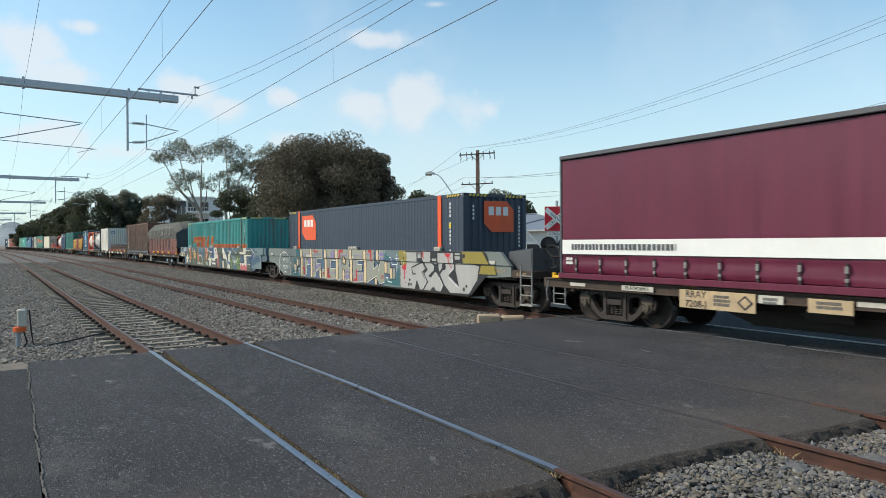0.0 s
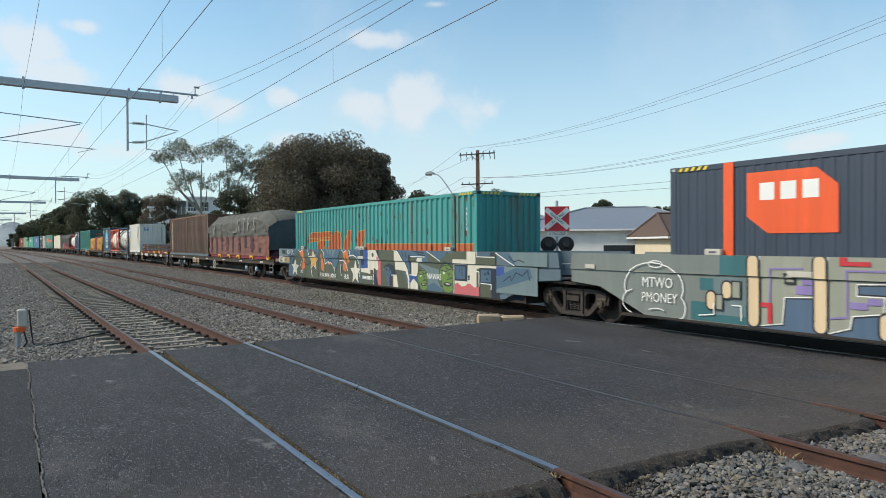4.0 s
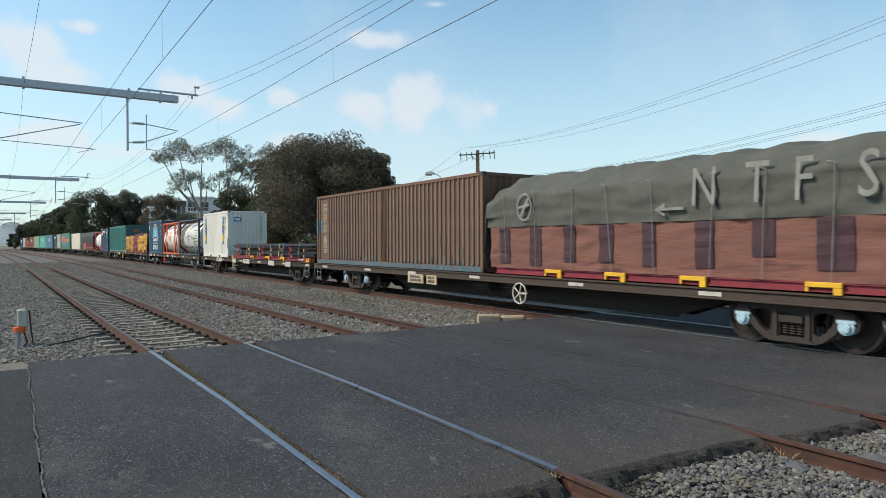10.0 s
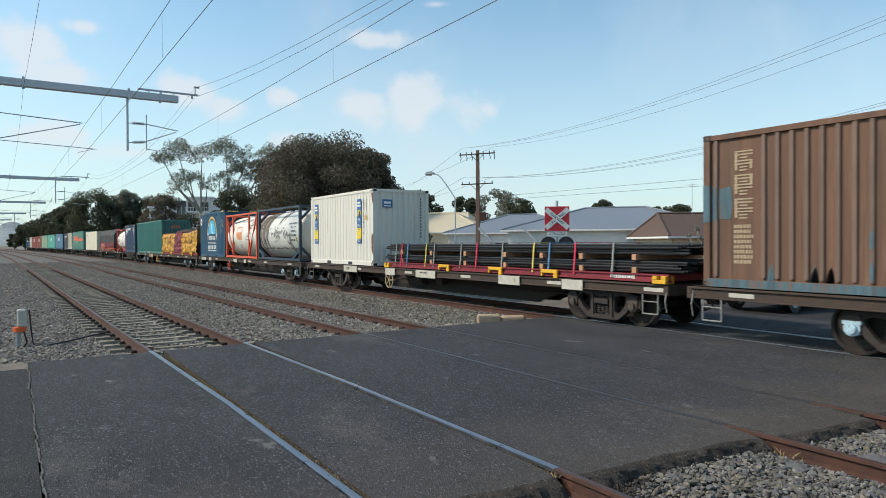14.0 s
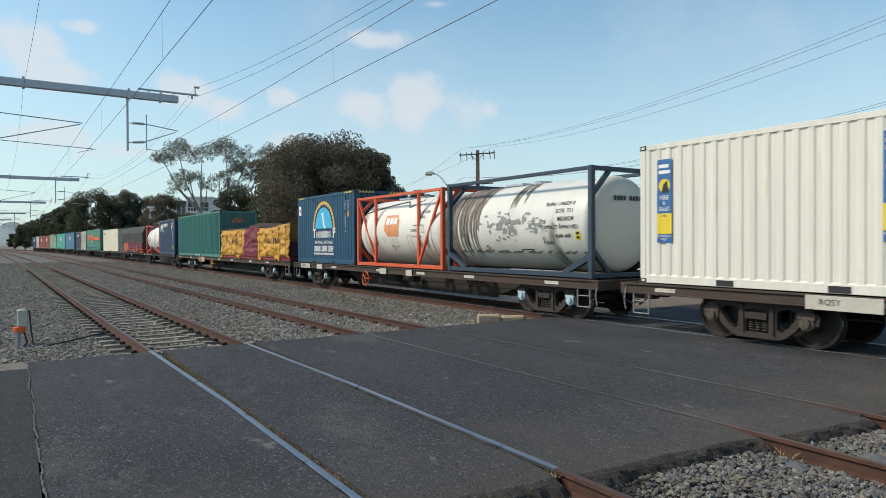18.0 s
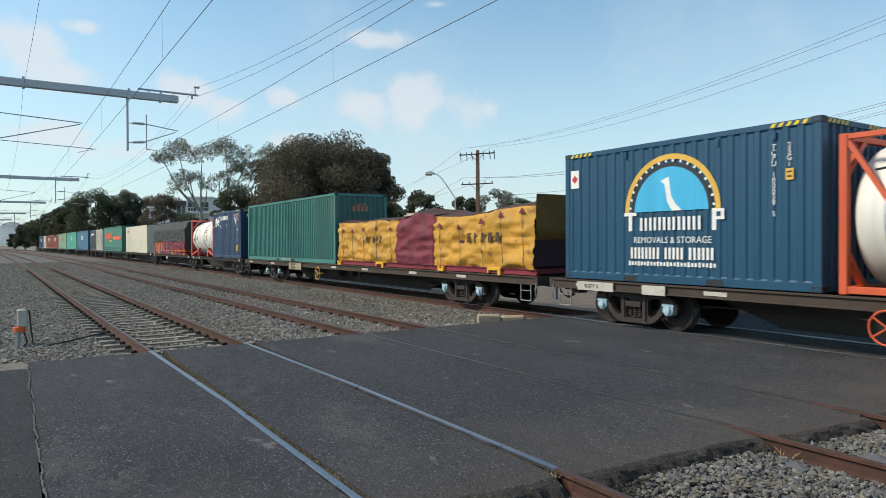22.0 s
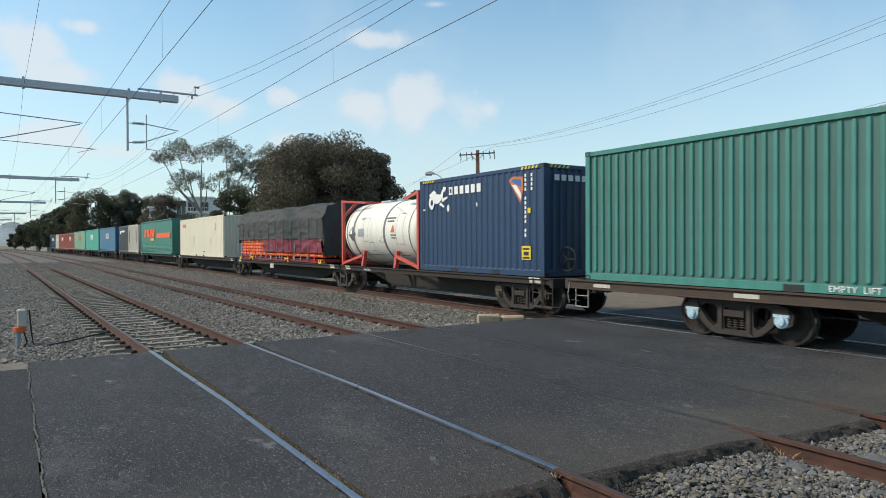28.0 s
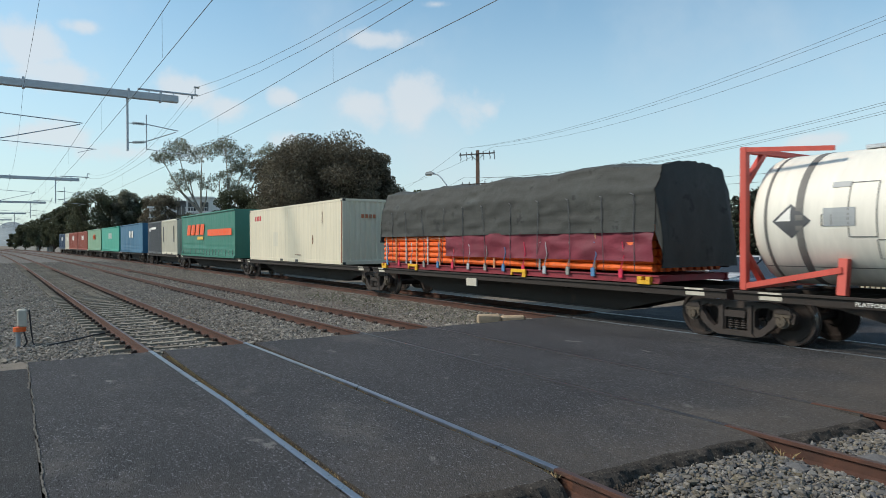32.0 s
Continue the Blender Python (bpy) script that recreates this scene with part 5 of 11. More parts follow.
add(OLI, arc(-38.6, 1.12, 0.53, 0.52, 0, 350, 14), arc(-38.75, 0.62, 0.66, 0.56, 0, 180, 10), arc(-37.75, 0.75, 0.5, 0.64, 0, 350, 14), area(-39.3, -37.2, 0.33, 0.72))
add(GTEAL, [(-40.4, 1.61), (-39.41, 1.6), (-39.66, 1.33), (-39.9, 1.4), (-40.19, 1.45)]); add(STEEL, area(-40.15, -40.05, 1.4, 1.6), area(-39.85, -39.75, 1.4, 1.6))
add(STEEL, [(-43.67, 1.62), (-43.43, 1.5), (-43.25, 1.5), (-43.03, 1.62)], [(-38.84, 1.62), (-38.6, 1.5), (-38.43, 1.58), (-38.36, 1.62)])
add(ORA, [(-43.43, 1.47), (-42.98, 1.61), (-42.9, 1.1), (-42.84, 0.77), (-43.1, 0.66), (-43.29, 0.75), (-43.11, 1.08), (-43.25, 1.3)], [(-40.97, 1.43), (-40.89, 1.43), (-40.78, 1.1), (-40.64, 0.94), (-40.7, 0.65), (-40.96, 0.77), (-41.0, 1.0)], [(-38.66, 1.47), (-38.27, 1.62), (-38.2, 1.4), (-38.15, 1.15), (-38.29, 1.05), (-38.43, 1.43), (-38.52, 1.26), (-38.37, 0.93), (-38.51, 0.73), (-38.72, 0.8), (-38.74, 1.0), (-38.6, 1.2)], arc(-40.15, 1.08, 0.16, 0.1, 180, 360, 6), area(-40.2, -40.08, 0.36, 0.5))
add(INK, [(-38.95, 1.0), (-39.01, 0.8), (-38.91, 0.57), (-38.85, 0.8)])
for line in ([(-43.67, 1.62), (-43.43, 1.5), (-43.25, 1.5), (-43.03, 1.61)], [(-42.5, 1.61), (-42.33, 1.37)], [(-43.3, 1.05), (-43.4, 0.85)], [(-40.85, 1.61), (-40.64, 1.46), (-40.57, 0.99), (-40.26, 1.1), (-39.92, 1.04), (-39.59, 0.81), (-39.43, 0.37)], [(-38.84, 1.61), (-38.6, 1.5), (-38.43, 1.58)], [(-38.16, 1.61), (-38.05, 1.52), (-38.1, 1.34)], [(-39.07, 1.17), (-38.74, 1.18), (-38.46, 1.05), (-38.31, 0.78)], [(-38.07, 1.36), (-37.81, 1.41), (-37.5, 1.34), (-37.3, 1.11), (-37.24, 0.6)], [(-38.95, 1.0), (-39.01, 0.8), (-38.91, 0.57)], [(-42.0, 0.4), (-42.1, 0.7)]):
    add(WHT, *stroke(line, 0.028))
for line in ([(-42.35, 1.5), (-41.9, 1.6), (-41.4, 1.45)], [(-43.0, 1.05), (-42.6, 0.9), (-42.2, 1.0)], [(-37.7, 1.5), (-37.35, 1.36)], [(-37.6, 1.56), (-37.25, 1.42)], [(-40.2, 1.2), (-39.8, 1.1)], [(-41.28, 0.4), (-41.25, 1.3), (-41.1, 1.6)], [(-42.85, 0.37), (-42.83, 0.76)]):
    add(INK, *stroke(line, 0.03))
for x, z, r, tl, sx, two in ((-44.08, 0.74, 0.44, 0.05, 1.15, 0), (-41.82, 1.12, 0.50, 0.05, 1.15, 1), (-37.6, 0.74, 0.50, 0.0, 0.95, 0)):
    add(INK, star(x, z, r * 1.08, tl, sx)); add(CRE, star(x, z, r, tl, sx))
    if two:
        add(INK, star(x, z, r * 0.82, tl, sx)); add(OCH, star(x, z, r * 0.76, tl, sx))
# royal block, cream shape with a dark disc, coral edge
add(OLI, area(-37.1, -33.4, 0.33, 1.62)); add(ROY, area(-37.1, -36.46, 0.92, 1.62)); add(INK, area(-37.1, -36.85, 1.05, 1.62))
add(CRE, [(-36.46, 1.62), (-35.85, 1.62), (-35.55, 1.24), (-35.52, 0.8), (-36.0, 0.95), (-36.31, 0.72), (-36.7, 0.76), (-37.1, 0.77), (-37.1, 0.91), (-36.54, 0.94), (-36.54, 1.22), (-36.46, 1.23)])
add(BRO, circle(-36.07, 1.44, 0.085, 16), area(-36.33, -36.08, 0.72, 0.88)); add(INK, [(-36.06, 1.02), (-35.69, 0.34), (-36.06, 0.34)], [(-35.81, 1.62), (-35.58, 1.62), (-35.57, 1.27)])
add(CORAL, [(-35.78, 1.34), (-35.72, 1.41), (-35.59, 1.26), (-35.51, 1.27), (-35.5, 0.34), (-35.68, 0.34), (-35.8, 0.73), (-35.68, 1.0)])
add(WHT, *stroke([(-36.07, 0.36), (-36.07, 1.0)], 0.025), *stroke([(-35.84, 1.61), (-35.6, 1.27)], 0.022), *stroke([(-35.25, 0.95), (-34.91, 0.36)], 0.025))
# arch
add(INK, [(-35.26, 0.95), (-35.19, 1.07), (-34.88, 1.16), (-34.58, 1.09), (-34.37, 0.84), (-34.22, 0.34), (-34.91, 0.34)])
add(STEEL, [(-35.22, 0.94), (-35.15, 1.03), (-34.91, 1.03), (-34.69, 0.85), (-34.84, 0.7), (-34.85, 0.34), (-34.91, 0.34)]); add(INK, circle(-35.06, 0.93, 0.06, 10), circle(-34.98, 0.77, 0.04, 8), area(-34.9, -34.83, 0.86, 0.94))
add(CRE, [(-34.57, 0.74), (-34.33, 0.74), (-34.22, 0.34), (-34.56, 0.34)]); add(BRO, area(-34.69, -34.57, 0.34, 0.73), area(-34.48, -34.42, 0.96, 1.6)); add(WHT, *stroke([(-34.69, 0.75), (-34.33, 0.76)], 0.025))
# great cream bow
add(STEEL, [(-34.41, 1.62), (-32.78, 1.62), (-31.4, 1.62), (-31.75, 1.26), (-33.36, 1.22), (-33.44, 0.34), (-33.52, 0.34)])
add(BRO, [(-34.42, 0.98), (-33.66, 0.95), (-33.53, 0.68), (-33.51, 0.34), (-33.58, 0.34), (-33.62, 0.66), (-33.74, 0.88)])
add(CRE, [(-34.46, 1.61), (-34.23, 1.6), (-33.83, 1.23), (-33.64, 1.03), (-33.49, 0.72), (-33.47, 0.34), (-33.54, 0.34), (-33.57, 0.68), (-33.72, 0.92), (-34.42, 0.96)])
add(INK, *stroke([(-34.4, 1.6), (-34.2, 1.62), (-33.78, 1.27), (-33.58, 1.04), (-33.44, 0.69), (-33.42, 0.36)], 0.04)); add(WHT, *stroke([(-33.8, 1.22), (-33.61, 1.0), (-33.47, 0.69), (-33.45, 0.36)], 0.02), *stroke([(-34.5, 1.61), (-34.23, 1.59), (-33.84, 1.25)], 0.02))
add(INK, *stroke([(-33.9, 1.6), (-33.8, 1.42)], 0.05), *stroke([(-33.68, 1.56), (-33.6, 1.38)], 0.05), [(-33.49, 1.46), (-33.32, 1.47), (-33.31, 0.82), (-33.42, 0.81)], *stroke([(-33.1, 1.6), (-32.5, 1.55)], 0.05), *stroke([(-32.9, 1.52), (-32.4, 1.45)], 0.04))
add(OLI, area(-33.33, -32.91, 1.25, 1.4), area(-32.2, -30.8, 1.25, 1.55)); add(WHT, *stroke([(-33.33, 1.42), (-32.4, 1.42)], 0.025)); add(CRE, area(-32.91, -32.6, 1.26, 1.38), [(-33.31, 1.23), (-32.78, 1.23), (-32.87, 1.03), (-32.95, 0.81), (-33.31, 0.82)])
add(STEEL, [(-32.1, 1.6), (-31.1, 1.6), (-31.5, 1.3)]); add(WHT, *stroke([(-32.3, 1.6), (-31.5, 1.3)], 0.022))
add(ROY, [(-33.42, 0.79), (-32.95, 0.79), (-32.9, 0.34), (-33.41, 0.34)]); add(CRE, [(-33.38, 0.54), (-33.18, 0.69), (-32.9, 0.53), (-32.9, 0.34), (-33.39, 0.34)]); add(WHT, *stroke([(-33.42, 0.81), (-32.96, 0.79)], 0.025))
# two green heads and a pale cone between them
add(OLI, area(-32.9, -30.8, 0.34, 1.22)); add(INK, area(-32.9, -32.2, 0.34, 0.62)); add(GTEAL, [(-32.9, 1.22), (-31.2, 0.98), (-31.45, 0.34), (-32.3, 0.36), (-32.35, 0.9)])
add(STEEL, [(-32.35, 0.5), (-31.9, 0.62), (-31.45, 0.45), (-31.45, 0.34), (-32.3, 0.36)])
for c_, hz, k in ((-32.6, 0.70, 1.0), (-31.2, 0.82, 1.28)):
    add(INK, blob(c_, hz, 0.70 * k, 0.70 * k, 401)); add(GRN, blob(c_, hz, 0.64 * k, 0.64 * k, 401), blob(c_ + 0.05 * k, hz - 0.26 * k, 0.44 * k, 0.2 * k, 402))
    add(INK, blob(c_ + 0.06 * k, hz - 0.17 * k, 0.36 * k, 0.10 * k, 403), *stroke([(c_ - 0.24 * k, hz + 0.17 * k), (c_ - 0.05 * k, hz + 0.13 * k), (c_ + 0.2 * k, hz + 0.2 * k)], 0.03), *stroke([(c_ + 0.05 * k, hz + 0.1 * k), (c_ + 0.14 * k, hz - 0.03 * k), (c_ + 0.02 * k, hz - 0.06 * k)], 0.025), *stroke([(c_ - 0.28 * k, hz - 0.02 * k), (c_ - 0.16 * k, hz - 0.24 * k)], 0.03), *stroke([(c_ - 0.2 * k, hz + 0.27 * k), (c_ + 0.1 * k, hz + 0.28 * k)], 0.02), *stroke([(c_ + 0.24 * k, hz + 0.05 * k), (c_ + 0.26 * k, hz - 0.15 * k)], 0.03))
    add(WHT, circle(c_ - 0.1 * k, hz + 0.10 * k, 0.035 * k, 8)); add(CRE, blob(c_ + 0.06 * k, hz - 0.16 * k, 0.2 * k, 0.03 * k, 405, 8))
    for q in range(7):
        add(OLI, blob(c_ + 0.24 * k * math.sin(q * 2.3), hz + 0.22 * k * math.cos(q * 1.7), 0.10 * k, 0.07 * k, 440 + q, 8))
# cream panel with a blue window and a coral wave
add(OLI, area(-30.8, -28.7, 0.34, 1.62)); add(CRE, area(-30.74, -29.63, 0.34, 1.24), area(-30.8, -30.07, 1.26, 1.38), area(-30.07, -29.63, 1.25, 1.62), area(-29.63, -28.71, 1.13, 1.235)); add(INK, area(-30.76, -30.07, 0.74, 1.22)); add(STEEL, area(-30.7, -30.2, 0.8, 1.17)); add(INK, *stroke([(-30.36, 1.12), (-30.34, 0.9)], 0.035), *stroke([(-30.5, 1.12), (-30.46, 1.0)], 0.03), area(-30.04, -29.96, 0.78, 0.92))
add(CORAL, [(-30.74, 0.62), (-30.6, 0.69), (-30.38, 0.58), (-30.2, 0.60), (-30.05, 0.69), (-29.9, 0.66), (-29.74, 0.58), (-29.52, 0.62), (-29.5, 0.34), (-30.74, 0.34)]); add(BRO, area(-29.62, -29.53, 0.62, 1.05))
add(INK, area(-29.5, -28.6, 0.34, 1.16)); add(STEEL, area(-29.42, -28.95, 0.76, 1.1)); add(INK, circle(-29.22, 0.99, 0.05, 8), circle(-29.08, 1.02, 0.06, 8), area(-29.17, -29.1, 0.82, 0.88)); add(OLI, area(-29.44, -28.93, 0.34, 0.7)); add(WHT, *stroke([(-29.62, 1.06), (-29.51, 1.04), (-29.51, 0.64)], 0.025), *stroke([(-29.42, 0.72), (-28.94, 0.71), (-28.94, 0.58)], 0.025), *stroke([(-30.78, 0.36), (-30.78, 1.34)], 0.02))
add(STEEL, area(-29.56, -28.95, 1.5, 1.6), [(-28.6, 1.6), (-28.1, 1.6), (-27.8, 1.3), (-28.0, 1.26)]); add(INK, area(-28.95, -28.75, 1.48, 1.6)); add(WHT, *stroke([(-29.58, 1.6), (-29.56, 1.47), (-28.74, 1.47)], 0.025), *stroke([(-28.7, 1.59), (-27.9, 1.26)], 0.025))
add(GTEAL, area(-28.7, -27.0, 0.5, 1.235), [(-28.1, 1.61), (-26.6, 1.61), (-26.6, 1.26), (-27.8, 1.26)]); add(ROY, area(-28.7, -28.35, 0.95, 1.22)); add(STEEL, [(-28.7, 0.92), (-27.9, 1.2), (-27.3, 1.2), (-27.2, 0.95), (-28.0, 0.75), (-28.7, 0.6)]); add(INK, *stroke([(-28.4, 0.82), (-28.1, 0.98), (-28.05, 0.85), (-27.85, 1.08), (-27.6, 1.0), (-27.4, 1.15), (-27.3, 0.9)], 0.03), *stroke([(-28.1, 1.5), (-27.9, 1.36), (-27.7, 1.42), (-27.5, 1.36)], 0.03))
spray(wC, cC, sh, mats, "spray-painted stars, green heads, blue and cream letters")
YL = -1.324
lettering("WLS", 0.20, F_WHITE, wC, pose(-43.2 - cC, YL, 0.58), stretch=0.8)
lettering("4 DA RAW LADS", 0.24, F_WHITE, wC, pose(-40.3 - cC, YL, 0.52), stretch=0.85)
lettering("HUB", 0.28, F_WHITE, wC, pose(-38.4 - cC, YL, 0.53), stretch=0.8)
lettering("NAWAS", 0.26, F_WHITE, wC, pose(-31.9 - cC, YL, 0.80), stretch=0.9)
lettering("OVER.", 0.34, F_WHITE, wC, pose(-44.55 - cC, -1.358, 1.45))
bars(wC, F_WHITE, -36.55 - cC, 0.58, YL, 0.8, 0.13, 1, seed=71)
for x0, w_ in ((-41.9, 0.4), (-37.3, 0.45), (-27.8, 0.5)):
    bm = B()
    box(bm, x0 - cC, x0 + w_ - cC, -1.362, -1.336, 1.28, 1.38)
    part("reflector_strip", bm, M_OFFWHITE, wC, "white reflector strip")
bm = B()
box(bm, -46.15 - cC, -45.45 - cC, -1.352, -1.302, 0.95, 1.23)
part("number_board", bm, M_OFFWHITE, wC, "scuffed white number board")
bm = B()
box(bm, -45.44 - cC, -44.72 - cC, -1.352, -1.302, 0.95, 1.22)
part("number_board", bm, M_BOARDTAN, wC, "faded tan number board")
lettering("TARE\nCAPACITY", 0.075, F_BLACK, wC, pose(-45.2 - cC, -1.356, 1.09))
lettering("KIRES", 0.27, F_BLACK, wC, pose(-45.45 - cC, -1.358, 1.46))
lettering("B END", 0.14, M_BOARDTAN, wC, pose(-46.55 - cC, -1.30, 1.04))
lettering("CQWY\n5025-V", 0.14, F_BLACK, wC, pose(-45.82 - cC, -1.356, 1.10))

# containers in the wells
dark = container("slate-grey long container with orange stripes and logo in the well wagon", -15.74, 14.63, 2.90, P_DARK, 0.47, pitch=0.20, depth=0.011, stripes=True, pockets=False, casting=M_GALV)
Ys = -1.219
for x0 in (-21.74, -9.72):
    bm = B()
    box(bm, x0 + 15.74 - 0.10, x0 + 15.74 + 0.10, Ys - 0.012, Ys + 0.002, 0.17, 2.88)
    part("orange_stripe", bm, F_ORANGE, dark, "orange painted post stripe")
logo_square(dark, -20.58 + 15.74, 2.10, 1.6, 1.1, Ys + 0.008)
logo_square(dark, 0.12, 2.20, 1.15, 0.95, 0, 7.315)
code_column(dark, -9.14 + 15.74, 2.55, 15, Ys + 0.008)
code_column(dark, -8.5 + 15.74, 2.55, 4, Ys + 0.008)
bm = B()
box(bm, 6.55, 6.65, Ys - 0.002, Ys + 0.008, 1.85, 2.0)
part("warning_label", bm, F_YELLOW, dark)
end_decal(dark, [(0, rect(-0.85, 2.5 - i * 0.12, 0.05, 0.08)) for i in range(4)] + [(0, rect(0.92, 2.5 - i * 0.12, 0.05, 0.08)) for i in range(11)], [F_WHITE], 7.312, "serial_marks")
teal = container("teal container with faded orange lettering in the well wagon", -37.0, 14.5, 2.92, P_TEAL, 0.47, pitch=0.31, depth=0.045, stripes=True, pockets=False)
shapes = []
rnd_ = random.Random(5)


def livery(pts, edge=0.04):
    """An orange brand shape with a worn yellow border."""
    cx, cz = sum(p[0] for p in pts) / len(pts), sum(p[1] for p in pts) / len(pts)
    shapes.append((1, [(x + math.copysign(edge, x - cx), z + math.copysign(edge * 0.8, z - cz)) for x, z in pts]))
    shapes.append((0, pts))


livery([(-5.75, 1.52), (-5.35, 1.86), (-3.15, 1.88), (-3.0, 1.62), (-3.25, 1.55), (-5.7, 1.46)])
livery([(-4.85, 1.06), (-4.45, 1.50), (-3.75, 1.50), (-4.0, 1.06)])
livery([(-3.7, 1.06), (-3.3, 1.50), (-2.95, 1.78), (-2.55, 1.92), (-2.3, 1.80), (-2.22, 1.45), (-2.35, 1.06)])
livery([(-2.05, 1.06), (-1.65, 1.72), (-1.45, 1.90), (-1.16, 1.90), (-1.35, 1.45), (-1.45, 1.06)])
livery([(-0.82, 1.06), (-0.50, 1.84), (0.02, 1.90), (-0.16, 1.50), (-0.36, 1.06)])
shapes.append((1, [(-5.6, 1.60), (-3.2, 1.63), (-3.2, 1.66), (-5.55, 1.63)]))
shapes.append((1, [(-5.66, 1.54), (-3.2, 1.56), (-3.2, 1.58), (-5.62, 1.56)]))
shapes.append((1, [(-3.1, 1.48), (-2.5, 1.60), (-2.48, 1.64), (-3.1, 1.53)]))
shapes.append((0, [(-0.20, 1.05), (7.08, 1.05), (7.08, 1.36), (-0.05, 1.36)]))
shapes.append((1, [(-0.05, 1.36), (7.08, 1.36), (7.08, 1.385), (-0.03, 1.385)]))
for i in range(70):
    u, z_ = rnd_.uniform(-7.0, 7.0), rnd_.uniform(0.9, 2.7) if i % 3 else rnd_.uniform(1.35, 1.8)
    h_ = rnd_.uniform(0.05, 0.30)
    w_ = rnd_.uniform(0.02, 0.07)
    shapes.append((2 + i % 2, [(u, z_), (u + w_, z_ + 0.02), (u + w_ * 0.8, z_ + h_ * 0.6), (u + w_ * 0.3, z_ + h_), (u - 0.01, z_ + h_ * 0.5)]))
shapes.append((3, [(0.80, 1.40), (1.0, 1.30), (1.06, 1.50), (0.86, 1.62)]))
wrapped_decal(teal, shapes, [F_TOLLOR, F_TOLLYEL, F_BROWNRUST, F_GRIMETEAL], 14.5, 0.31, 0.045, "lettering", "faded orange foot and brand lettering, flaked and rusty")
for hl_ in (-6.02, 6.02):
    bm = B()
    box(bm, hl_ - 0.09, hl_ + 0.09, -1.2225, -1.2, 0.16, 2.9, 0.006)
    part("lifting_post", bm, P_RUSTTEAL, teal, "rust-eaten lifting post")
lettering("\n".join("48310"), 0.15, F_WHITE, teal, pose(6.75, Ys - 0.004, 2.1), stretch=0.9)

# ---- tarped loads ----
def tarp_sheet(L, prof, nx, wr, seed, drop=None, x0=0.0):
    """A cloth over a load: the profile (half outline from the near bottom over the top to the far bottom) swept along x, with folds."""
    bm = B()
    rows = []
    n = len(prof)
    for i in range(nx + 1):
        u = x0 - L / 2 + L * i / nx
        row = []
        for j, (y, z) in enumerate(prof):
            ridge = 1 - 2 * abs(noise.noise(Vector((u * 1.5 + z * 0.7, j * 0.30, seed + 3)))) - 2 * abs(noise.noise(Vector((u * 0.7 - z * 1.3, j * 0.25, seed + 5))))
            crease = abs(math.sin(1.9 * (u * 0.8 + z * 1.9) + 3.0 * noise.noise(Vector((u * 0.5, z * 0.8, seed))))) ** 0.6 + abs(math.sin(1.6 * (u * 0.9 - z * 2.3) + 3.0 * noise.noise(Vector((u * 0.45, z * 0.7, seed + 9))))) ** 0.6
            k = wr * (1.1 - 0.75 * crease) + wr * 0.6 * ridge + noise.noise(Vector((u * 0.9, j * 0.55, seed))) * wr + noise.noise(Vector((u * 3.1 + z * 0.9, j * 1.3, seed + 7))) * wr * 0.55 + 0.25 * wr * math.sin(u * 7.0 + z * 2.0 + seed)
            dz = drop(u) if drop and z > 1.6 else 0.0
            top = 1.0 if abs(y) < 0.9 else 0.0
            row.append(bm.verts.new((u, y - (1 - top) * k * (1 if y < 0 else -1), z + top * k + dz * min(1, (z - 1.2) / 1.4))))
        rows.append(row)
    for i in range(nx):
        for j in range(n - 1):
            bm.faces.new((rows[i][j], rows[i + 1][j], rows[i + 1][j + 1], rows[i][j + 1]))
    return bm, rows


def dense(pts, step=0.075):
    out = []
    for (y0, z0), (y1, z1) in zip(pts, pts[1:]):
        k = max(1, int(math.hypot(y1 - y0, z1 - z0) / step))
        out += [(y0 + (y1 - y0) * i / k, z0 + (z1 - z0) * i / k) for i in range(k)]
    return out + [pts[-1]]


def cover_of(bm, old=None):
    """A search tree over a cloth, to lay flat things on it."""
    bmesh.ops.recalc_face_normals(bm, faces=bm.faces)
    return BVHTree.FromBMesh(bm)


def lay(tree, x, z, off=0.008):
    hit = tree.ray_cast(Vector((x, -4.0, z)), Vector((0, 1, 0)))[0]
    return (x, (hit.y if hit else -1.24) - off, z)


def laid_patch(bm, trees, a, b, c, d, n=6, off=0.008):
    """A four-cornered patch (x, z) draped on the nearest of the cloths."""
    rows = []
    for i in range(n + 1):
        row = []
        for j in range(n + 1):
            u, v = i / n, j / n
            x = (a[0] * (1 - u) + b[0] * u) * (1 - v) + (d[0] * (1 - u) + c[0] * u) * v
            z = (a[1] * (1 - u) + b[1] * u) * (1 - v) + (d[1] * (1 - u) + c[1] * u) * v
            row.append(bm.verts.new(min((lay(t_, x, z, off) for t_ in trees), key=lambda p: p[1])))
        rows.append(row)
    for i in range(n):
        for j in range(n):
            bm.faces.new((rows[i][j], rows[i + 1][j], rows[i + 1][j + 1], rows[i][j + 1]))


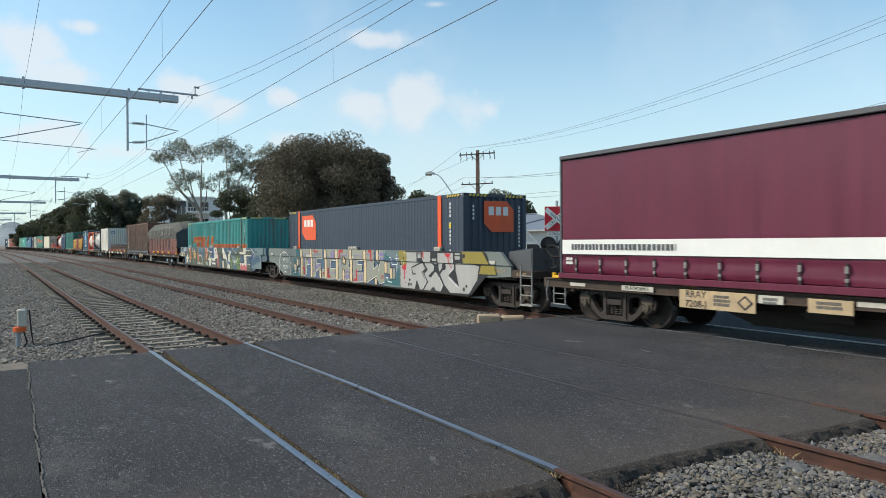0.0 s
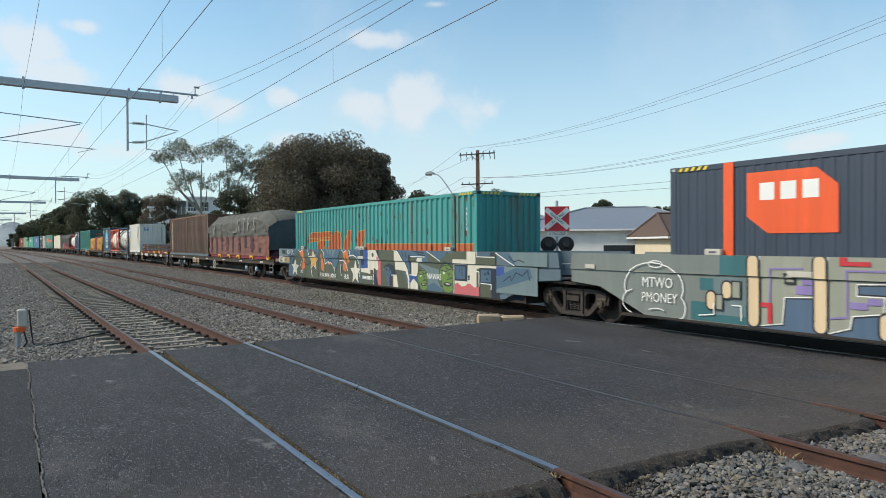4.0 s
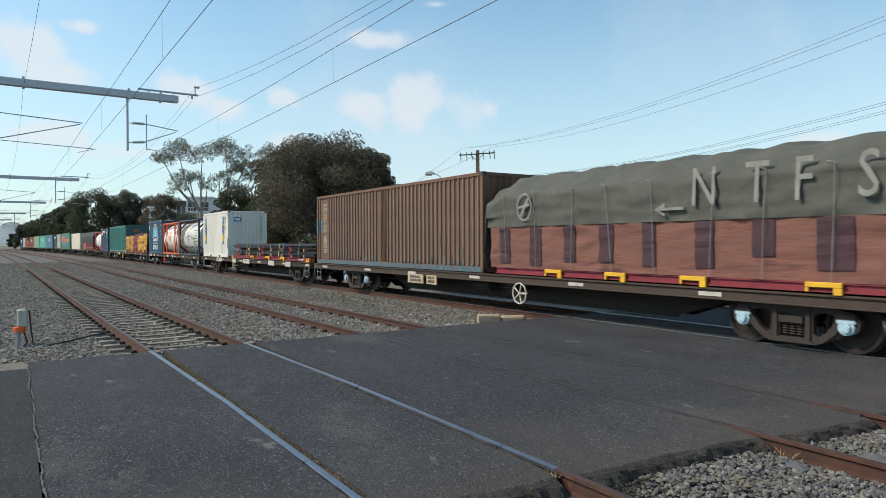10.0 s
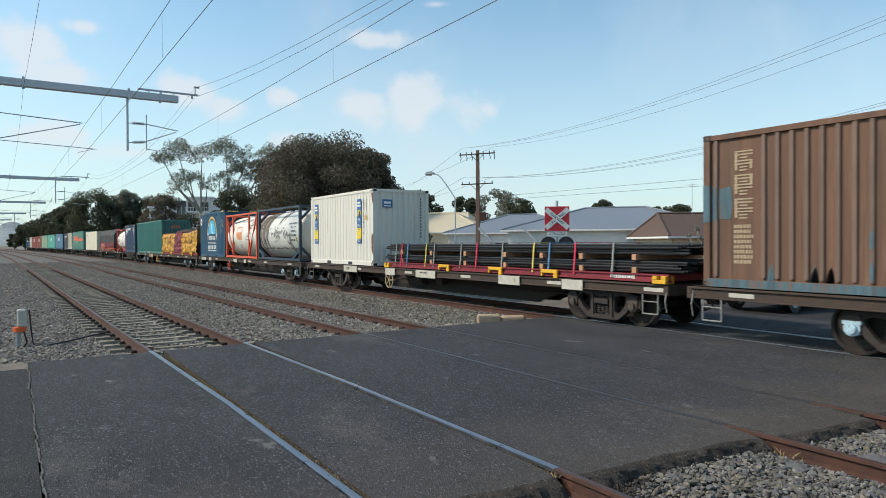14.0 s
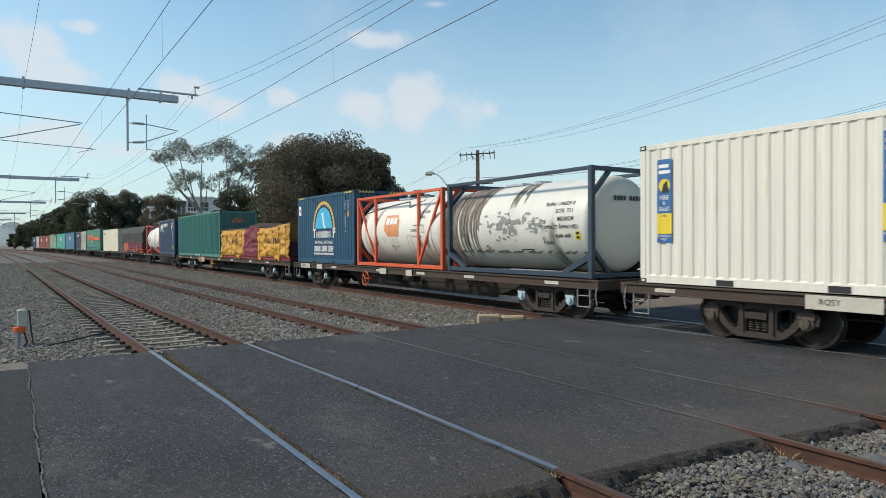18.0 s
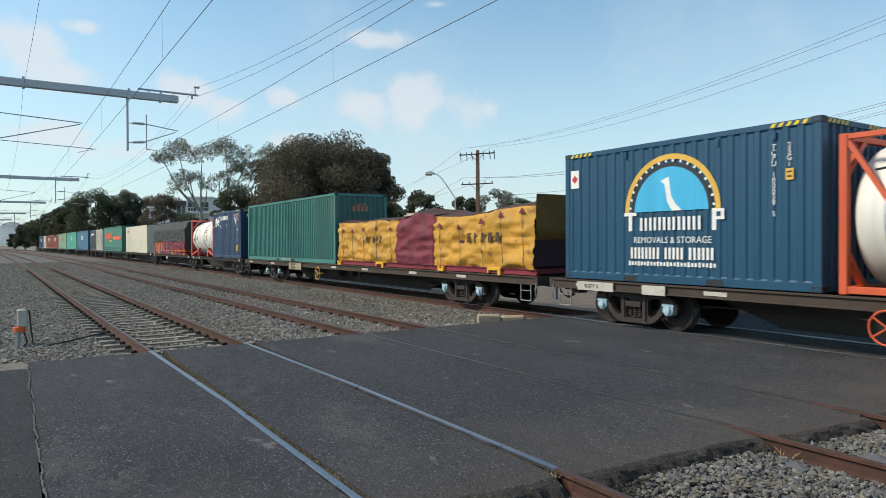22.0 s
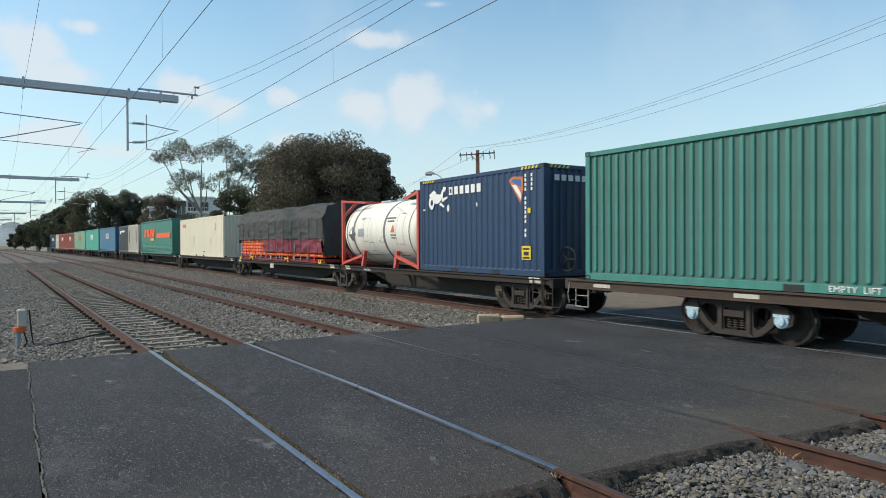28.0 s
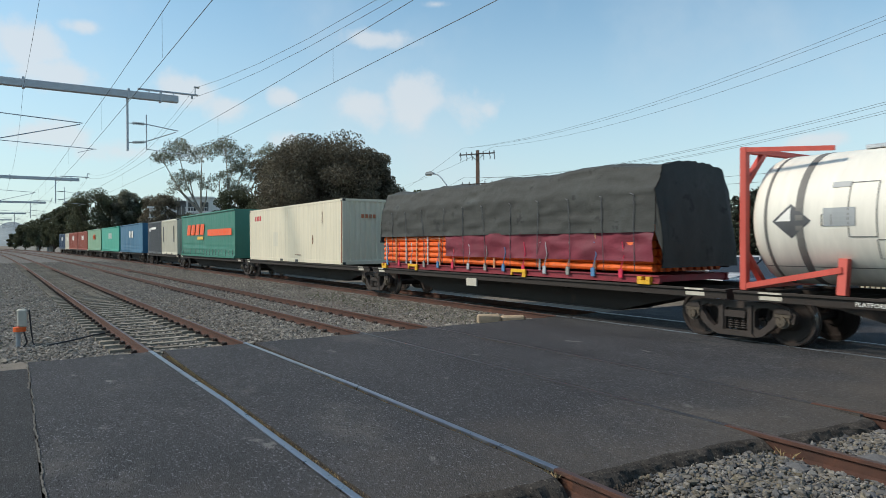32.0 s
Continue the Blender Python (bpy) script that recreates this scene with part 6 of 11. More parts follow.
def end_cloth(x, prof, slope, wr, seed, step=0.2):
    """The cloth over an end of the load, from the outline prof down to its foot."""
    bm = B()
    ys = [-1.24 + 2.48 * i / 14 for i in range(15)]
    ztop = max(z for _, z in prof)
    zbot = min(z for _, z in prof)
    rows = []
    for i in range(13):
        q = i / 12
        row = []
        for y in ys:
            zl = ztop - max(0, abs(y) - 0.65) * 0.75
            z = zbot + (zl - zbot) * q
            k = noise.noise(Vector((y * 2.0, z * 1.1, seed))) * wr + 0.5 * wr * math.sin(y * 9 + z)
            row.append(bm.verts.new((x + slope * (1 - q) + k, y, z)))
        rows.append(row)
    for i in range(12):
        for j in range(14):
            bm.faces.new((rows[i][j], rows[i][j + 1], rows[i + 1][j + 1], rows[i + 1][j]))
    return bm


def end_drape(edge, z0, sgn, seed, out=0.16, n=9):
    """The cloth over an end: it falls from the sheet's last edge (points) to the height z0."""
    bm = B()
    rows = []
    for i in range(n + 1):
        q = i / n
        row = []
        for p in edge:
            if p.z < z0 + 0.02:
                continue
            k = 0.06 * noise.noise(Vector((p.y * 1.6, q * 2.2, seed))) + 0.03 * abs(math.sin(p.y * 4.2 + 2.5 * noise.noise(Vector((p.y, q * 2, seed)))))
            row.append(bm.verts.new((p.x + sgn * (0.02 + out * math.sin(q * 1.5) + k * min(1, q * 3)), p.y * (1 - 0.02 * math.sin(q * 3.1)), p.z + (z0 - p.z) * q)))
        rows.append(row)
    for a, b in zip(rows, rows[1:]):
        for j in range(len(a) - 1):
            bm.faces.new((a[j], a[j + 1], b[j + 1], b[j]))
    return bm


def inner_load(c, L, z0, z1):
    bm = B()
    box(bm, -L / 2, L / 2, -1.12, 1.12, z0, z1, 0.05)
    part("covered_load", bm, T_PLUM, c)


def rack_base(c, L, material=M_RACK, brackets=()):
    bm = B()
    for s in (-1, 1):
        box(bm, -L / 2, L / 2, s * 1.16 - 0.05, s * 1.16 + 0.05, 0.02, 0.06)
        box(bm, -L / 2, L / 2, s * 1.16 - 0.015, s * 1.16 + 0.015, 0.06, 0.16)
        box(bm, -L / 2, L / 2, s * 1.16 - 0.05, s * 1.16 + 0.05, 0.16, 0.19)
    for i in range(9):
        u = -L / 2 + 0.1 + i * (L - 0.2) / 8
        box(bm, u - 0.05, u + 0.05, -1.14, 1.14, 0.05, 0.17)
    box(bm, -L / 2 + 0.05, L / 2 - 0.05, -1.12, 1.12, 0.165, 0.185)
    part("rack_base", bm, material, c, "dark red steel flat rack")
    for x, big in brackets:
        bm = B()
        if big:
            box(bm, x - 0.3, x + 0.3, -1.27, -1.212, 0.10, 0.19, 0.01)
            box(bm, x + 0.16, x + 0.3, -1.27, -1.212, -0.02, 0.10, 0.008)
            box(bm, x - 0.3, x - 0.24, -1.27, -1.212, 0.02, 0.10, 0.008)
        else:
            box(bm, x - 0.17, x + 0.17, -1.28, -1.0, -0.005, 0.08, 0.008)
            box(bm, x - 0.17, x - 0.05, -1.28, -1.0, 0.08, 0.16, 0.008)
            box(bm, x + 0.05, x + 0.17, -1.28, -1.0, 0.08, 0.16, 0.008)
        part("corner_lock", bm, M_YELLOW, c, "yellow steel corner lock")


def ropes(c, xs, z0, z1, y, lean=0.0, r=0.011, material=M_ROPE, seed=3):
    rnd_ = random.Random(seed)
    for x in xs:
        bm = B()
        d = rnd_.uniform(-lean, lean)
        bent(bm, [(x + d, y - 0.05, z1), (x + d * 0.4, y - 0.04, (z0 + z1) / 2 + 0.2), (x + rnd_.uniform(-0.05, 0.05), y - 0.02, z0)], r, 5)
        bent(bm, [(x + d - 0.16, y + 0.01, z1 + 0.05), (x + d, y - 0.05, z1)], r, 5)
        part("rope", bm, material, c)


T_GREY = surface("grey_green_canvas", (0.092, 0.093, 0.078), 0.9, vary=0.28, scale=1.2, stain=(0.055, 0.06, 0.055), amount=0.4, stain_scale=1.7, bump=0.35, bump_scale=50)
T_LETTER = surface('faded_white_letters', (0.25, 0.25, 0.225), 0.9, vary=0.3, scale=4, bump=0.2)
T_NAVY = surface("dark_blue_canvas", (0.060, 0.074, 0.078), 0.85, vary=0.3, scale=1.5, stain=(0.075, 0.10, 0.11), amount=0.35, bump=0.35, bump_scale=30)
T_BROWN = surface("red_brown_canvas", (0.205, 0.086, 0.064), 0.85, vary=0.3, scale=1.3, stain=(0.085, 0.036, 0.036), amount=0.6, stain_scale=1.4, bump=0.6, bump_scale=5, stretch=(0.55, 1, 3.2))
T_PLUM = surface("plum_canvas", (0.062, 0.030, 0.038), 0.85, vary=0.3, scale=2, bump=0.3)
T_YELLOW = surface("yellow_canvas", (0.54, 0.275, 0.030), 0.7, vary=0.25, scale=1.2, stain=(0.20, 0.10, 0.025), amount=0.6, stain_scale=1.6, bump=0.5, bump_scale=14, dust=(2.6, (0.13, 0.075, 0.03), 0.62))
T_MAROON = surface("maroon_canvas", (0.17, 0.022, 0.04), 0.75, vary=0.25, scale=1.4, stain=(0.08, 0.02, 0.025), amount=0.4, bump=0.4, bump_scale=20)
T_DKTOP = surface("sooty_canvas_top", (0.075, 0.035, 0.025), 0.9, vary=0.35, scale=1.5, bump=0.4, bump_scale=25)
T_SLATE = surface("slate_canvas", (0.050, 0.053, 0.050), 0.85, vary=0.4, scale=0.9, stain=(0.080, 0.092, 0.092), amount=0.55, stain_scale=0.9, bump=0.5, bump_scale=18, dust=(1.8, (0.020, 0.021, 0.022), 0.60))
T_STENCIL = surface("faded_stencil", (0.09, 0.055, 0.02), 0.85, vary=0.5, scale=9, stain=(0.4, 0.2, 0.03), amount=0.45, stain_scale=6, bump=0.2)
M_PIPE = surface("orange_pipe", (0.78, 0.13, 0.015), 0.45, vary=0.15, scale=3, bump=0.05)
M_BAR = surface("black_steel_bar", (0.026, 0.028, 0.032), 0.55, 0.4, vary=0.3, scale=4, stain=(0.06, 0.045, 0.035), amount=0.2, bump=0.1)

# wagon with the canvas-covered load and the rusty container
wD, cD = flat_wagon("rusty flat wagon carrying a tarped load and a tan container", -72.85, -47.35, [-69.05, -51.6], "blue")
hand_wheel(wD, -58.76 - cD, 0.53, material=F_CREAM)
for x0, w_ in ((-64.6, 1.0), (-63.4, 0.6)):
    bm = B()
    box(bm, x0 - cD, x0 + w_ - cD, -1.262, -1.242, 0.55, 0.84)
    part("number_board", bm, M_BOARDTAN, wD, "faded tan number board")
    bars(wD, P_DKGREY, x0 + w_ / 2 - cD, 0.70, -1.264, w_ * 0.7, 0.2, 2, seed=9)
tan = container("rust-streaked tan container with old blue paint patches", -66.5, 12.19, 2.90, P_TAN, 1.01, pitch=0.29, depth=0.045, ribs=(P_TANRIB, 0.10, 0.18, 2.80, [-5.83] + [-4.88 + 0.2545 * i for i in range(18)] + [0.36 + 0.2485 * i for i in range(23)]))
rnd_ = random.Random(17)
me = rib_mesh(0.05, 2.6, 0.03, P_TAN)
for u in (-0.16, -0.06, 0.04, 0.14, 0.24):
    part("rib", me, P_TAN, tan, "", Matrix.Translation((u, -1.162, 0.19)))
for k in range(44):
    i, h_ = rnd_.randrange(0, 41), rnd_.uniform(0.08, 0.34)
    u = (-4.88 + 0.2545 * i if i < 18 else 0.36 + 0.2485 * (i - 18)) + (0.125 if k % 3 else 0.0)
    if k % 3:
        decal(tan, [(0, [(u - 0.07, 0.17), (u + 0.07, 0.17), (u + 0.05, 0.17 + h_ * 0.6), (u + 0.01, 0.17 + h_), (u - 0.05, 0.17 + h_ * 0.5)])], [P_TANBLUE], -1.1645, "old_paint", "patch of old blue paint")
    else:
        z_ = 0.23 if k % 2 else rnd_.uniform(0.3, 1.0)
        decal(tan, [(0, [(u - 0.026, z_), (u + 0.026, z_), (u + 0.026, z_ + h_ * 0.8), (u, z_ + h_), (u - 0.026, z_ + h_ * 0.7)])], [P_TANBLUE], -1.2085, "old_paint", "patch of old blue paint")
bm = B()
box(bm, -6.0, 6.0, -1.2215, -1.2185, 0.012, 0.162)
part("blue_sill_paint", bm, P_TANBLUE, tan, "worn blue paint on the bottom rail")
decal(tan, [(0, [(-6.085, 1.22), (-5.945, 1.25), (-5.945, 1.93), (-6.085, 1.95)])], [P_TANBLUE], Ys - 0.002, "old_paint", "patch of old blue paint")
decal(tan, [(0, [(-5.94, 1.25), (-5.75, 1.30), (-5.55, 1.28), (-5.50, 1.55), (-5.53, 1.9), (-5.8, 1.86), (-5.94, 1.93)])], [P_TANBLUE], -1.1645, "old_paint", "patch of old blue paint")
decal(tan, [(0, rect(-5.83, 1.58, 0.052, 0.6))], [P_TANBLUE], -1.2085, "old_paint", "patch of old blue paint")
F_WORN = paint("worn_cream_letters", (0.44, 0.34, 0.22), 0.6, 0.8, stain=(0.22, 0.13, 0.08), stain_scale=3)
for i in range(3):
    z_ = 2.34 - 0.44 * i
    marks = [(0, rect(-5.28, z_ + 0.19 - 0.058 * k, 0.36 if k in (0, 1, 3, 4) else 0.16, 0.026)) for k in range(7)]
    marks += [(0, rect(-5.43, z_ + 0.02, 0.045, 0.34))] + ([(0, rect(-5.13, z_ - 0.06 if i == 0 else z_ + 0.10, 0.045, 0.16))] if i < 2 else [])
    decal(tan, marks, [F_WORN], -1.1650, "logo", "worn cream upright logo block")
bars(tan, F_WORN, -5.28, 0.82, -1.1635, 0.38, 0.72, 8, seed=21)

ntfs = thing("tarped_load", "grey-green canvas over a red-brown tarped load on a flat rack", "tarped load", "tarped loads")
rack_base(ntfs, 11.9, M_RACK, [(-3.6, True), (-1.6, True), (0.4, True), (2.9, True), (5.72, False)])
inner_load(ntfs, 11.3, 0.2, 1.85)
prof = dense([(-1.22, 0.19), (-1.235, 1.28)])
bm, _ = tarp_sheet(11.98, prof, 150, 0.022, 1.0, None, -0.16)
lower = [cover_of(bm)]
part("lower_sheet", bm, T_BROWN, ntfs, "red-brown lower canvas", None, True)
low = lambda u: -0.07 * (1 - math.cos((u + 0.5) * 5.2)) * 0.5 - 0.30 * max(0.0, -u - 5.4) - 0.60 * max(0.0, u - 4.95)
prof = dense([(-1.26, 1.28), (-1.27, 2.10), (-0.80, 2.60), (0, 2.74), (0.80, 2.60), (1.27, 2.10), (1.26, 0.2)])
bm, rows = tarp_sheet(12.17, prof, 166, 0.034, 2.0, low, -0.215)
edge_r, edge_l = [v.co.copy() for v in rows[-1]], [v.co.copy() for v in rows[0]]
part("upper_sheet", bm, T_GREY, ntfs, "grey-green canvas top", None, True)
bm = end_drape(edge_r, 0.52, 1, 5, 0.05)
part("end_sheet", bm, T_NAVY, ntfs, "dark blue canvas end", None, True)
bm = end_cloth(5.83, [(0, 0.19), (0, 0.62)], 0.03, 0.02, 6)
part("end_skirt", bm, T_PLUM, ntfs, "plum canvas skirt", None, True)
bm = end_drape(edge_l, 0.3, -1, 7, 0.06)
part("end_sheet", bm, T_GREY, ntfs, "", None, True)
for u, w_, za, zb in ((-5.5, 0.42, 0.30, 1.27), (-4.26, 0.42, 0.26, 1.27), (-3.03, 0.40, 0.38, 1.27), (-1.86, 0.42, 0.40, 1.27), (-0.67, 0.33, 0.34, 1.27), (0.66, 0.42, 0.34, 1.27), (1.86, 0.42, 0.59, 1.27), (3.09, 0.60, 0.38, 1.27), (4.33, 0.31, 0.36, 0.62)):
    bm = B()
    laid_patch(bm, lower, (u - w_ / 2, za), (u + w_ / 2, za + 0.02), (u + w_ / 2, zb), (u - w_ / 2, zb), 14, 0.022)
    part("canvas_strip", bm, T_PLUM, ntfs, "dark plum canvas strip")
ropes(ntfs, [-5.4, -4.2, -2.9, -1.7, -0.5, 0.8, 1.86, 3.08, 4.33, 5.43], 0.2, 2.14, -1.275, 0.14, 0.007, M_STRAPGREY)
for ch, u in (("N", 0.70), ("T", 1.78), ("F", 2.60), ("S", 3.62)):
    lettering(ch, 1.08, T_LETTER, ntfs, pose(u, -1.325, 1.89, -4), stretch=0.72)
bm = B()
flat(bm, [(-0.35, 1.50), (0.25, 1.50), (0.25, 1.56), (-0.2, 1.56), (-0.2, 1.66), (-0.45, 1.53), (-0.2, 1.38), (-0.2, 1.44)], -1.33)
part("arrow_mark", bm, T_LETTER, ntfs)
bm = B()
flat(bm, [(3.86, 2.19), (4.12, 2.19), (4.12, 2.12), (4.24, 2.22), (4.12, 2.32), (4.12, 2.25), (3.86, 2.25)], -1.335)
part("arrow_mark", bm, T_LETTER, ntfs)
bm = B()
for a0, a1, rr in ((0, 2 * math.pi, 0.36),):
    for i in range(22):
        a, b = 2 * math.pi * i / 22, 2 * math.pi * (i + 1) / 22
        flat(bm, [(-4.6 + 0.30 * math.cos(a), 1.78 + 0.36 * math.sin(a)), (-4.6 + 0.30 * math.cos(b), 1.78 + 0.36 * math.sin(b)), (-4.6 + 0.26 * math.cos(b), 1.78 + 0.31 * math.sin(b)), (-4.6 + 0.26 * math.cos(a), 1.78 + 0.31 * math.sin(a))], -1.335)
flat(bm, [(-4.78, 1.55), (-4.70, 1.52), (-4.4, 2.0), (-4.47, 2.02)], -1.335)
flat(bm, [(-4.85, 1.8), (-4.82, 1.74), (-4.38, 1.80), (-4.4, 1.86)], -1.337)
part("round_emblem", bm, T_LETTER, ntfs, "round pale painted emblem")
ntfs["rest"] = 1.01
ride(ntfs, -53.85)

# wagon with the steel bars and the white container
wE, cE = flat_wagon("brown flat wagon carrying bundled steel bars and a white container", -93.05, -73.42, [-90.1, -75.4], "dark", couplers=(True, True))
hand_wheel(wE, -85.31 - cE, 0.56, material=M_BOARDTAN)
for x0, w_ in ((-89.1, 1.2), (-85.57, 0.7), (-83.44, 1.2), (-79.0, 0.9), (-76.5, 0.7)):
    bm = B()
    box(bm, x0 - cE, x0 + w_ - cE, -1.262, -1.242, 0.74, 0.98, 0.004)
    part("number_board", bm, M_OFFWHITE, wE, "scuffed cream number board")
lettering("RQSY", 0.14, F_BLACK, wE, pose(-88.7 - cE, -1.266, 0.87))
lettering("EMPTY  LOAD", 0.07, F_BLACK, wE, pose(-82.95 - cE, -1.266, 0.9))
wolf = container("cream-white container with blue and yellow hire labels", -89.6, 6.06, 2.90, P_CREAM, 1.01, pitch=0.26, depth=0.022, stripes=False)
for x0 in (-92.0, -87.75):
    u = x0 + 89.6
    decal(wolf, [(0, rect(u, 2.2, 0.36, 0.72)), (2, circle(u, 2.02, 0.14, 16)), (3, [(u - 0.08, 1.86), (u + 0.12, 1.86), (u + 0.06, 2.12), (u - 0.02, 2.05)]), (1, rect(u - 0.02, 2.42, 0.24, 0.07)), (1, rect(u, 2.30, 0.28, 0.07)), (0, rect(u, 1.66, 0.36, 0.42)), (2, rect(u, 1.24, 0.36, 0.42)), (0, rect(u, 1.33, 0.26, 0.07)), (0, rect(u, 1.16, 0.28, 0.06)), (0, rect(u, 0.94, 0.36, 0.18))], [F_SIGNBLUE, F_WHITE, F_YELLOW, F_BLACK], Ys + 0.008, "hire_label", "blue and yellow hire label with white blocks")
for x0 in (-92.0, -87.75):
    u = x0 + 89.6
    for txt, z_, sz in (("HIRE", 1.77, 0.13), ("&", 1.66, 0.11), ("SALES", 1.54, 0.12)):
        lettering(txt, sz, F_WHITE, wolf, pose(u, Ys - 0.006, z_), stretch=0.85)
    lettering("CALL", 0.06, F_SIGNBLUE, wolf, pose(u, Ys - 0.006, 1.40))
    lettering("AUSTRALIA\nWIDE", 0.065, F_WHITE, wolf, pose(u, Ys - 0.006, 0.95))
for txt, u_, z0, z1 in (("RWPU 201817 0", 2.22, 1.2, 2.54), ("25G1", 2.45, 2.1, 2.55)):
    for i, ch in enumerate(txt):
        if ch != " ":
            lettering(ch, 0.13, P_DKGREY, wolf, pose(u_, Ys + 0.004, z1 + (z0 - z1) * (i + 0.5) / len(txt)), "serial_letter")
decal(wolf, [(0, rect(2.43, 1.83, 0.13, 0.17)), (1, rect(2.43, 1.83 + 0.03, 0.08, 0.025)), (1, rect(2.43, 1.83 - 0.03, 0.08, 0.025))], [F_GOLD, F_BLACK], Ys + 0.008, "height_label", "orange height label")
end_decal(wolf, [(0, rect(-0.62, 2.35, 0.42, 0.3)), (1, rect(-0.62, 2.38, 0.3, 0.09)), (1, rect(-0.62, 2.26, 0.3, 0.05))], [F_SIGNBLUE, F_WHITE], 3.03, "door_label", "small blue label")
end_decal(wolf, [(0, rect(0.85, 2.55 - i * 0.12, 0.05, 0.085)) for i in range(13)], [P_DKGREY], 3.03, "serial_marks")
decal(wolf, [(0, [(2.89, 0.62), (3.02, 0.4), (3.02, 1.25), (2.97, 1.18), (2.93, 1.24), (2.89, 1.05)]), (0, [(2.9, 2.72), (3.02, 2.74), (3.02, 2.3), (2.98, 2.42), (2.95, 2.5)]), (0, [(2.9, 0.12), (3.02, 0.12), (3.02, 0.25), (2.95, 0.18)])], [F_BROWNRUST], -1.2195, "rust_mark", "rust streak at the corner post")

steel = thing("steel_bar_bundle", "bundles of black steel bars strapped on a dark red flat rack", "steel bars", "")
rack_base(steel, 12.3, M_RACK, [(-5.9, False), (-2.2, True), (0.4, True), (2.6, True), (5.95, False)])
rnd = random.Random(5)
bar_meshes = []
for k in range(4):
    bm = B()
    tube(bm, (-6.15 + rnd.uniform(-0.25, 0.25), 0, 0), (6.2 + rnd.uniform(-0.4, 0.3), 0, 0), 0.032, 6)
    bar_meshes.append(mesh_of("steel_bar", bm, M_BAR))
for z0, n in ((0.25, 4), (0.62, 4)):
    for k in range(n):
        for j in range(15):
            y = -1.08 + 2.16 * j / 14 + rnd.uniform(-0.02, 0.02)
            part("steel_bar", bar_meshes[rnd.randrange(4)], None, steel, "", pose(rnd.uniform(-0.15, 0.15), y, z0 + k * 0.058, 0, 0, rnd.uniform(-0.2, 0.2)))
for i, u in enumerate((-5.0, -3.1, -1.2, 0.7, 2.2, 3.6, 5.2)):
    for z0 in (0.19, 0.47):
        bm = B()
        box(bm, u - 0.06, u + 0.06, -1.16, 1.16, z0 + (0.0 if z0 < 0.3 else 0.0), z0 + 0.13, 0.006)
        part("timber_bearer", bm, M_TIMBER, steel, "pine bearer between the bars")
for i, (u, mm) in enumerate(((-5.4, M_STRAPGREY), (-5.0, M_STRAPRED), (-4.6, M_STRAPBLUE), (-3.4, M_STRAPYEL), (-2.9, M_STRAPGREY), (-1.4, M_STRAPGREY), (-0.6, M_STRAPRED), (0.6, M_STRAPGREY), (1.9, M_STRAPYEL), (2.5, M_STRAPBLUE), (3.4, M_STRAPRED), (4.6, M_STRAPGREY))):
    bm = B()
    for s in (-1, 1):
        prism(bm, [(s * 1.19, 0.1), (s * 1.205, 0.1), (s * 1.13, 0.86), (s * 1.115, 0.86)], u - 0.025, u + 0.025, "x")
    box(bm, u - 0.025, u + 0.025, -1.13, 1.13, 0.85, 0.862)
    part("strap", bm, mm, steel)
bars(steel, F_WHITE, 4.9, 0.11, -1.18, 0.7, 0.07, 1, seed=31)
steel["rest"] = 1.01
ride(steel, -79.55)


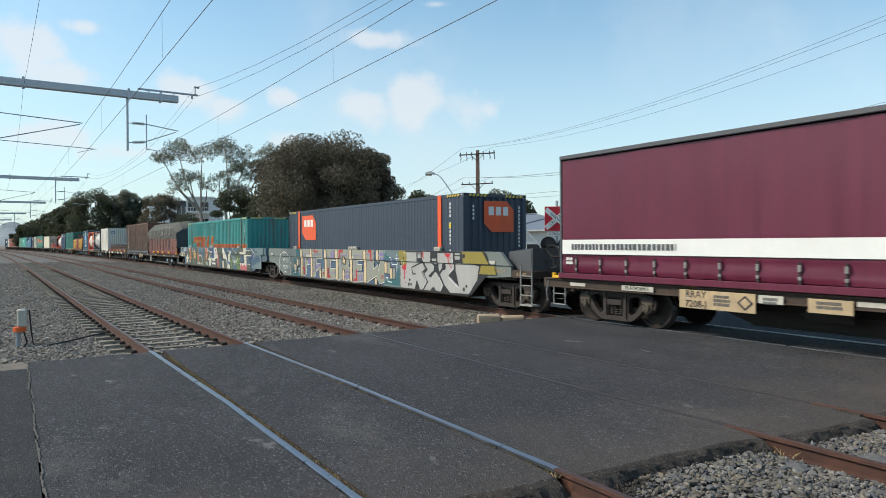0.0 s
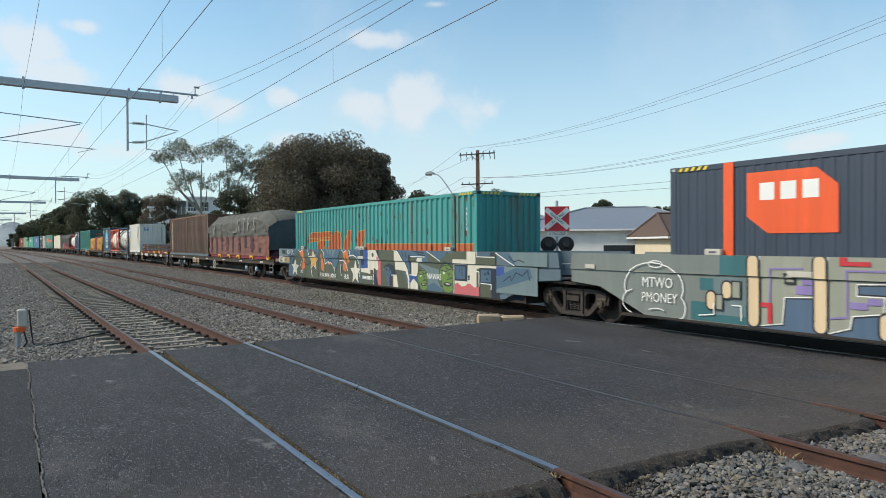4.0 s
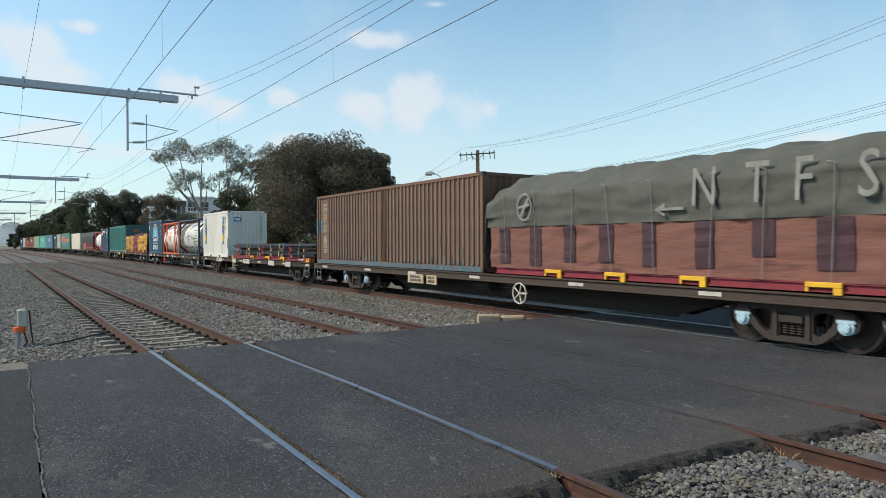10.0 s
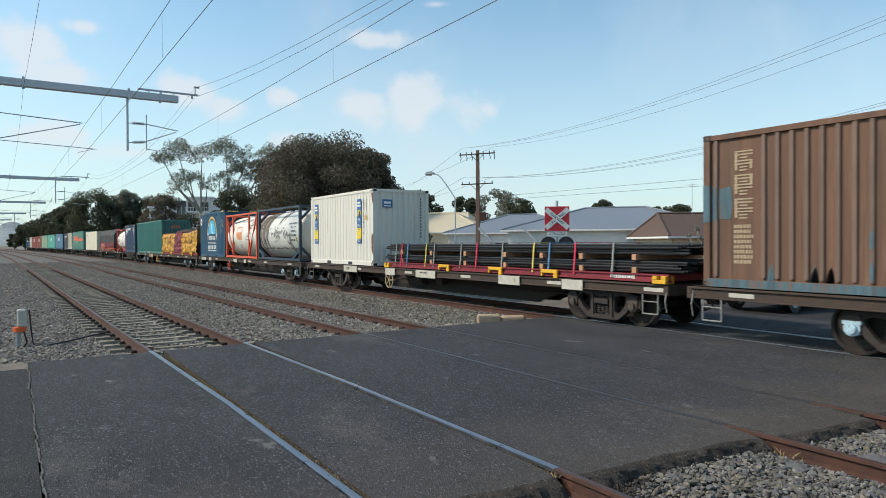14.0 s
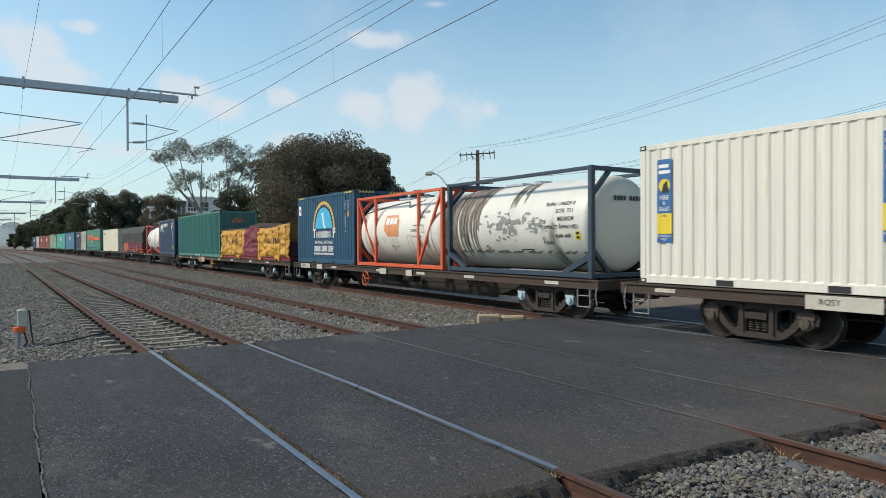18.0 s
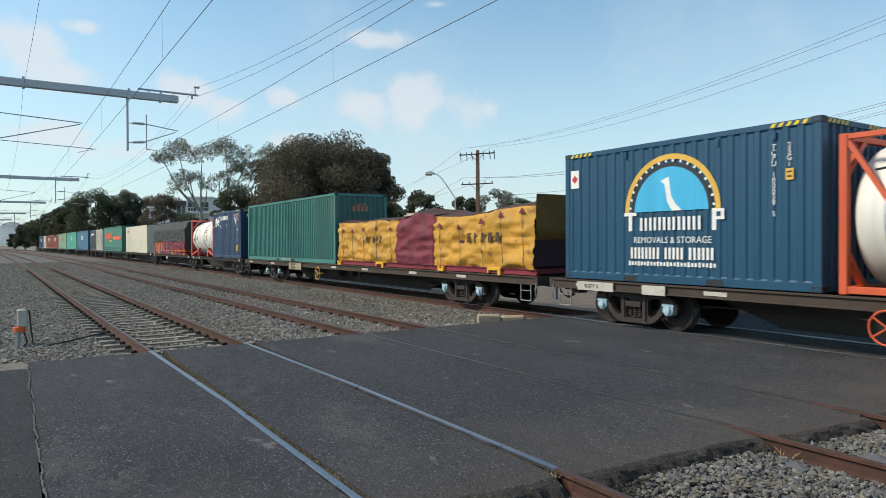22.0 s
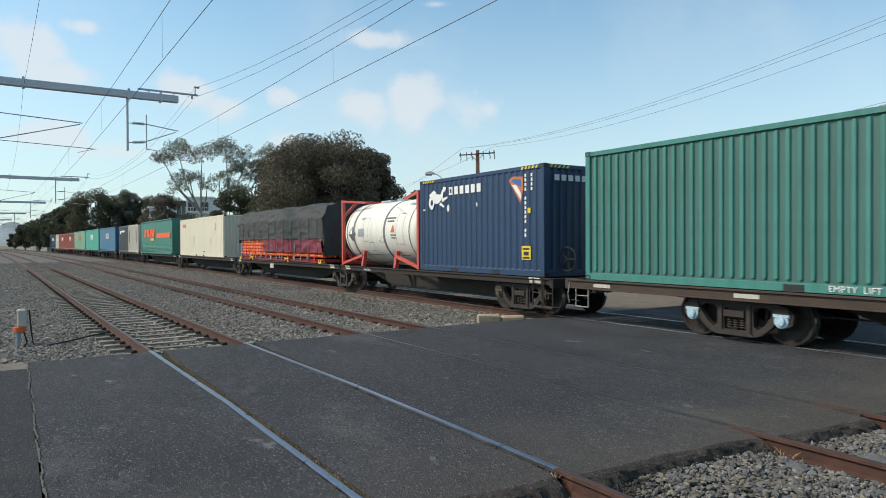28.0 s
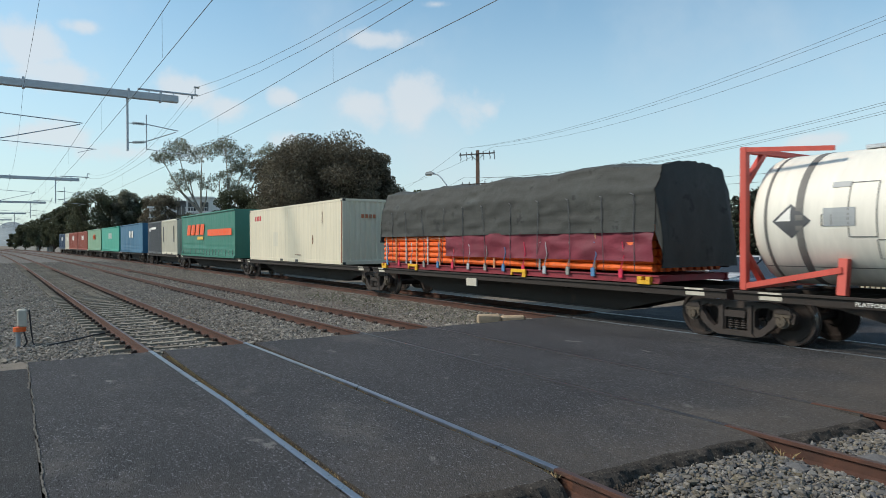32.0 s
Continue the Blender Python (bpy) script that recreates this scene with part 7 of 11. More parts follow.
# ---- tank containers ----
def tank_container(label, x, L, H, frame_m, shell_m, style, z=1.01, bands=(), group="tank containers"):
    c = thing("tank_container", label, "tank container", group)
    hl, hw = L / 2, 1.219
    t = 0.13
    for s in (-1, 1):
        for e in (-1, 1):
            bm = B()
            box(bm, e * hl - (t if e > 0 else 0), e * hl + (0 if e > 0 else t), s * hw - (t if s > 0 else 0), s * hw + (0 if s > 0 else t), 0, H, 0.012)
            part("corner_post", bm, frame_m, c)
        bm = B()
        if style != "beam":
            box(bm, -hl + t, hl - t, s * (hw - 0.06) - 0.05, s * (hw - 0.06) + 0.05, H - 0.10, H - 0.01, 0.008)
            part("top_rail", bm, frame_m, c)
            bm = B()
            box(bm, -hl + t, hl - t, s * (hw - 0.06) - 0.05, s * (hw - 0.06) + 0.05, 0.02, 0.14, 0.008)
            part("bottom_rail", bm, frame_m, c)
        else:
            bar(bm, (-hl + 0.1, s * (hw - 0.05), H - 0.05), (-hl + 1.5, s * 0.85, H - 0.16), 0.08)
            bar(bm, (hl - 0.1, s * (hw - 0.05), H - 0.05), (hl - 1.5, s * 0.85, H - 0.16), 0.08)
            bar(bm, (-hl + 0.1, s * (hw - 0.06), 0.08), (-hl + 1.75, s * (hw - 0.12), 0.42), 0.10)
            bar(bm, (hl - 0.1, s * (hw - 0.06), 0.08), (hl - 1.75, s * (hw - 0.12), 0.42), 0.10)
            bar(bm, (-hl + 1.75, s * (hw - 0.12), 0.0), (-hl + 1.75, s * (hw - 0.2), 0.6), 0.14)
            bar(bm, (hl - 1.75, s * (hw - 0.12), 0.0), (hl - 1.75, s * (hw - 0.2), 0.6), 0.14)
            pieces("saddle_bar", bm, frame_m, c)
        if style == "brace":
            for u in (-1, 1):
                bm = B()
                yb = s * (hw - 0.055)
                bar(bm, (u * (hl - 0.12), yb, H - 0.12), (u * (hl - 1.55), yb, 0.1), 0.075)
                bar(bm, (u * (hl - 1.5), yb, H - 0.05), (u * (hl - 1.5), yb, 0.1), 0.09)
                part("brace", bm, frame_m, c)
        if style == "low":
            for u in (-1, 1):
                bm = B()
                yb = s * (hw - 0.07)
                bar(bm, (u * (hl - 0.1), yb, 0.52), (u * (hl - 0.95), yb, 0.13), 0.13)
                part("brace", bm, frame_m, c)
    for e in (-1, 1):
        bm = B()
        xx = e * (hl - t / 2)
        box(bm, xx - t / 2 + 0.003, xx + t / 2 - 0.003, -hw + t, hw - t, H - 0.11, H - 0.008, 0.008)
        box(bm, xx - t / 2 + 0.003, xx + t / 2 - 0.003, -hw + t, hw - t, 0.02, 0.13, 0.008)
        k = 0.62
        for sy in (-1, 1):
            for top in (0, 1):
                zc = H - 0.06 if top else 0.08
                zd = H - k - 0.06 if top else k + 0.08
                bar(bm, (xx, sy * (hw - k - 0.06), zc), (xx, sy * (hw - 0.08), zd), 0.10)
        pieces("end_bar", bm, frame_m, c)
    # shell with dished ends
    bm = B()
    n, R = 44, 1.185
    zc = H / 2 - 0.02
    le = hl - 0.09
    prof = [(-le, 0.02), (-le + 0.012, 0.5), (-le + 0.035, 0.85), (-le + 0.08, 1.05), (-le + 0.15, 1.145), (-le + 0.26, R)]
    mid = [(-le + 0.26 + (2 * le - 0.52) * i / 10, R) for i in range(1, 10)]
    prof = prof + mid + [(-u, r) for u, r in prof[::-1]]
    rings = [[bm.verts.new((u, r * math.cos(2 * math.pi * i / n), zc + r * math.sin(2 * math.pi * i / n))) for i in range(n)] for u, r in prof]
    for a, b in zip(rings, rings[1:]):
        for i in range(n):
            bm.faces.new((a[i], a[(i + 1) % n], b[(i + 1) % n], b[i]))
    bm.faces.new(rings[0])
    bm.faces.new(rings[-1][::-1])
    part("shell", bm, shell_m, c, "", None, True)
    for u, mm, w_ in bands:
        bm = B()
        r_ = R + 0.008
        ra = [[bm.verts.new((u + q * w_ / 2, rr * math.cos(2 * math.pi * i / n), zc + rr * math.sin(2 * math.pi * i / n))) for i in range(n)] for q, rr in ((-1, R - 0.01), (-1, r_), (1, r_), (1, R - 0.01))]
        for a, b in zip(ra, ra[1:]):
            for i in range(n):
                bm.faces.new((a[i], a[(i + 1) % n], b[(i + 1) % n], b[i]))
        part("band", bm, mm, c)
    bm = B()
    tube(bm, (0, 0, zc + R - 0.05), (0, 0, zc + R + 0.06), 0.25, 14)
    box(bm, -1.3, -0.5, -0.3, 0.3, zc + R - 0.02, zc + R + 0.05, 0.01)
    part("manhole", bm, M_GALV, c)
    c["rest"] = z
    ride(c, x)
    return c, zc, R


def on_shell(c, zc, R, shapes, mats, name, label=""):
    """Painted shapes wrapped on the near side of a shell; outlines in (x, arc height above the middle)."""
    bm = B()
    for k, (i, pts) in enumerate(shapes):
        turned = [(s_, x) for x, s_ in pts]
        r = R + 0.006 + 0.0015 * (k % 6)
        lo = min(p[0] for p in turned)
        hi = max(p[0] for p in turned)
        n = max(1, int((hi - lo) / 0.07))
        for j in range(n):
            q = turned
            if j:
                q = clip_x(q, lo + (hi - lo) * j / n, False)
            if j < n - 1 and len(q) > 2:
                q = clip_x(q, lo + (hi - lo) * (j + 1) / n, True)
            q = [p for e, p in enumerate(q) if e == 0 or abs(p[0] - q[e - 1][0]) + abs(p[1] - q[e - 1][1]) > 1e-5]
            if len(q) < 3:
                continue
            f = bm.faces.new([bm.verts.new((x, -r * math.cos(s_ / R), zc + r * math.sin(s_ / R))) for s_, x in q])
            f.material_index = i
    return part(name, bm, mats, c, label)


def shell_text(c, zc, R, text, x, s_, size, material=None):
    """Lettering on the near side of a shell at the arc height s_ above the middle."""
    a = s_ / R
    return lettering(text, size, material or F_BLACK, c, pose(x, -(R + 0.009) * math.cos(a), zc + (R + 0.009) * math.sin(a), -math.degrees(a)))


wF, cF = flat_wagon("brown flat wagon carrying two tank containers and a blue box", -113.2, -93.85, [-110.8, -95.85], "blue")
hand_wheel(wF, -105.7 - cF, 0.54, material=P_ORANGE)
t1, z1, R1 = tank_container("white tank container with dark streaks in a blue-black frame", -97.06, 6.06, 2.66, P_FRAMEBLUE, P_TANKDIRTY, "low")
rnd = random.Random(8)
streak = []
for k in range(70):
    u = -2.75 + 1.35 * rnd.random() ** 1.3 if k < 56 else rnd.choice((-1.35, -0.1, 0.05, 0.25)) + rnd.gauss(0, 0.08)
    w_ = rnd.uniform(0.02, 0.16)
    s1 = rnd.uniform(1.0, 1.7)
    s0 = rnd.uniform(-1.0, 0.7) if k < 56 else rnd.uniform(0.5, 1.0)
    streak.append((0 if k % 3 else 2, [(u - w_ * 0.2, s0), (u + w_ * 0.1, s0 - 0.12), (u + w_ * 0.3, s0 + 0.1), (u + w_ * 0.5, s1), (u - w_ * 0.5, s1)]))
for k in range(90):
    u, s_ = rnd.gauss(0.15, 0.75), rnd.gauss(0.06, 0.17)
    w_, h_ = rnd.uniform(0.03, 0.30), rnd.uniform(0.03, 0.20)
    streak.append((1, [(u + w_ / 2 * math.cos(2 * math.pi * q / 11) * rnd.uniform(0.35, 1.2), s_ + h_ / 2 * math.sin(2 * math.pi * q / 11) * rnd.uniform(0.35, 1.3)) for q in range(11)]))
for k in range(16):
    u = -2.6 + k * 0.34 + rnd.uniform(-0.1, 0.1)
    streak.append((0, [(u, -0.78), (u + rnd.uniform(0.1, 0.5), -0.79), (u + 0.3, -0.70 + rnd.uniform(0, 0.08)), (u + 0.05, -0.73)]))
M_SOOT = surface("soot_streak", (0.21, 0.175, 0.14), 0.85, vary=0.5, scale=3, stain=(0.46, 0.43, 0.37), amount=0.75, stain_scale=2.5, stretch=(5, 1, 0.5), bump=0.1)
M_SOOTDARK = surface("dark_soot_streak", (0.085, 0.068, 0.055), 0.85, vary=0.5, scale=3, stain=(0.25, 0.22, 0.18), amount=0.5, stain_scale=2.5, stretch=(5, 1, 0.5), bump=0.1)
on_shell(t1, z1, R1, streak, [M_SOOT, F_BARE, M_SOOTDARK], "soot_stain", "sooty streaks and flaking paint")
for text, x, s_, size in (("EURU  196029 0", 1.85, 0.52, 0.15), ("22T6  T11", 2.05, 0.33, 0.15), ("RID/ADR", 2.12, 0.13, 0.15), ("TCIMPACT APPROVED", 1.88, -0.07, 0.135), ("AAR 600", 2.02, -0.29, 0.15), ("4 BAR", 1.45, -0.46, 0.14)):
    shell_text(t1, z1, R1, text, x, s_, size)
on_shell(t1, z1, R1, [(0, rect(2.52, -0.28, 0.17, 0.22)), (1, rect(2.52, -0.23, 0.1, 0.06)), (1, rect(2.52, -0.33, 0.1, 0.06))], [F_YELLOW, F_BLACK], "class_label", "yellow class label")
end_decal(t1, [(0, rect(-0.35 + 0.11 * i, z1 + 0.62, 0.07, 0.11)) for i in range(10) if i != 4], [F_BLACK], 2.95, "serial_marks")
on_shell(t1, z1, R1, [(0, circle(-1.15, -0.62, 0.09, 14)), (1, circle(-1.15, -0.62, 0.07, 14)), (0, [(-1.21, -0.56), (-1.19, -0.55), (-1.09, -0.68), (-1.11, -0.69)]), (0, rect(0.55, -0.66, 0.5, 0.03))], [F_BLACK, F_WHITE], "notice", "small round notice")
t2, z2, R2 = tank_container("white tank container with an orange logo in an orange braced frame", -103.4, 6.06, 2.60, P_ORANGE, P_TANKWHITE, "brace", bands=((-2.35, M_GALV, 0.06), (1.55, M_GALV, 0.06), (2.3, M_GALV, 0.05)))
F_PALEOR = paint("faded_logo_orange", (0.68, 0.27, 0.11), 0.4, stain=(0.72, 0.48, 0.33), stain_scale=2)
on_shell(t2, z2, R2, [(0, cut_square(-0.35, 0.20, 1.05, 0.78)), (1, rect(-0.66, 0.36, 0.22, 0.24)), (1, rect(-0.38, 0.36, 0.22, 0.24)), (1, rect(-0.10, 0.36, 0.22, 0.24))], [F_PALEOR, F_WHITE], "logo", "faded orange logo field")
for text, x, s_, size in (("SCFU 8723754", 1.62, 0.62, 0.14), ("BM 2276", 1.62, 0.44, 0.13), ("TC IMPACT APPROVED", 1.50, 0.16, 0.07), ("4 BAR", 1.24, 0.0, 0.15), ("RID/ADR  AAR 600", 1.42, -0.20, 0.07)):
    shell_text(t2, z2, R2, text, x, s_, size, P_DKGREY)
for x, s_, w_, h_ in ((-1.55, -0.3, 0.3, 0.24), (-0.9, -0.28, 0.18, 0.16), (-0.12, -0.42, 0.34, 0.28), (0.9, -0.45, 0.24, 0.6), (1.55, 0.0, 0.14, 0.18), (1.8, 0.02, 0.14, 0.18)):
    on_shell(t2, z2, R2, [(0, rect(x, s_ + h_ / 2, w_, 0.012)), (0, rect(x, s_ - h_ / 2, w_, 0.012)), (0, rect(x - w_ / 2, s_, 0.012, h_)), (0, rect(x + w_ / 2, s_, 0.012, h_))], [P_DKGREY], "panel_line", "thin outline of a jacket panel")
on_shell(t2, z2, R2, [(0, circle(-0.35, -0.60, 0.11, 16)), (1, circle(-0.35, -0.60, 0.085, 16)), (0, [(-0.43, -0.53), (-0.41, -0.51), (-0.27, -0.67), (-0.29, -0.69)])], [P_DKGREY, F_WHITE], "notice", "small round prohibition notice")
bm = B(); bent(bm, [(-2.6, -0.95, z2 + 0.72), (-1.9, -0.88, z2 + 0.82), (-0.9, -0.72, z2 + 0.96), (0.0, -0.6, z2 + 1.04), (0.5, -0.9, z2 + 0.80), (1.0, -0.55, z2 + 1.06)], 0.018, 6); part("hose", bm, M_BLACK, t2, "black hose looped over the tank")
trans = container("royal-blue container with a rainbow arch emblem", -109.72, 6.06, 2.96, P_NAVY, 1.01, pitch=0.26, depth=0.022, stripes=True)
arch = [(1, circle(0.0, 1.50, 1.16, 28, 0, math.pi) + [(-1.05, 1.5)] + circle(0.0, 1.50, 1.05, 28, math.pi, 0)[1:]), (3, circle(0, 1.5, 0.98, 28, 0, math.pi)), (4, circle(0, 1.5, 0.90, 28, 0, math.pi)), (0, circle(0, 1.5, 0.82, 28, 0, math.pi)), (2, [(0.06, 1.5), (-0.06, 1.7), (-0.12, 2.05), (-0.22, 2.12), (-0.02, 2.2), (0.04, 1.8), (0.16, 1.62), (0.3, 1.5)])]
for k in range(18):
    a = math.pi * (k + 0.5) / 18
    arch.append((2, circle(1.02 * math.cos(a), 1.5 + 1.02 * math.sin(a), 0.03, 8)))
decal(trans, arch, [F_CYAN, F_GOLD, F_WHITE, F_BLACK, F_CYAN], Ys + 0.009, "emblem", "cyan dome under a gold arch")
decal(trans, [(0, rect(-1.02, 1.30, 0.09, 0.40)), (0, rect(-1.02, 1.46, 0.34, 0.07)), (0, rect(1.02, 1.30, 0.09, 0.42)), (0, rect(1.12, 1.47, 0.22, 0.06)), (0, rect(1.14, 1.32, 0.2, 0.06)), (0, rect(1.2, 1.40, 0.07, 0.16))] + [(0, rect(-0.72 + 0.118 * i, 1.24, 0.062, 0.27)) for i in range(13)], [F_WHITE], Ys + 0.008, "brand_bars", "white brand bars")
lettering("REMOVALS & STORAGE", 0.185, F_WHITE, trans, pose(0.02, Ys + 0.004, 0.9), stretch=0.98)
decal(trans, [(0, rect(-0.98 + 0.098 * i, 0.63, 0.058, 0.24)) for i in range(21) if i not in (8, 14)], [F_WHITE], Ys + 0.008, "number_bars", "white number bars")
decal(trans, [(0, rect(-1.04 + 0.083 * i, 0.41, 0.052, 0.075 if i % 3 else 0.10)) for i in range(26)], [F_WHITE], Ys + 0.008, "address_bars", "small white address bars")
for txt, u_, z0, z1 in (("TCPU 100039 5", 2.2, 1.3, 2.57), ("25G1", 2.48, 2.15, 2.58)):
    for i, ch in enumerate(txt):
        if ch != " ":
            lettering(ch, 0.135, F_WHITE, trans, pose(u_, Ys + 0.004, z1 + (z0 - z1) * (i + 0.5) / len(txt)), "serial_letter")
decal(trans, [(0, rect(2.48, 2.03, 0.14, 0.2)), (1, rect(2.48, 2.03 + 0.04, 0.09, 0.03)), (1, rect(2.48, 2.03 - 0.04, 0.09, 0.03))], [F_GOLD, F_BLACK], Ys + 0.008, "height_label", "orange height label")
for u_, z_ in ((-1.15, 2.76), (1.09, 2.74), (2.21, 2.73)):
    bm = B()
    box(bm, u_ - 0.03, u_ + 0.03, Ys - 0.012, Ys + 0.02, z_ - 0.08, z_ + 0.06, 0.006)
    part("lashing_lug", bm, P_NAVY, trans)
decal(trans, [(0, rect(-2.7, 2.35, 0.26, 0.42)), (1, [(-2.8, 2.35), (-2.7, 2.25), (-2.6, 2.35), (-2.7, 2.45)])], [F_WHITE, F_RED], Ys + 0.008, "member_label", "white label with a red diamond")
for x0, w_ in ((-112.3, 1.1), (-110.4, 0.6), (-104.5, 0.5), (-102.6, 0.4)):
    bm = B()
    box(bm, x0 - cF, x0 + w_ - cF, -1.262, -1.242, 0.76, 0.96, 0.004)
    part("number_board", bm, M_OFFWHITE, wF, "scuffed white board")
lettering("RQFY 8", 0.13, F_BLACK, wF, pose(-111.85 - cF, -1.266, 0.86))

# wagon with the yellow tarped load and the green container
wG, cG = flat_wagon("brown flat wagon carrying a yellow tarped load and a green container", -138.8, -113.8, [-134.55, -117.45], "blue")
hand_wheel(wG, -128.2 - cG, 0.56, material=F_OCHRE)
bm = B()
box(bm, -131.7 - cG, -130.1 - cG, -1.262, -1.242, 0.64, 0.955)
part("number_board", bm, M_BOARDTAN, wG, "faded tan number board")
lettering("RQWW\n22007-W", 0.16, F_BLACK, wG, pose(-131.15 - cG, -1.266, 0.80))
green = container("green forty-foot container with a small orange end emblem", -132.3, 11.9, 2.97, P_GREEN, 1.0, pitch=0.22, depth=0.04, trim=P_GREENRIB, ribs=(P_GREENRIB, 0.10, 0.19, 2.84, [-5.65 + 0.2146 * i for i in range(53)]))
lettering("EMPTY  LIFT  ONLY", 0.15, F_WHITE, green, pose(-132.1 + 132.3, -1.226, 0.09))
end_decal(green, [(0, rect(-0.35 + 0.2 * i, 2.32 + 0.02 * (i % 2), 0.13, 0.22)) for i in range(4)] + [(0, rect(-0.05, 2.5, 0.5, 0.05))], [F_FADEORANGE], 5.94, "emblem", "orange brand emblem")
code_column(green, 5.62, 2.6, 10, Ys + 0.008, F_FADEORANGE, 0.07)
simon = thing("tarped_load", "mustard-yellow and maroon tarpaulins over a low load on a red rack", "tarped load", "tarped loads")
rack_base(simon, 12.2, M_RACK, [(-2.4, True), (4.4, True), (-5.9, False), (1.7, False)])

inner_load(simon, 11.9, 0.2, 1.45)


def simon_top(u):
    peak = 0.42 * math.exp(-((u - 0.2) / 0.75) ** 2)
    right = 0.5 * max(0.0, min(1.0, (u - 3.2) / 2.6))
    return peak + right + 0.06 * math.sin(u * 1.7)


clothes = []
for name, u0, u1, mm, lab in (("yellow_sheet", -6.1, -1.1, T_YELLOW, "mustard-yellow tarpaulin"), ("maroon_sheet", -1.15, 1.25, T_MAROON, "maroon tarpaulin"), ("yellow_sheet", 1.2, 6.05, T_YELLOW, "mustard-yellow tarpaulin")):
    bulge = 0.03 if name == "maroon_sheet" else 0.0
    prof = dense([(-1.17 - bulge, 0.16), (-1.24 - bulge, 0.30), (-1.20 - bulge, 0.9), (-1.22 - bulge, 1.45), (-1.13 - bulge, 1.68 + bulge)])
    bm, _ = tarp_sheet(u1 - u0, prof, int((u1 - u0) * 22), 0.066, 3.0, simon_top, (u0 + u1) / 2)
    clothes.append(cover_of(bm))
    part(name, bm, mm, simon, lab, None, True)
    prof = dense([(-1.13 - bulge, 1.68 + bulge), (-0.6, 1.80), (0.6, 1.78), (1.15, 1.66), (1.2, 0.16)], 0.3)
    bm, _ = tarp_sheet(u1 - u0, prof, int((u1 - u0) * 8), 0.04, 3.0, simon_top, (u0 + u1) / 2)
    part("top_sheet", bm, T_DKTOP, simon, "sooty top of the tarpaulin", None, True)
# end sheet, in a darker and browner yellow than the sides
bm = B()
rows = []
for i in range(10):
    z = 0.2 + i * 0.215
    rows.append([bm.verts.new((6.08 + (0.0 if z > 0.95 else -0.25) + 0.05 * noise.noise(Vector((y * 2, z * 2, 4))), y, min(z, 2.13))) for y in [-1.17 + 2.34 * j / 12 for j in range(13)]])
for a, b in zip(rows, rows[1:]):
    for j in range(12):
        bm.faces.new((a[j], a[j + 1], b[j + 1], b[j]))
part("end_sheet", bm, surface("dark_yellow_canvas", (0.26, 0.135, 0.03), 0.8, vary=0.35, scale=1.4, stain=(0.09, 0.05, 0.02), amount=0.5, stain_scale=1.2, bump=0.5, bump_scale=12), simon, "dark yellow-brown end of the tarpaulin", None, True)
for u in (-5.6, -4.7, -3.75, -2.7, -1.6, 1.6, 2.7, 3.8, 4.7, 5.6):
    zz = 1.32 + simon_top(u) * 0.7
    bm = B()
    laid_patch(bm, clothes, (u - 0.13, zz), (u + 0.13, zz), (u + 0.005, zz + 0.16), (u - 0.005, zz + 0.16))
    part("corner_patch", bm, T_MAROON, simon)
    bm = B()
    bent(bm, [min((lay(t_, u + 0.1 * q, zz + (0.2 - zz) * q, 0.014) for t_ in clothes), key=lambda p: p[1]) for q in [i / 8 for i in range(9)]], 0.009, 5)
    part("rope", bm, P_DKGREY, simon)
for x0, n_, s_ in ((-3.55, 5, 0.24), (3.1, 5, 0.28)):
    for i in range(n_):
        xa, w_ = x0 + i * s_ * 1.2, s_ * (0.30 if i == 1 else 0.62)
        bm = B()
        laid_patch(bm, clothes, (xa, 0.88), (xa + w_, 0.88), (xa + w_ + s_ * 0.12, 0.88 + s_), (xa + s_ * 0.12, 0.88 + s_))
        part("lettering", bm, T_STENCIL, simon, "stencilled dark lettering bar")
simon["rest"] = 1.0
ride(simon, -119.95)


# ---- articulated wagon at the back ----


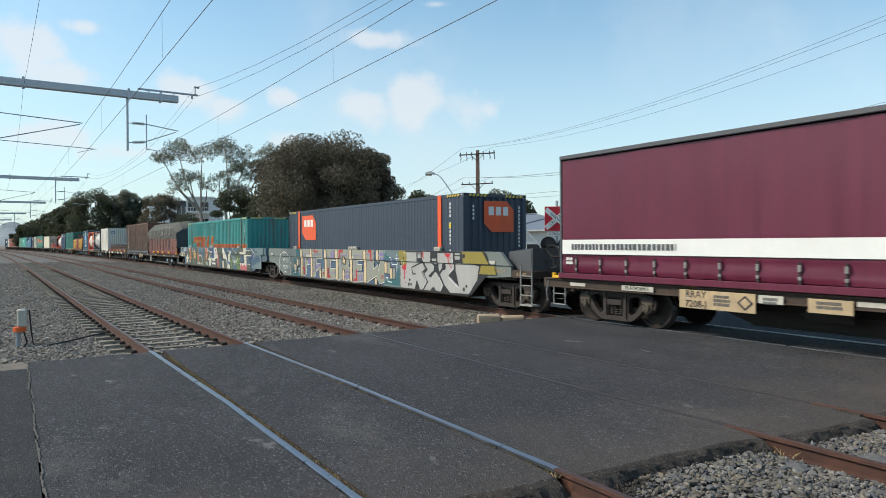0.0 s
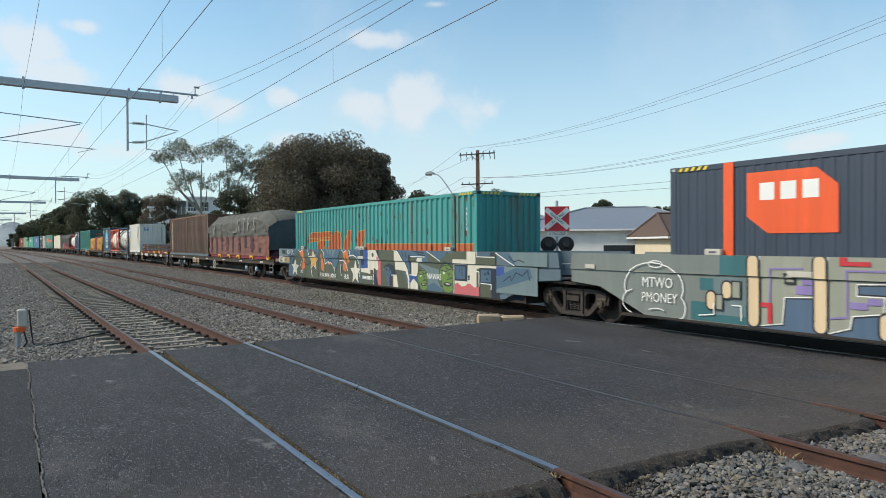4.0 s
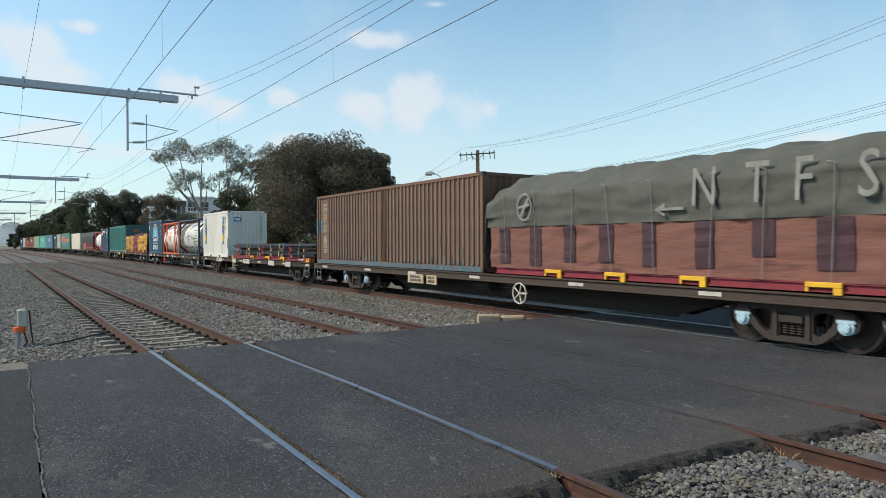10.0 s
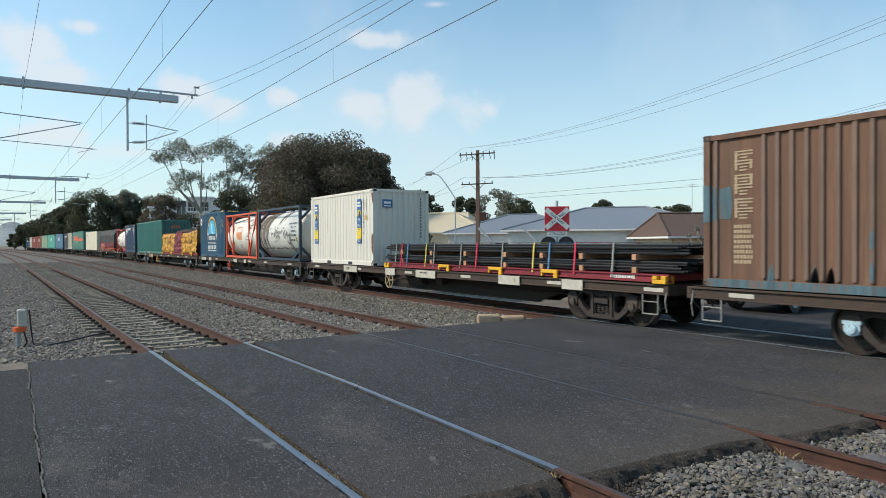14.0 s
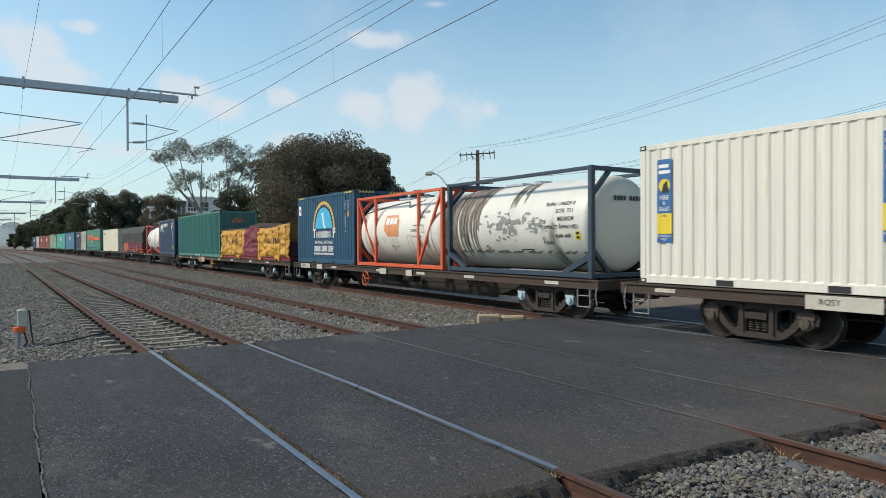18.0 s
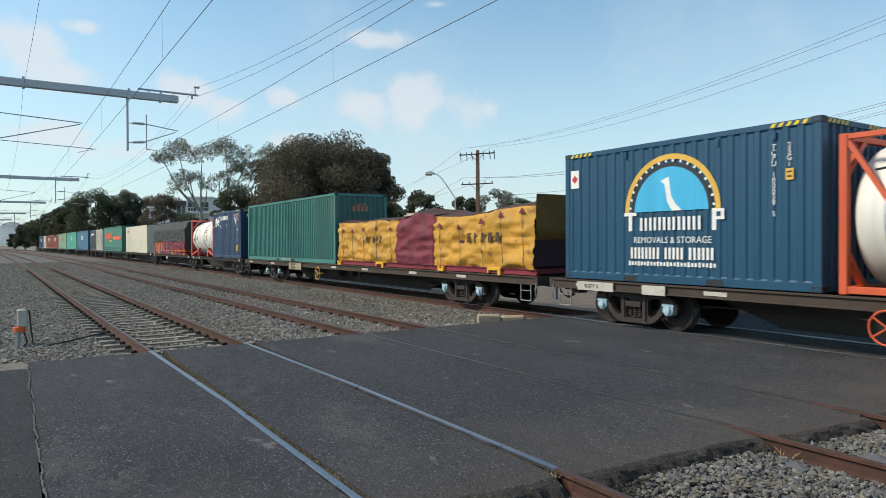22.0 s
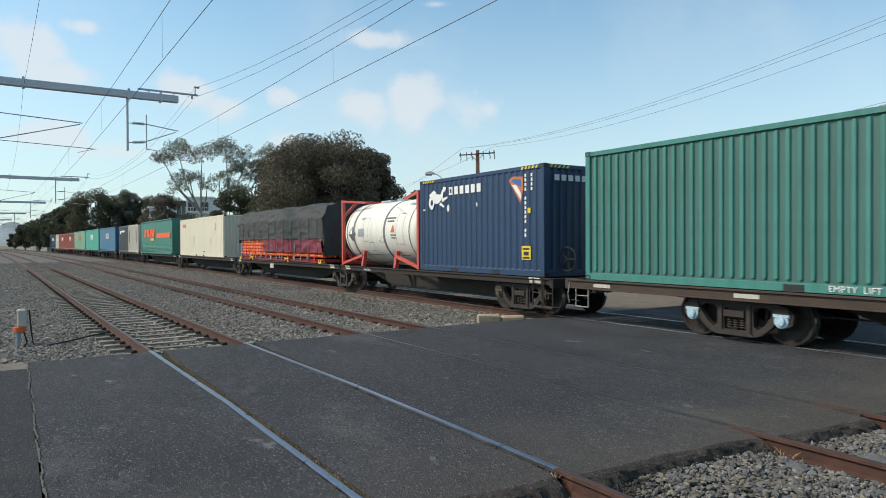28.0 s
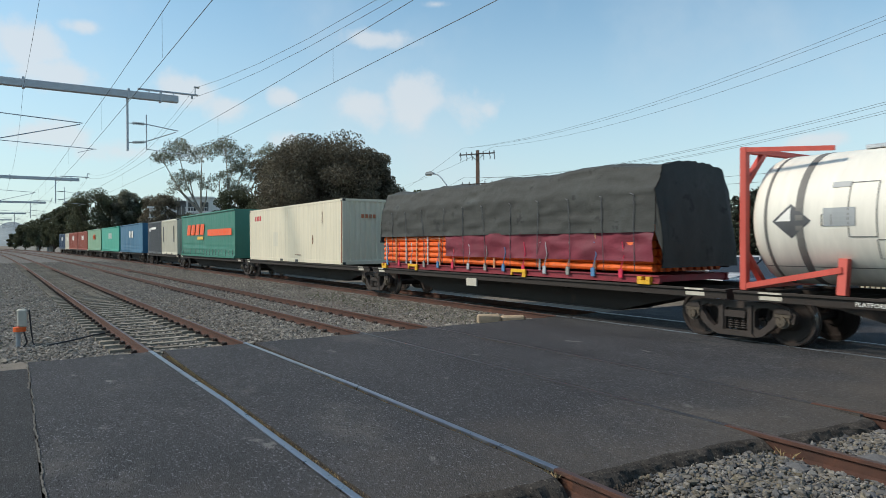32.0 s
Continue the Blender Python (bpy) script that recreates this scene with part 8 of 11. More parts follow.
def platform2(label, a, b, bogies, hook):
    c = (a + b) / 2
    w = thing("flat_wagon", label, "freight wagon", "freight wagons")
    L = (b - a) / 2
    for s in (-1, 1):
        bm = B()
        y = s * 1.19
        box(bm, -L, L, y - 0.05, y + 0.05, 0.93, 0.976, 0.006)
        box(bm, -L, L, y - 0.012, y + 0.012, 0.80, 0.93)
        part("side_sill", bm, M_UNDER, w)
    bm = B()
    prof = [(-L - 0.2, 0.92), (L + 0.2, 0.92), (L + 0.2, 0.76), (L - 1.5, 0.70), (L - 3.2, 0.30), (-L + 3.2, 0.30), (-L + 1.5, 0.70), (-L - 0.2, 0.76)]
    for s in (-1, 1):
        prism(bm, prof, s * 0.5 - 0.015, s * 0.5 + 0.015)
    box(bm, -L + 3.2, L - 3.2, -0.62, 0.62, 0.28, 0.30)
    part("centre_sill", bm, M_UNDER, w)
    cross = B()
    prism(cross, [(-1.17, 0.95), (1.17, 0.95), (1.17, 0.84), (0.5, 0.70), (-0.5, 0.70), (-1.17, 0.84)], -0.05, 0.05, "x")
    me = mesh_of("cross_member", cross, M_UNDER)
    n = 7
    for i in range(n):
        part("cross_member", me, None, w, "", pose(-L + 0.3 + (2 * L - 0.6) * i / (n - 1), 0, 0))
    for u in (-L + 0.5, L - 0.9):
        bm = B()
        box(bm, u, u + 0.42, -1.246, -1.238, 0.94, 0.972)
        box(bm, u, u + 0.42, -1.212, -1.203, 0.83, 0.90)
        part("reflector_strip", bm, M_OFFWHITE, w, "white reflector strip")
    if hook:
        bm = B()
        box(bm, L - 0.2, L + 0.3, -0.09, 0.09, 0.62, 0.80, 0.02)
        part("coupler", bm, M_BOGIE, w)
        bm = B()
        box(bm, L - 0.12, L + 0.02, -1.24, 1.24, 0.74, 0.977, 0.01)
        part("headstock", bm, M_UNDER, w)
        bm = B()
        for x in (L - 0.55, L - 0.15):
            bent(bm, [(x - 0.17, -1.25, 0.96), (x - 0.17, -1.25, 0.25), (x + 0.17, -1.25, 0.25), (x + 0.17, -1.25, 0.96)], 0.02)
            bent(bm, [(x - 0.17, -1.25, 0.6), (x + 0.17, -1.25, 0.6)], 0.014)
        box(bm, L - 0.75, L + 0.02, -1.27, -1.0, 0.22, 0.25)
        part("ladder", bm, M_BOGIE, w, "end steps and grab rails")
        hand_wheel(w, L + 0.02, 1.45, -0.75, M_UNDER, 0.3)
    for x in bogies:
        add_bogie(w, x - c)
    ride(w, c)
    return w, c


w5, c5 = platform2("dark articulated flat wagon platform carrying a navy box and a tank", -152.0, -139.35, [-152.07, -140.83], True)
lettering("PLATFORM 5", 0.10, F_WHITE, w5, pose(-149.6 - c5, -1.214, 0.865))
w4, c4 = platform2("dark articulated flat wagon platform carrying pipes under canvas", -166.7, -152.15, [-166.85], False)
bm = B()
box(bm, -160.6 - c4, -160.1 - c4, -1.245, -1.204, 0.62, 0.84)
part("number_board", bm, M_OFFWHITE, w4, "small cream number board")
w3, c3 = platform2("dark articulated flat wagon platform carrying a cream container", -182.6, -167.0, [-182.8], False)
w2, c2 = platform2("dark articulated flat wagon platform carrying a green curtain box", -199.3, -183.0, [-199.5], False)
w1, c1 = platform2("dark articulated flat wagon platform carrying two short containers", -213.3, -199.7, [-212.2], False)
cron = container("navy-blue container with a white horse emblem", -142.7, 6.06, 2.90, P_CRONAVY, 0.985, pitch=0.26, depth=0.022, stripes=True)
horse = [(0, blob(-2.0, 2.28, 0.55, 0.3, 61, 14)), (0, [(-1.85, 2.3), (-1.6, 2.62), (-1.45, 2.6), (-1.5, 2.5), (-1.62, 2.45), (-1.65, 2.25)]), (0, [(-1.7, 2.25), (-1.4, 2.32), (-1.38, 2.26), (-1.68, 2.15)]), (0, [(-1.75, 2.15), (-1.55, 2.02), (-1.6, 1.98), (-1.85, 2.08)]), (0, blob(-2.3, 2.15, 0.34, 0.42, 62, 14)), (1, blob(-2.28, 2.16, 0.16, 0.2, 63, 10)), (0, [(-2.45, 2.4), (-2.15, 2.55), (-2.0, 2.45), (-2.3, 2.3)])]
decal(cron, horse, [F_WHITE, P_CRONAVY], Ys + 0.008, "emblem", "white horse emblem")
decal(cron, [(0, rect(-1.2 + 0.29 * i, 2.47, 0.19, 0.24)) for i in range(6)] + [(1, rect(-1.2 + 0.29 * i, 2.47, 0.08, 0.12)) for i in (0, 2, 4)], [F_WHITE, P_CRONAVY], Ys + 0.008, "lettering", "white brand lettering bars")
decal(cron, [(0, [(1.62, 2.55), (1.75, 2.65), (2.2, 2.62), (2.22, 2.3), (2.1, 1.92)]), (1, [(1.72, 2.52), (1.8, 2.58), (2.12, 2.55), (2.14, 2.35)]), (2, [(1.70, 2.44), (1.78, 2.40), (2.14, 2.0), (2.12, 2.2), (1.92, 2.42)])], [F_FADEORANGE, F_SIGNBLUE, F_WHITE], Ys + 0.008, "emblem", "faded orange, blue and white shield")
code_column(cron, 2.3, 2.6, 14, Ys + 0.008)
code_column(cron, 2.55, 2.6, 4, Ys + 0.008)
decal(cron, [(0, rect(2.33, 0.62, 0.36, 0.36)), (1, rect(2.33, 0.72, 0.26, 0.05)), (1, rect(2.33, 0.60, 0.2, 0.1)), (1, rect(2.33, 0.49, 0.28, 0.05)), (0, rect(2.45, 1.72, 0.11, 0.14))], [F_YELLOW, F_BLACK], Ys + 0.008, "caution_label", "yellow caution label")
decal(cron, [(0, blob(-1.35, 1.95, 0.16, 0.22, 71, 9)), (0, blob(-2.75, 1.95, 0.2, 0.05, 72, 8)), (0, blob(0.15, 2.0, 0.06, 0.16, 73, 8))], [F_WHITE], Ys + 0.008, "scrape", "bare scrape in the paint")
end_decal(cron, [(0, rect(-0.78 + 0.24 * i, 2.55, 0.16, 0.15)) for i in range(6)], [F_WHITE], 3.03, "lettering", "white brand lettering bars")
P_BAND = paint("sooty_band", (0.16, 0.155, 0.145), 0.3, 0.7)
t3, z3, R3 = tank_container("white tank container with grey bands in a faded red end frame", -148.85, 6.06, 2.62, P_REDFRAME, P_TANKWHITE, "beam", 0.985, bands=((-1.95, P_BAND, 0.13), (0.55, P_BAND, 0.13), (2.35, P_BAND, 0.05), (-2.55, P_BAND, 0.05)))
on_shell(t3, z3, R3, [(0, [(-2.05 - 0.05, 0.25), (-2.42, -0.05), (-2.05 - 0.05, -0.35), (-1.75, -0.05)]), (1, [(-2.1, 0.19), (-2.36, -0.05), (-2.1, -0.05)]), (2, rect(-1.3, 0.0, 0.5, 0.3)), (0, rect(1.25, -0.12, 0.4, 0.04)), (0, rect(1.25, -0.22, 0.3, 0.04)), (3, [(1.05, -0.02), (1.35, -0.02), (1.2, 0.26)]), (0, rect(0.95, 0.5, 0.7, 0.06)), (0, rect(1.0, 0.38, 0.5, 0.06)), (2, rect(-1.3, 0.55, 0.3, 0.1))], [P_DKGREY, F_WHITE, P_GREYTOP, F_SPRAYOR], "placard", "hazard diamond and stencilled notes")

for x, s_, w_, h_ in ((-0.95, 0.12, 0.42, 0.9), (-0.55, -0.55, 0.4, 0.34), (0.35, -0.28, 0.2, 0.2), (0.15, -0.36, 0.1, 0.1), (-1.5, -0.05, 0.16, 0.18), (1.7, 0.1, 0.5, 1.1)):
    on_shell(t3, z3, R3, [(0, rect(x, s_ + h_ / 2, w_, 0.014)), (0, rect(x, s_ - h_ / 2, w_, 0.014)), (0, rect(x - w_ / 2, s_, 0.014, h_)), (0, rect(x + w_ / 2, s_, 0.014, h_))], [P_BAND], "panel_line", "riveted outline of a jacket panel")
on_shell(t3, z3, R3, [(0, rect(-0.4, -0.93, 4.6, 0.02)), (0, blob(0.6, -0.55, 0.12, 0.12, 91, 10))] + [(0, blob(0.9 + 0.13 * i, 1.0 - 0.05 * i, 0.03, 0.09, 92 + i, 7)) for i in range(8)], [P_BAND], "grime", "grime along a seam and chipped paint")

pipes = thing("tarped_load", "slate canvas over orange pipes on a dark red rack", "tarped load", "tarped loads")
rack_base(pipes, 12.2, M_RACK, [(-3.9, True), (1.6, True), (5.75, False), (-5.9, False)])
bm = B()
for i in range(10):
    for k in range(6):
        y = -1.10 + i * 0.245
        tube(bm, (-6.05, y, 0.33 + k * 0.17), (5.9, y, 0.33 + k * 0.17), 0.083, 10)
pieces("pipe", bm, M_PIPE, pipes)
for u in (-5.8, -5.1, -4.4, -3.7, -3.0, -2.3, -1.5, 0.5, 2.4, 4.3):
    bm = B()
    box(bm, u - 0.03, u + 0.03, -1.215, -1.2, 0.18, 1.35)
    part("stake", bm, M_TIMBER if int(u * 10) % 2 else M_GALV, pipes)
for k in range(14):
    u = -5.7 + k * 0.83
    bm = B()
    box(bm, u - 0.06, u + 0.06, -1.25, -1.215, 0.1, 0.3, 0.01)
    bent(bm, [(u, -1.24, 0.28), (u + 0.12, -1.25, 0.6), (u + 0.05, -1.24, 0.9)], 0.014, 5)
    part("ratchet", bm, (M_STRAPBLUE, M_STRAPRED, M_GALV, M_STRAPGREY)[k % 4], pipes)
inner_load(pipes, 11.8, 1.3, 2.2)
prof = dense([(-1.25, 0.48), (-1.235, 1.14)])
bm, _ = tarp_sheet(7.9, prof, 80, 0.05, 9.0, None, 2.05)
part("maroon_skirt", bm, T_MAROON, pipes, "maroon lower tarpaulin", None, True)
prof = dense([(-1.27, 1.10), (-1.25, 2.05), (-1.0, 2.62), (-0.5, 2.72), (0.5, 2.72), (1.0, 2.62), (1.25, 2.05), (1.27, 0.3)])
sag = lambda u: -0.07 * (1 - math.cos((u + 6.0) * 1.9)) * 0.5 + (0.0 if u < 4.5 else -0.03 * (u - 4.5))
bm, rows = tarp_sheet(12.1, prof, 150, 0.036, 11.0, sag)
edge_r, edge_l = [v.co.copy() for v in rows[-1]], [v.co.copy() for v in rows[0]]
part("upper_sheet", bm, T_SLATE, pipes, "slate-grey canvas", None, True)
bm = end_drape(edge_r, 0.35, 1, 12)
part("end_sheet", bm, T_SLATE, pipes, "slate canvas end", None, True)
bm = end_drape(edge_l, 0.9, -1, 13, 0.05)
part("end_sheet", bm, T_SLATE, pipes, "slate canvas end", None, True)
ropes(pipes, [-5.2, -4.2, -3.1, -2.0, -0.9, 0.2, 1.3, 2.4, 3.6, 4.6, 5.5], 0.25, 1.9, -1.26, 0.15, 0.01, P_DKGREY, 9)
pipes["rest"] = 0.985
ride(pipes, -159.8)

P_BUFF = paint("buff_cream_paint", (0.66, 0.60, 0.46), 0.3, stain=(0.36, 0.28, 0.18))
cream = container("cream container with rusty corner posts", -175.5, 12.3, 2.72, P_BUFF, 0.985, pitch=0.30, depth=0.008)
decal(cream, [(0, rect(-5.1 + 0.28 * i, 2.22, 0.19, 0.26)) for i in range(4)], [F_RED], Ys + 0.012, "logo", "red brand blocks")
decal(cream, [(0, [(6.0, 0.1), (6.12, 0.1), (6.12, 2.6), (6.05, 2.6)]), (0, rect(3.0, 1.05, 0.05, 0.4)), (0, rect(1.2, 0.35, 0.7, 0.03)), (0, rect(4.1, 2.0, 0.05, 0.5))], [F_BROWNRUST], -1.2195, "rust_mark", "rust along the corner post")
decal(cream, [(0, rect(-1.9, 1.1, 0.7, 0.7))], [P_GREYBOX], Ys + 0.012, "patch", "grey touched-up patch")
end_decal(cream, [(0, rect(-0.3 + 0.18 * i, 2.0, 0.12, 0.16)) for i in range(4)], [F_FADEORANGE], 6.14, "logo", "faded red brand blocks")
toll = curtain_box("dark green curtain-sided container with an orange stripe", -191.5, 14.0, 2.98, P_TOLLGREEN, 0.985, top=P_TOLLGREEN)
decal(toll, [(0, rect(3.6, 1.62, 5.6, 0.42))] + [(0, [(-5.2 + 1.3 * i, 1.5), (-4.2 + 1.3 * i, 1.5), (-3.9 + 1.3 * i, 2.25), (-4.9 + 1.3 * i, 2.25)]) for i in range(4)] + [(1, rect(-1.2, 1.28, 1.6, 0.2))], [F_ORANGE, F_GOLD], -1.264, "logo", "orange and gold brand blocks with a stripe")
gbox = container("light grey twenty-foot container", -203.3, 6.06, 2.9, P_GREYBOX, 0.985, pitch=0.26)
decal(gbox, [(0, rect(-2.2, 1.7, 0.3, 1.3)), (0, rect(1.8, 1.7, 0.3, 1.3))], [F_BLACK], Ys + 0.008, "hire_label", "dark upright label")
dbox = container("dark grey twenty-foot container", -209.6, 6.06, 2.9, P_DKGREY, 0.985, pitch=0.26)
decal(dbox, [(0, blob(-2.0, 2.2, 0.6, 0.4, 81)), (0, rect(-0.3, 2.3, 2.2, 0.2))], [F_WHITE], Ys + 0.008, "emblem", "white brand emblem")
# far wagons
for lab, a, b, mm, kind in (("blue curtain-sided container", -229.0, -215.4, P_BLUEC, 1), ("sea-green curtain-sided container", -244.4, -230.2, P_TEALC, 1), ("sage-green container with an orange stripe", -259.2, -245.4, P_SAGE, 1), ("brick-red container", -272.2, -260.0, P_RED, 0), ("brick-red container", -284.8, -272.8, P_RED, 0), ("light grey container", -291.0, -285.2, P_GREYBOX, 0), ("navy container", -301.8, -291.6, P_CRONAVY, 0)):
    far, cf = platform2("dark flat wagon far back in the train", a - 0.6, b + 0.6, [a + 1.6, b - 1.6], False)
    if kind:
        o = curtain_box(lab + " with a pale brand block", (a + b) / 2, b - a, 2.98, mm, 0.985, top=mm, buckles=False)
    else:
        o = container(lab + " with a pale brand block", (a + b) / 2, b - a, 2.9, mm, 0.985, pockets=False)
    decal(o, [(0, rect(-0.5 + 0.9 * i, 1.9, 0.55, 0.7)) for i in range(3)], [F_WHITE if mm is not P_SAGE else F_ORANGE], -1.264 if kind else Ys + 0.008, "logo", "pale brand blocks")

# ---- ground ----
def sheet(name, x0, x1, y0, y1, z, nx, ny, amp, material, label, freq=0.6, kind="structure"):
    bm = B()
    g = [[bm.verts.new((x0 + (x1 - x0) * i / nx, y0 + (y1 - y0) * j / ny, z + amp * noise.noise(Vector((i * (x1 - x0) / nx * freq, j * (y1 - y0) / ny * freq, z * 7))))) for j in range(ny + 1)] for i in range(nx + 1)]
    for i in range(nx):
        for j in range(ny):
            bm.faces.new((g[i][j], g[i + 1][j], g[i + 1][j + 1], g[i][j + 1]))
    return tagged(part(name, bm, material, None, "", None, True), label, name.replace("_", " "), "", kind)


bm = B()
box(bm, -2500, 2500, -2500, 2500, -0.9, -0.42)
tagged(part("ground", bm, M_DIRT), "dry brown earth reaching to the horizon", "ground", "", "structure")


def ballast_bed():
    """The ballast under the three tracks, following the line's bend, with shoulders."""
    bm = B()
    xs = [16, 12, 8, 4, 0, -3.4, -8, -12.5] + [-12.5 - 1.5 * i for i in range(1, 40)] + [-75, -85, -100, -120, -150, -190, -240, -300, -380]
    cuts = [(-2.2, -0.40), (-1.0, -0.30), (0.6, -0.24), (1.3, -0.22), (1.7, -0.245), (2.96, -0.25), (4.2, -0.245), (4.6, -0.18), (4.97, -0.17), (6.14, -0.18), (6.98, -0.17), (7.8, -0.18), (9.0, -0.20), (10.2, -0.22), (11.0, -0.19), (11.7, -0.19), (12.43, -0.20), (13.2, -0.19), (14.2, -0.25), (16.0, -0.42)]
    rows = []
    for x in xs:
        row = []
        for y, z in cuts:
            f = float(np.interp(y, (3.9, 6.0, 8.0, 11.0), (near_bend(x), mid_bend(x), mid_bend(x), bend(x))))
            row.append(bm.verts.new((x, y + f, z + 0.025 * noise.noise(Vector((x * 0.8, y * 0.9, 3))))))
        rows.append(row)
    for a, b in zip(rows, rows[1:]):
        for j in range(len(cuts) - 1):
            bm.faces.new((a[j], a[j + 1], b[j + 1], b[j]))
    return tagged(part("ballast_bed", bm, M_BALL, None, "", None, True), "grey-brown crushed stone ballast under the tracks", "ballast", "", "structure")


ballast_bed()


def bed_z(y):
    return float(np.interp(y, (-2.2, -1.0, 0.6, 1.3, 1.7, 2.96, 4.2, 4.6, 4.97, 6.14, 6.98, 7.8, 9.0, 10.2, 11.0, 11.7), (-0.40, -0.30, -0.24, -0.22, -0.245, -0.25, -0.245, -0.18, -0.17, -0.18, -0.17, -0.18, -0.20, -0.22, -0.19, -0.19)))


def road_end(y):
    """Where the asphalt breaks off beside the tracks."""
    return np.interp(y, (2.9, 4.0, 5.0, 6.0, 6.5, 7.5), (-4.10, -3.97, -3.89, -3.76, -3.60, -3.49))


def stones(name, n, where, size, material, label, seed, lump="block"):
    """Loose crushed stones, one mesh: jittered octahedra, or rounder lumps of twelve corners."""
    rs = np.random.RandomState(seed)
    pts = where(rs, n)
    n = len(pts)
    if lump == "block":
        base = np.array([(1, 0, 0), (-1, 0, 0), (0, 1, 0), (0, -1, 0), (0, 0, 1), (0, 0, -1)], float) * 1.15
        tri = np.array([(0, 2, 4), (2, 1, 4), (1, 3, 4), (3, 0, 4), (2, 0, 5), (1, 2, 5), (3, 1, 5), (0, 3, 5)])
    else:
        g = (1 + 5 ** 0.5) / 2
        base = np.array([(-1, g, 0), (1, g, 0), (-1, -g, 0), (1, -g, 0), (0, -1, g), (0, 1, g), (0, -1, -g), (0, 1, -g), (g, 0, -1), (g, 0, 1), (-g, 0, -1), (-g, 0, 1)], float) / 1.75
        tri = np.array([(0, 11, 5), (0, 5, 1), (0, 1, 7), (0, 7, 10), (0, 10, 11), (1, 5, 9), (5, 11, 4), (11, 10, 2), (10, 7, 6), (7, 1, 8), (3, 9, 4), (3, 4, 2), (3, 2, 6), (3, 6, 8), (3, 8, 9), (4, 9, 5), (2, 4, 11), (6, 2, 10), (8, 6, 7), (9, 8, 1)])
    k = len(base)
    v = base[None] * rs.uniform(0.72, 1.15, (n, k, 1)) + rs.uniform(-0.22, 0.22, (n, k, 3))
    sc = size * rs.lognormal(0, 0.35, (n, 1, 1)) * np.stack([rs.uniform(0.9, 1.5, (n, 1)), rs.uniform(0.65, 1.1, (n, 1)), rs.uniform(0.45, 0.85, (n, 1))], -1)
    v = v * sc * 0.56
    a = rs.uniform(0, 2 * np.pi, n)
    b = rs.normal(0, 0.45, n)
    ca, sa, cb, sb = np.cos(a), np.sin(a), np.cos(b), np.sin(b)
    x, y, z = v[..., 0], v[..., 1], v[..., 2]
    y, z = y * cb[:, None] - z * sb[:, None], y * sb[:, None] + z * cb[:, None]
    x, y = x * ca[:, None] - y * sa[:, None], x * sa[:, None] + y * ca[:, None]
    v = np.stack([x, y, z], -1) + pts[:, None, :]
    f = (tri[None] + (np.arange(n) * k)[:, None, None]).reshape(-1, 3)
    me = bpy.data.meshes.new(name)
    me.from_pydata(v.reshape(-1, 3).tolist(), [], f.tolist())
    me.materials.append(material)
    return tagged(part(name, me, None), label, "ballast stones", "", "stuff")


def left_bed(rs, n):
    d = rs.uniform(0, 1, n) ** 2.0
    x = -12.45 - 75 * d
    y = rs.uniform(-2.4, 11.6, n)
    f = np.array([np.interp(b, (3.9, 6.0, 8.0, 11.0), (near_bend(a), mid_bend(a), mid_bend(a), bend(a))) for a, b in zip(x, y)])
    z = np.interp(y, (-2.2, -1.0, 0.6, 1.3, 1.7, 2.96, 4.2, 4.6, 4.97, 6.14, 6.98, 7.8, 9.0, 10.2, 11.0, 11.7), (-0.40, -0.30, -0.24, -0.22, -0.245, -0.25, -0.245, -0.18, -0.17, -0.18, -0.17, -0.18, -0.20, -0.22, -0.19, -0.19))
    keep = np.ones(n, bool)
    for c in (NEAR_Y, MID_Y):
        for s in (-1, 1):
            keep &= np.abs(y - (c + s * 0.835)) > 0.09
    # sparser and flatter on the earth beside the line, thinner over the near track's sleepers
    keep &= ~((y < 0.5) & (rs.uniform(0, 1, n) < 0.45))
    on = (np.abs(y - NEAR_Y) < 1.3) & (np.abs(((x + 12.9) / 0.685 + 0.5) % 1 - 0.5) < 0.21)
    keep &= ~(on & (rs.uniform(0, 1, n) < 0.86))
    p_ = np.stack([x, y + f, z + rs.uniform(-0.005, 0.035, n)], -1)
    return p_[keep]


stones("ballast_stones", 200000, left_bed, 0.040, M_STONE, "loose grey crushed stones between the rails", 3)


def right_bed(rs, n):
    y = rs.uniform(2.6, 10.0, n)
    x = -4.3 + rs.uniform(0, 1, n) * (4.9 - 0.36 * y)
    z = np.interp(y, (-2.2, -1.0, 0.6, 1.3, 1.7, 2.96, 4.2, 4.6, 4.97, 6.14, 6.98, 7.8, 9.0, 10.2, 11.0, 11.7), (-0.40, -0.30, -0.24, -0.22, -0.245, -0.25, -0.245, -0.18, -0.17, -0.18, -0.17, -0.18, -0.20, -0.22, -0.19, -0.19))
    keep = np.ones(n, bool)
    for c in (NEAR_Y, MID_Y):
        for s in (-1, 1):
            keep &= np.abs(y - (c + s * 0.835)) > 0.10
    keep &= x > road_end(y) + 0.09
    return np.stack([x, y, z + rs.uniform(0.0, 0.05, n)], -1)[keep]


stones("ballast_stones", 46000, right_bed, 0.033, M_STONE2, "blue-grey, tan and white crushed stones at the broken road edge", 4, "round")


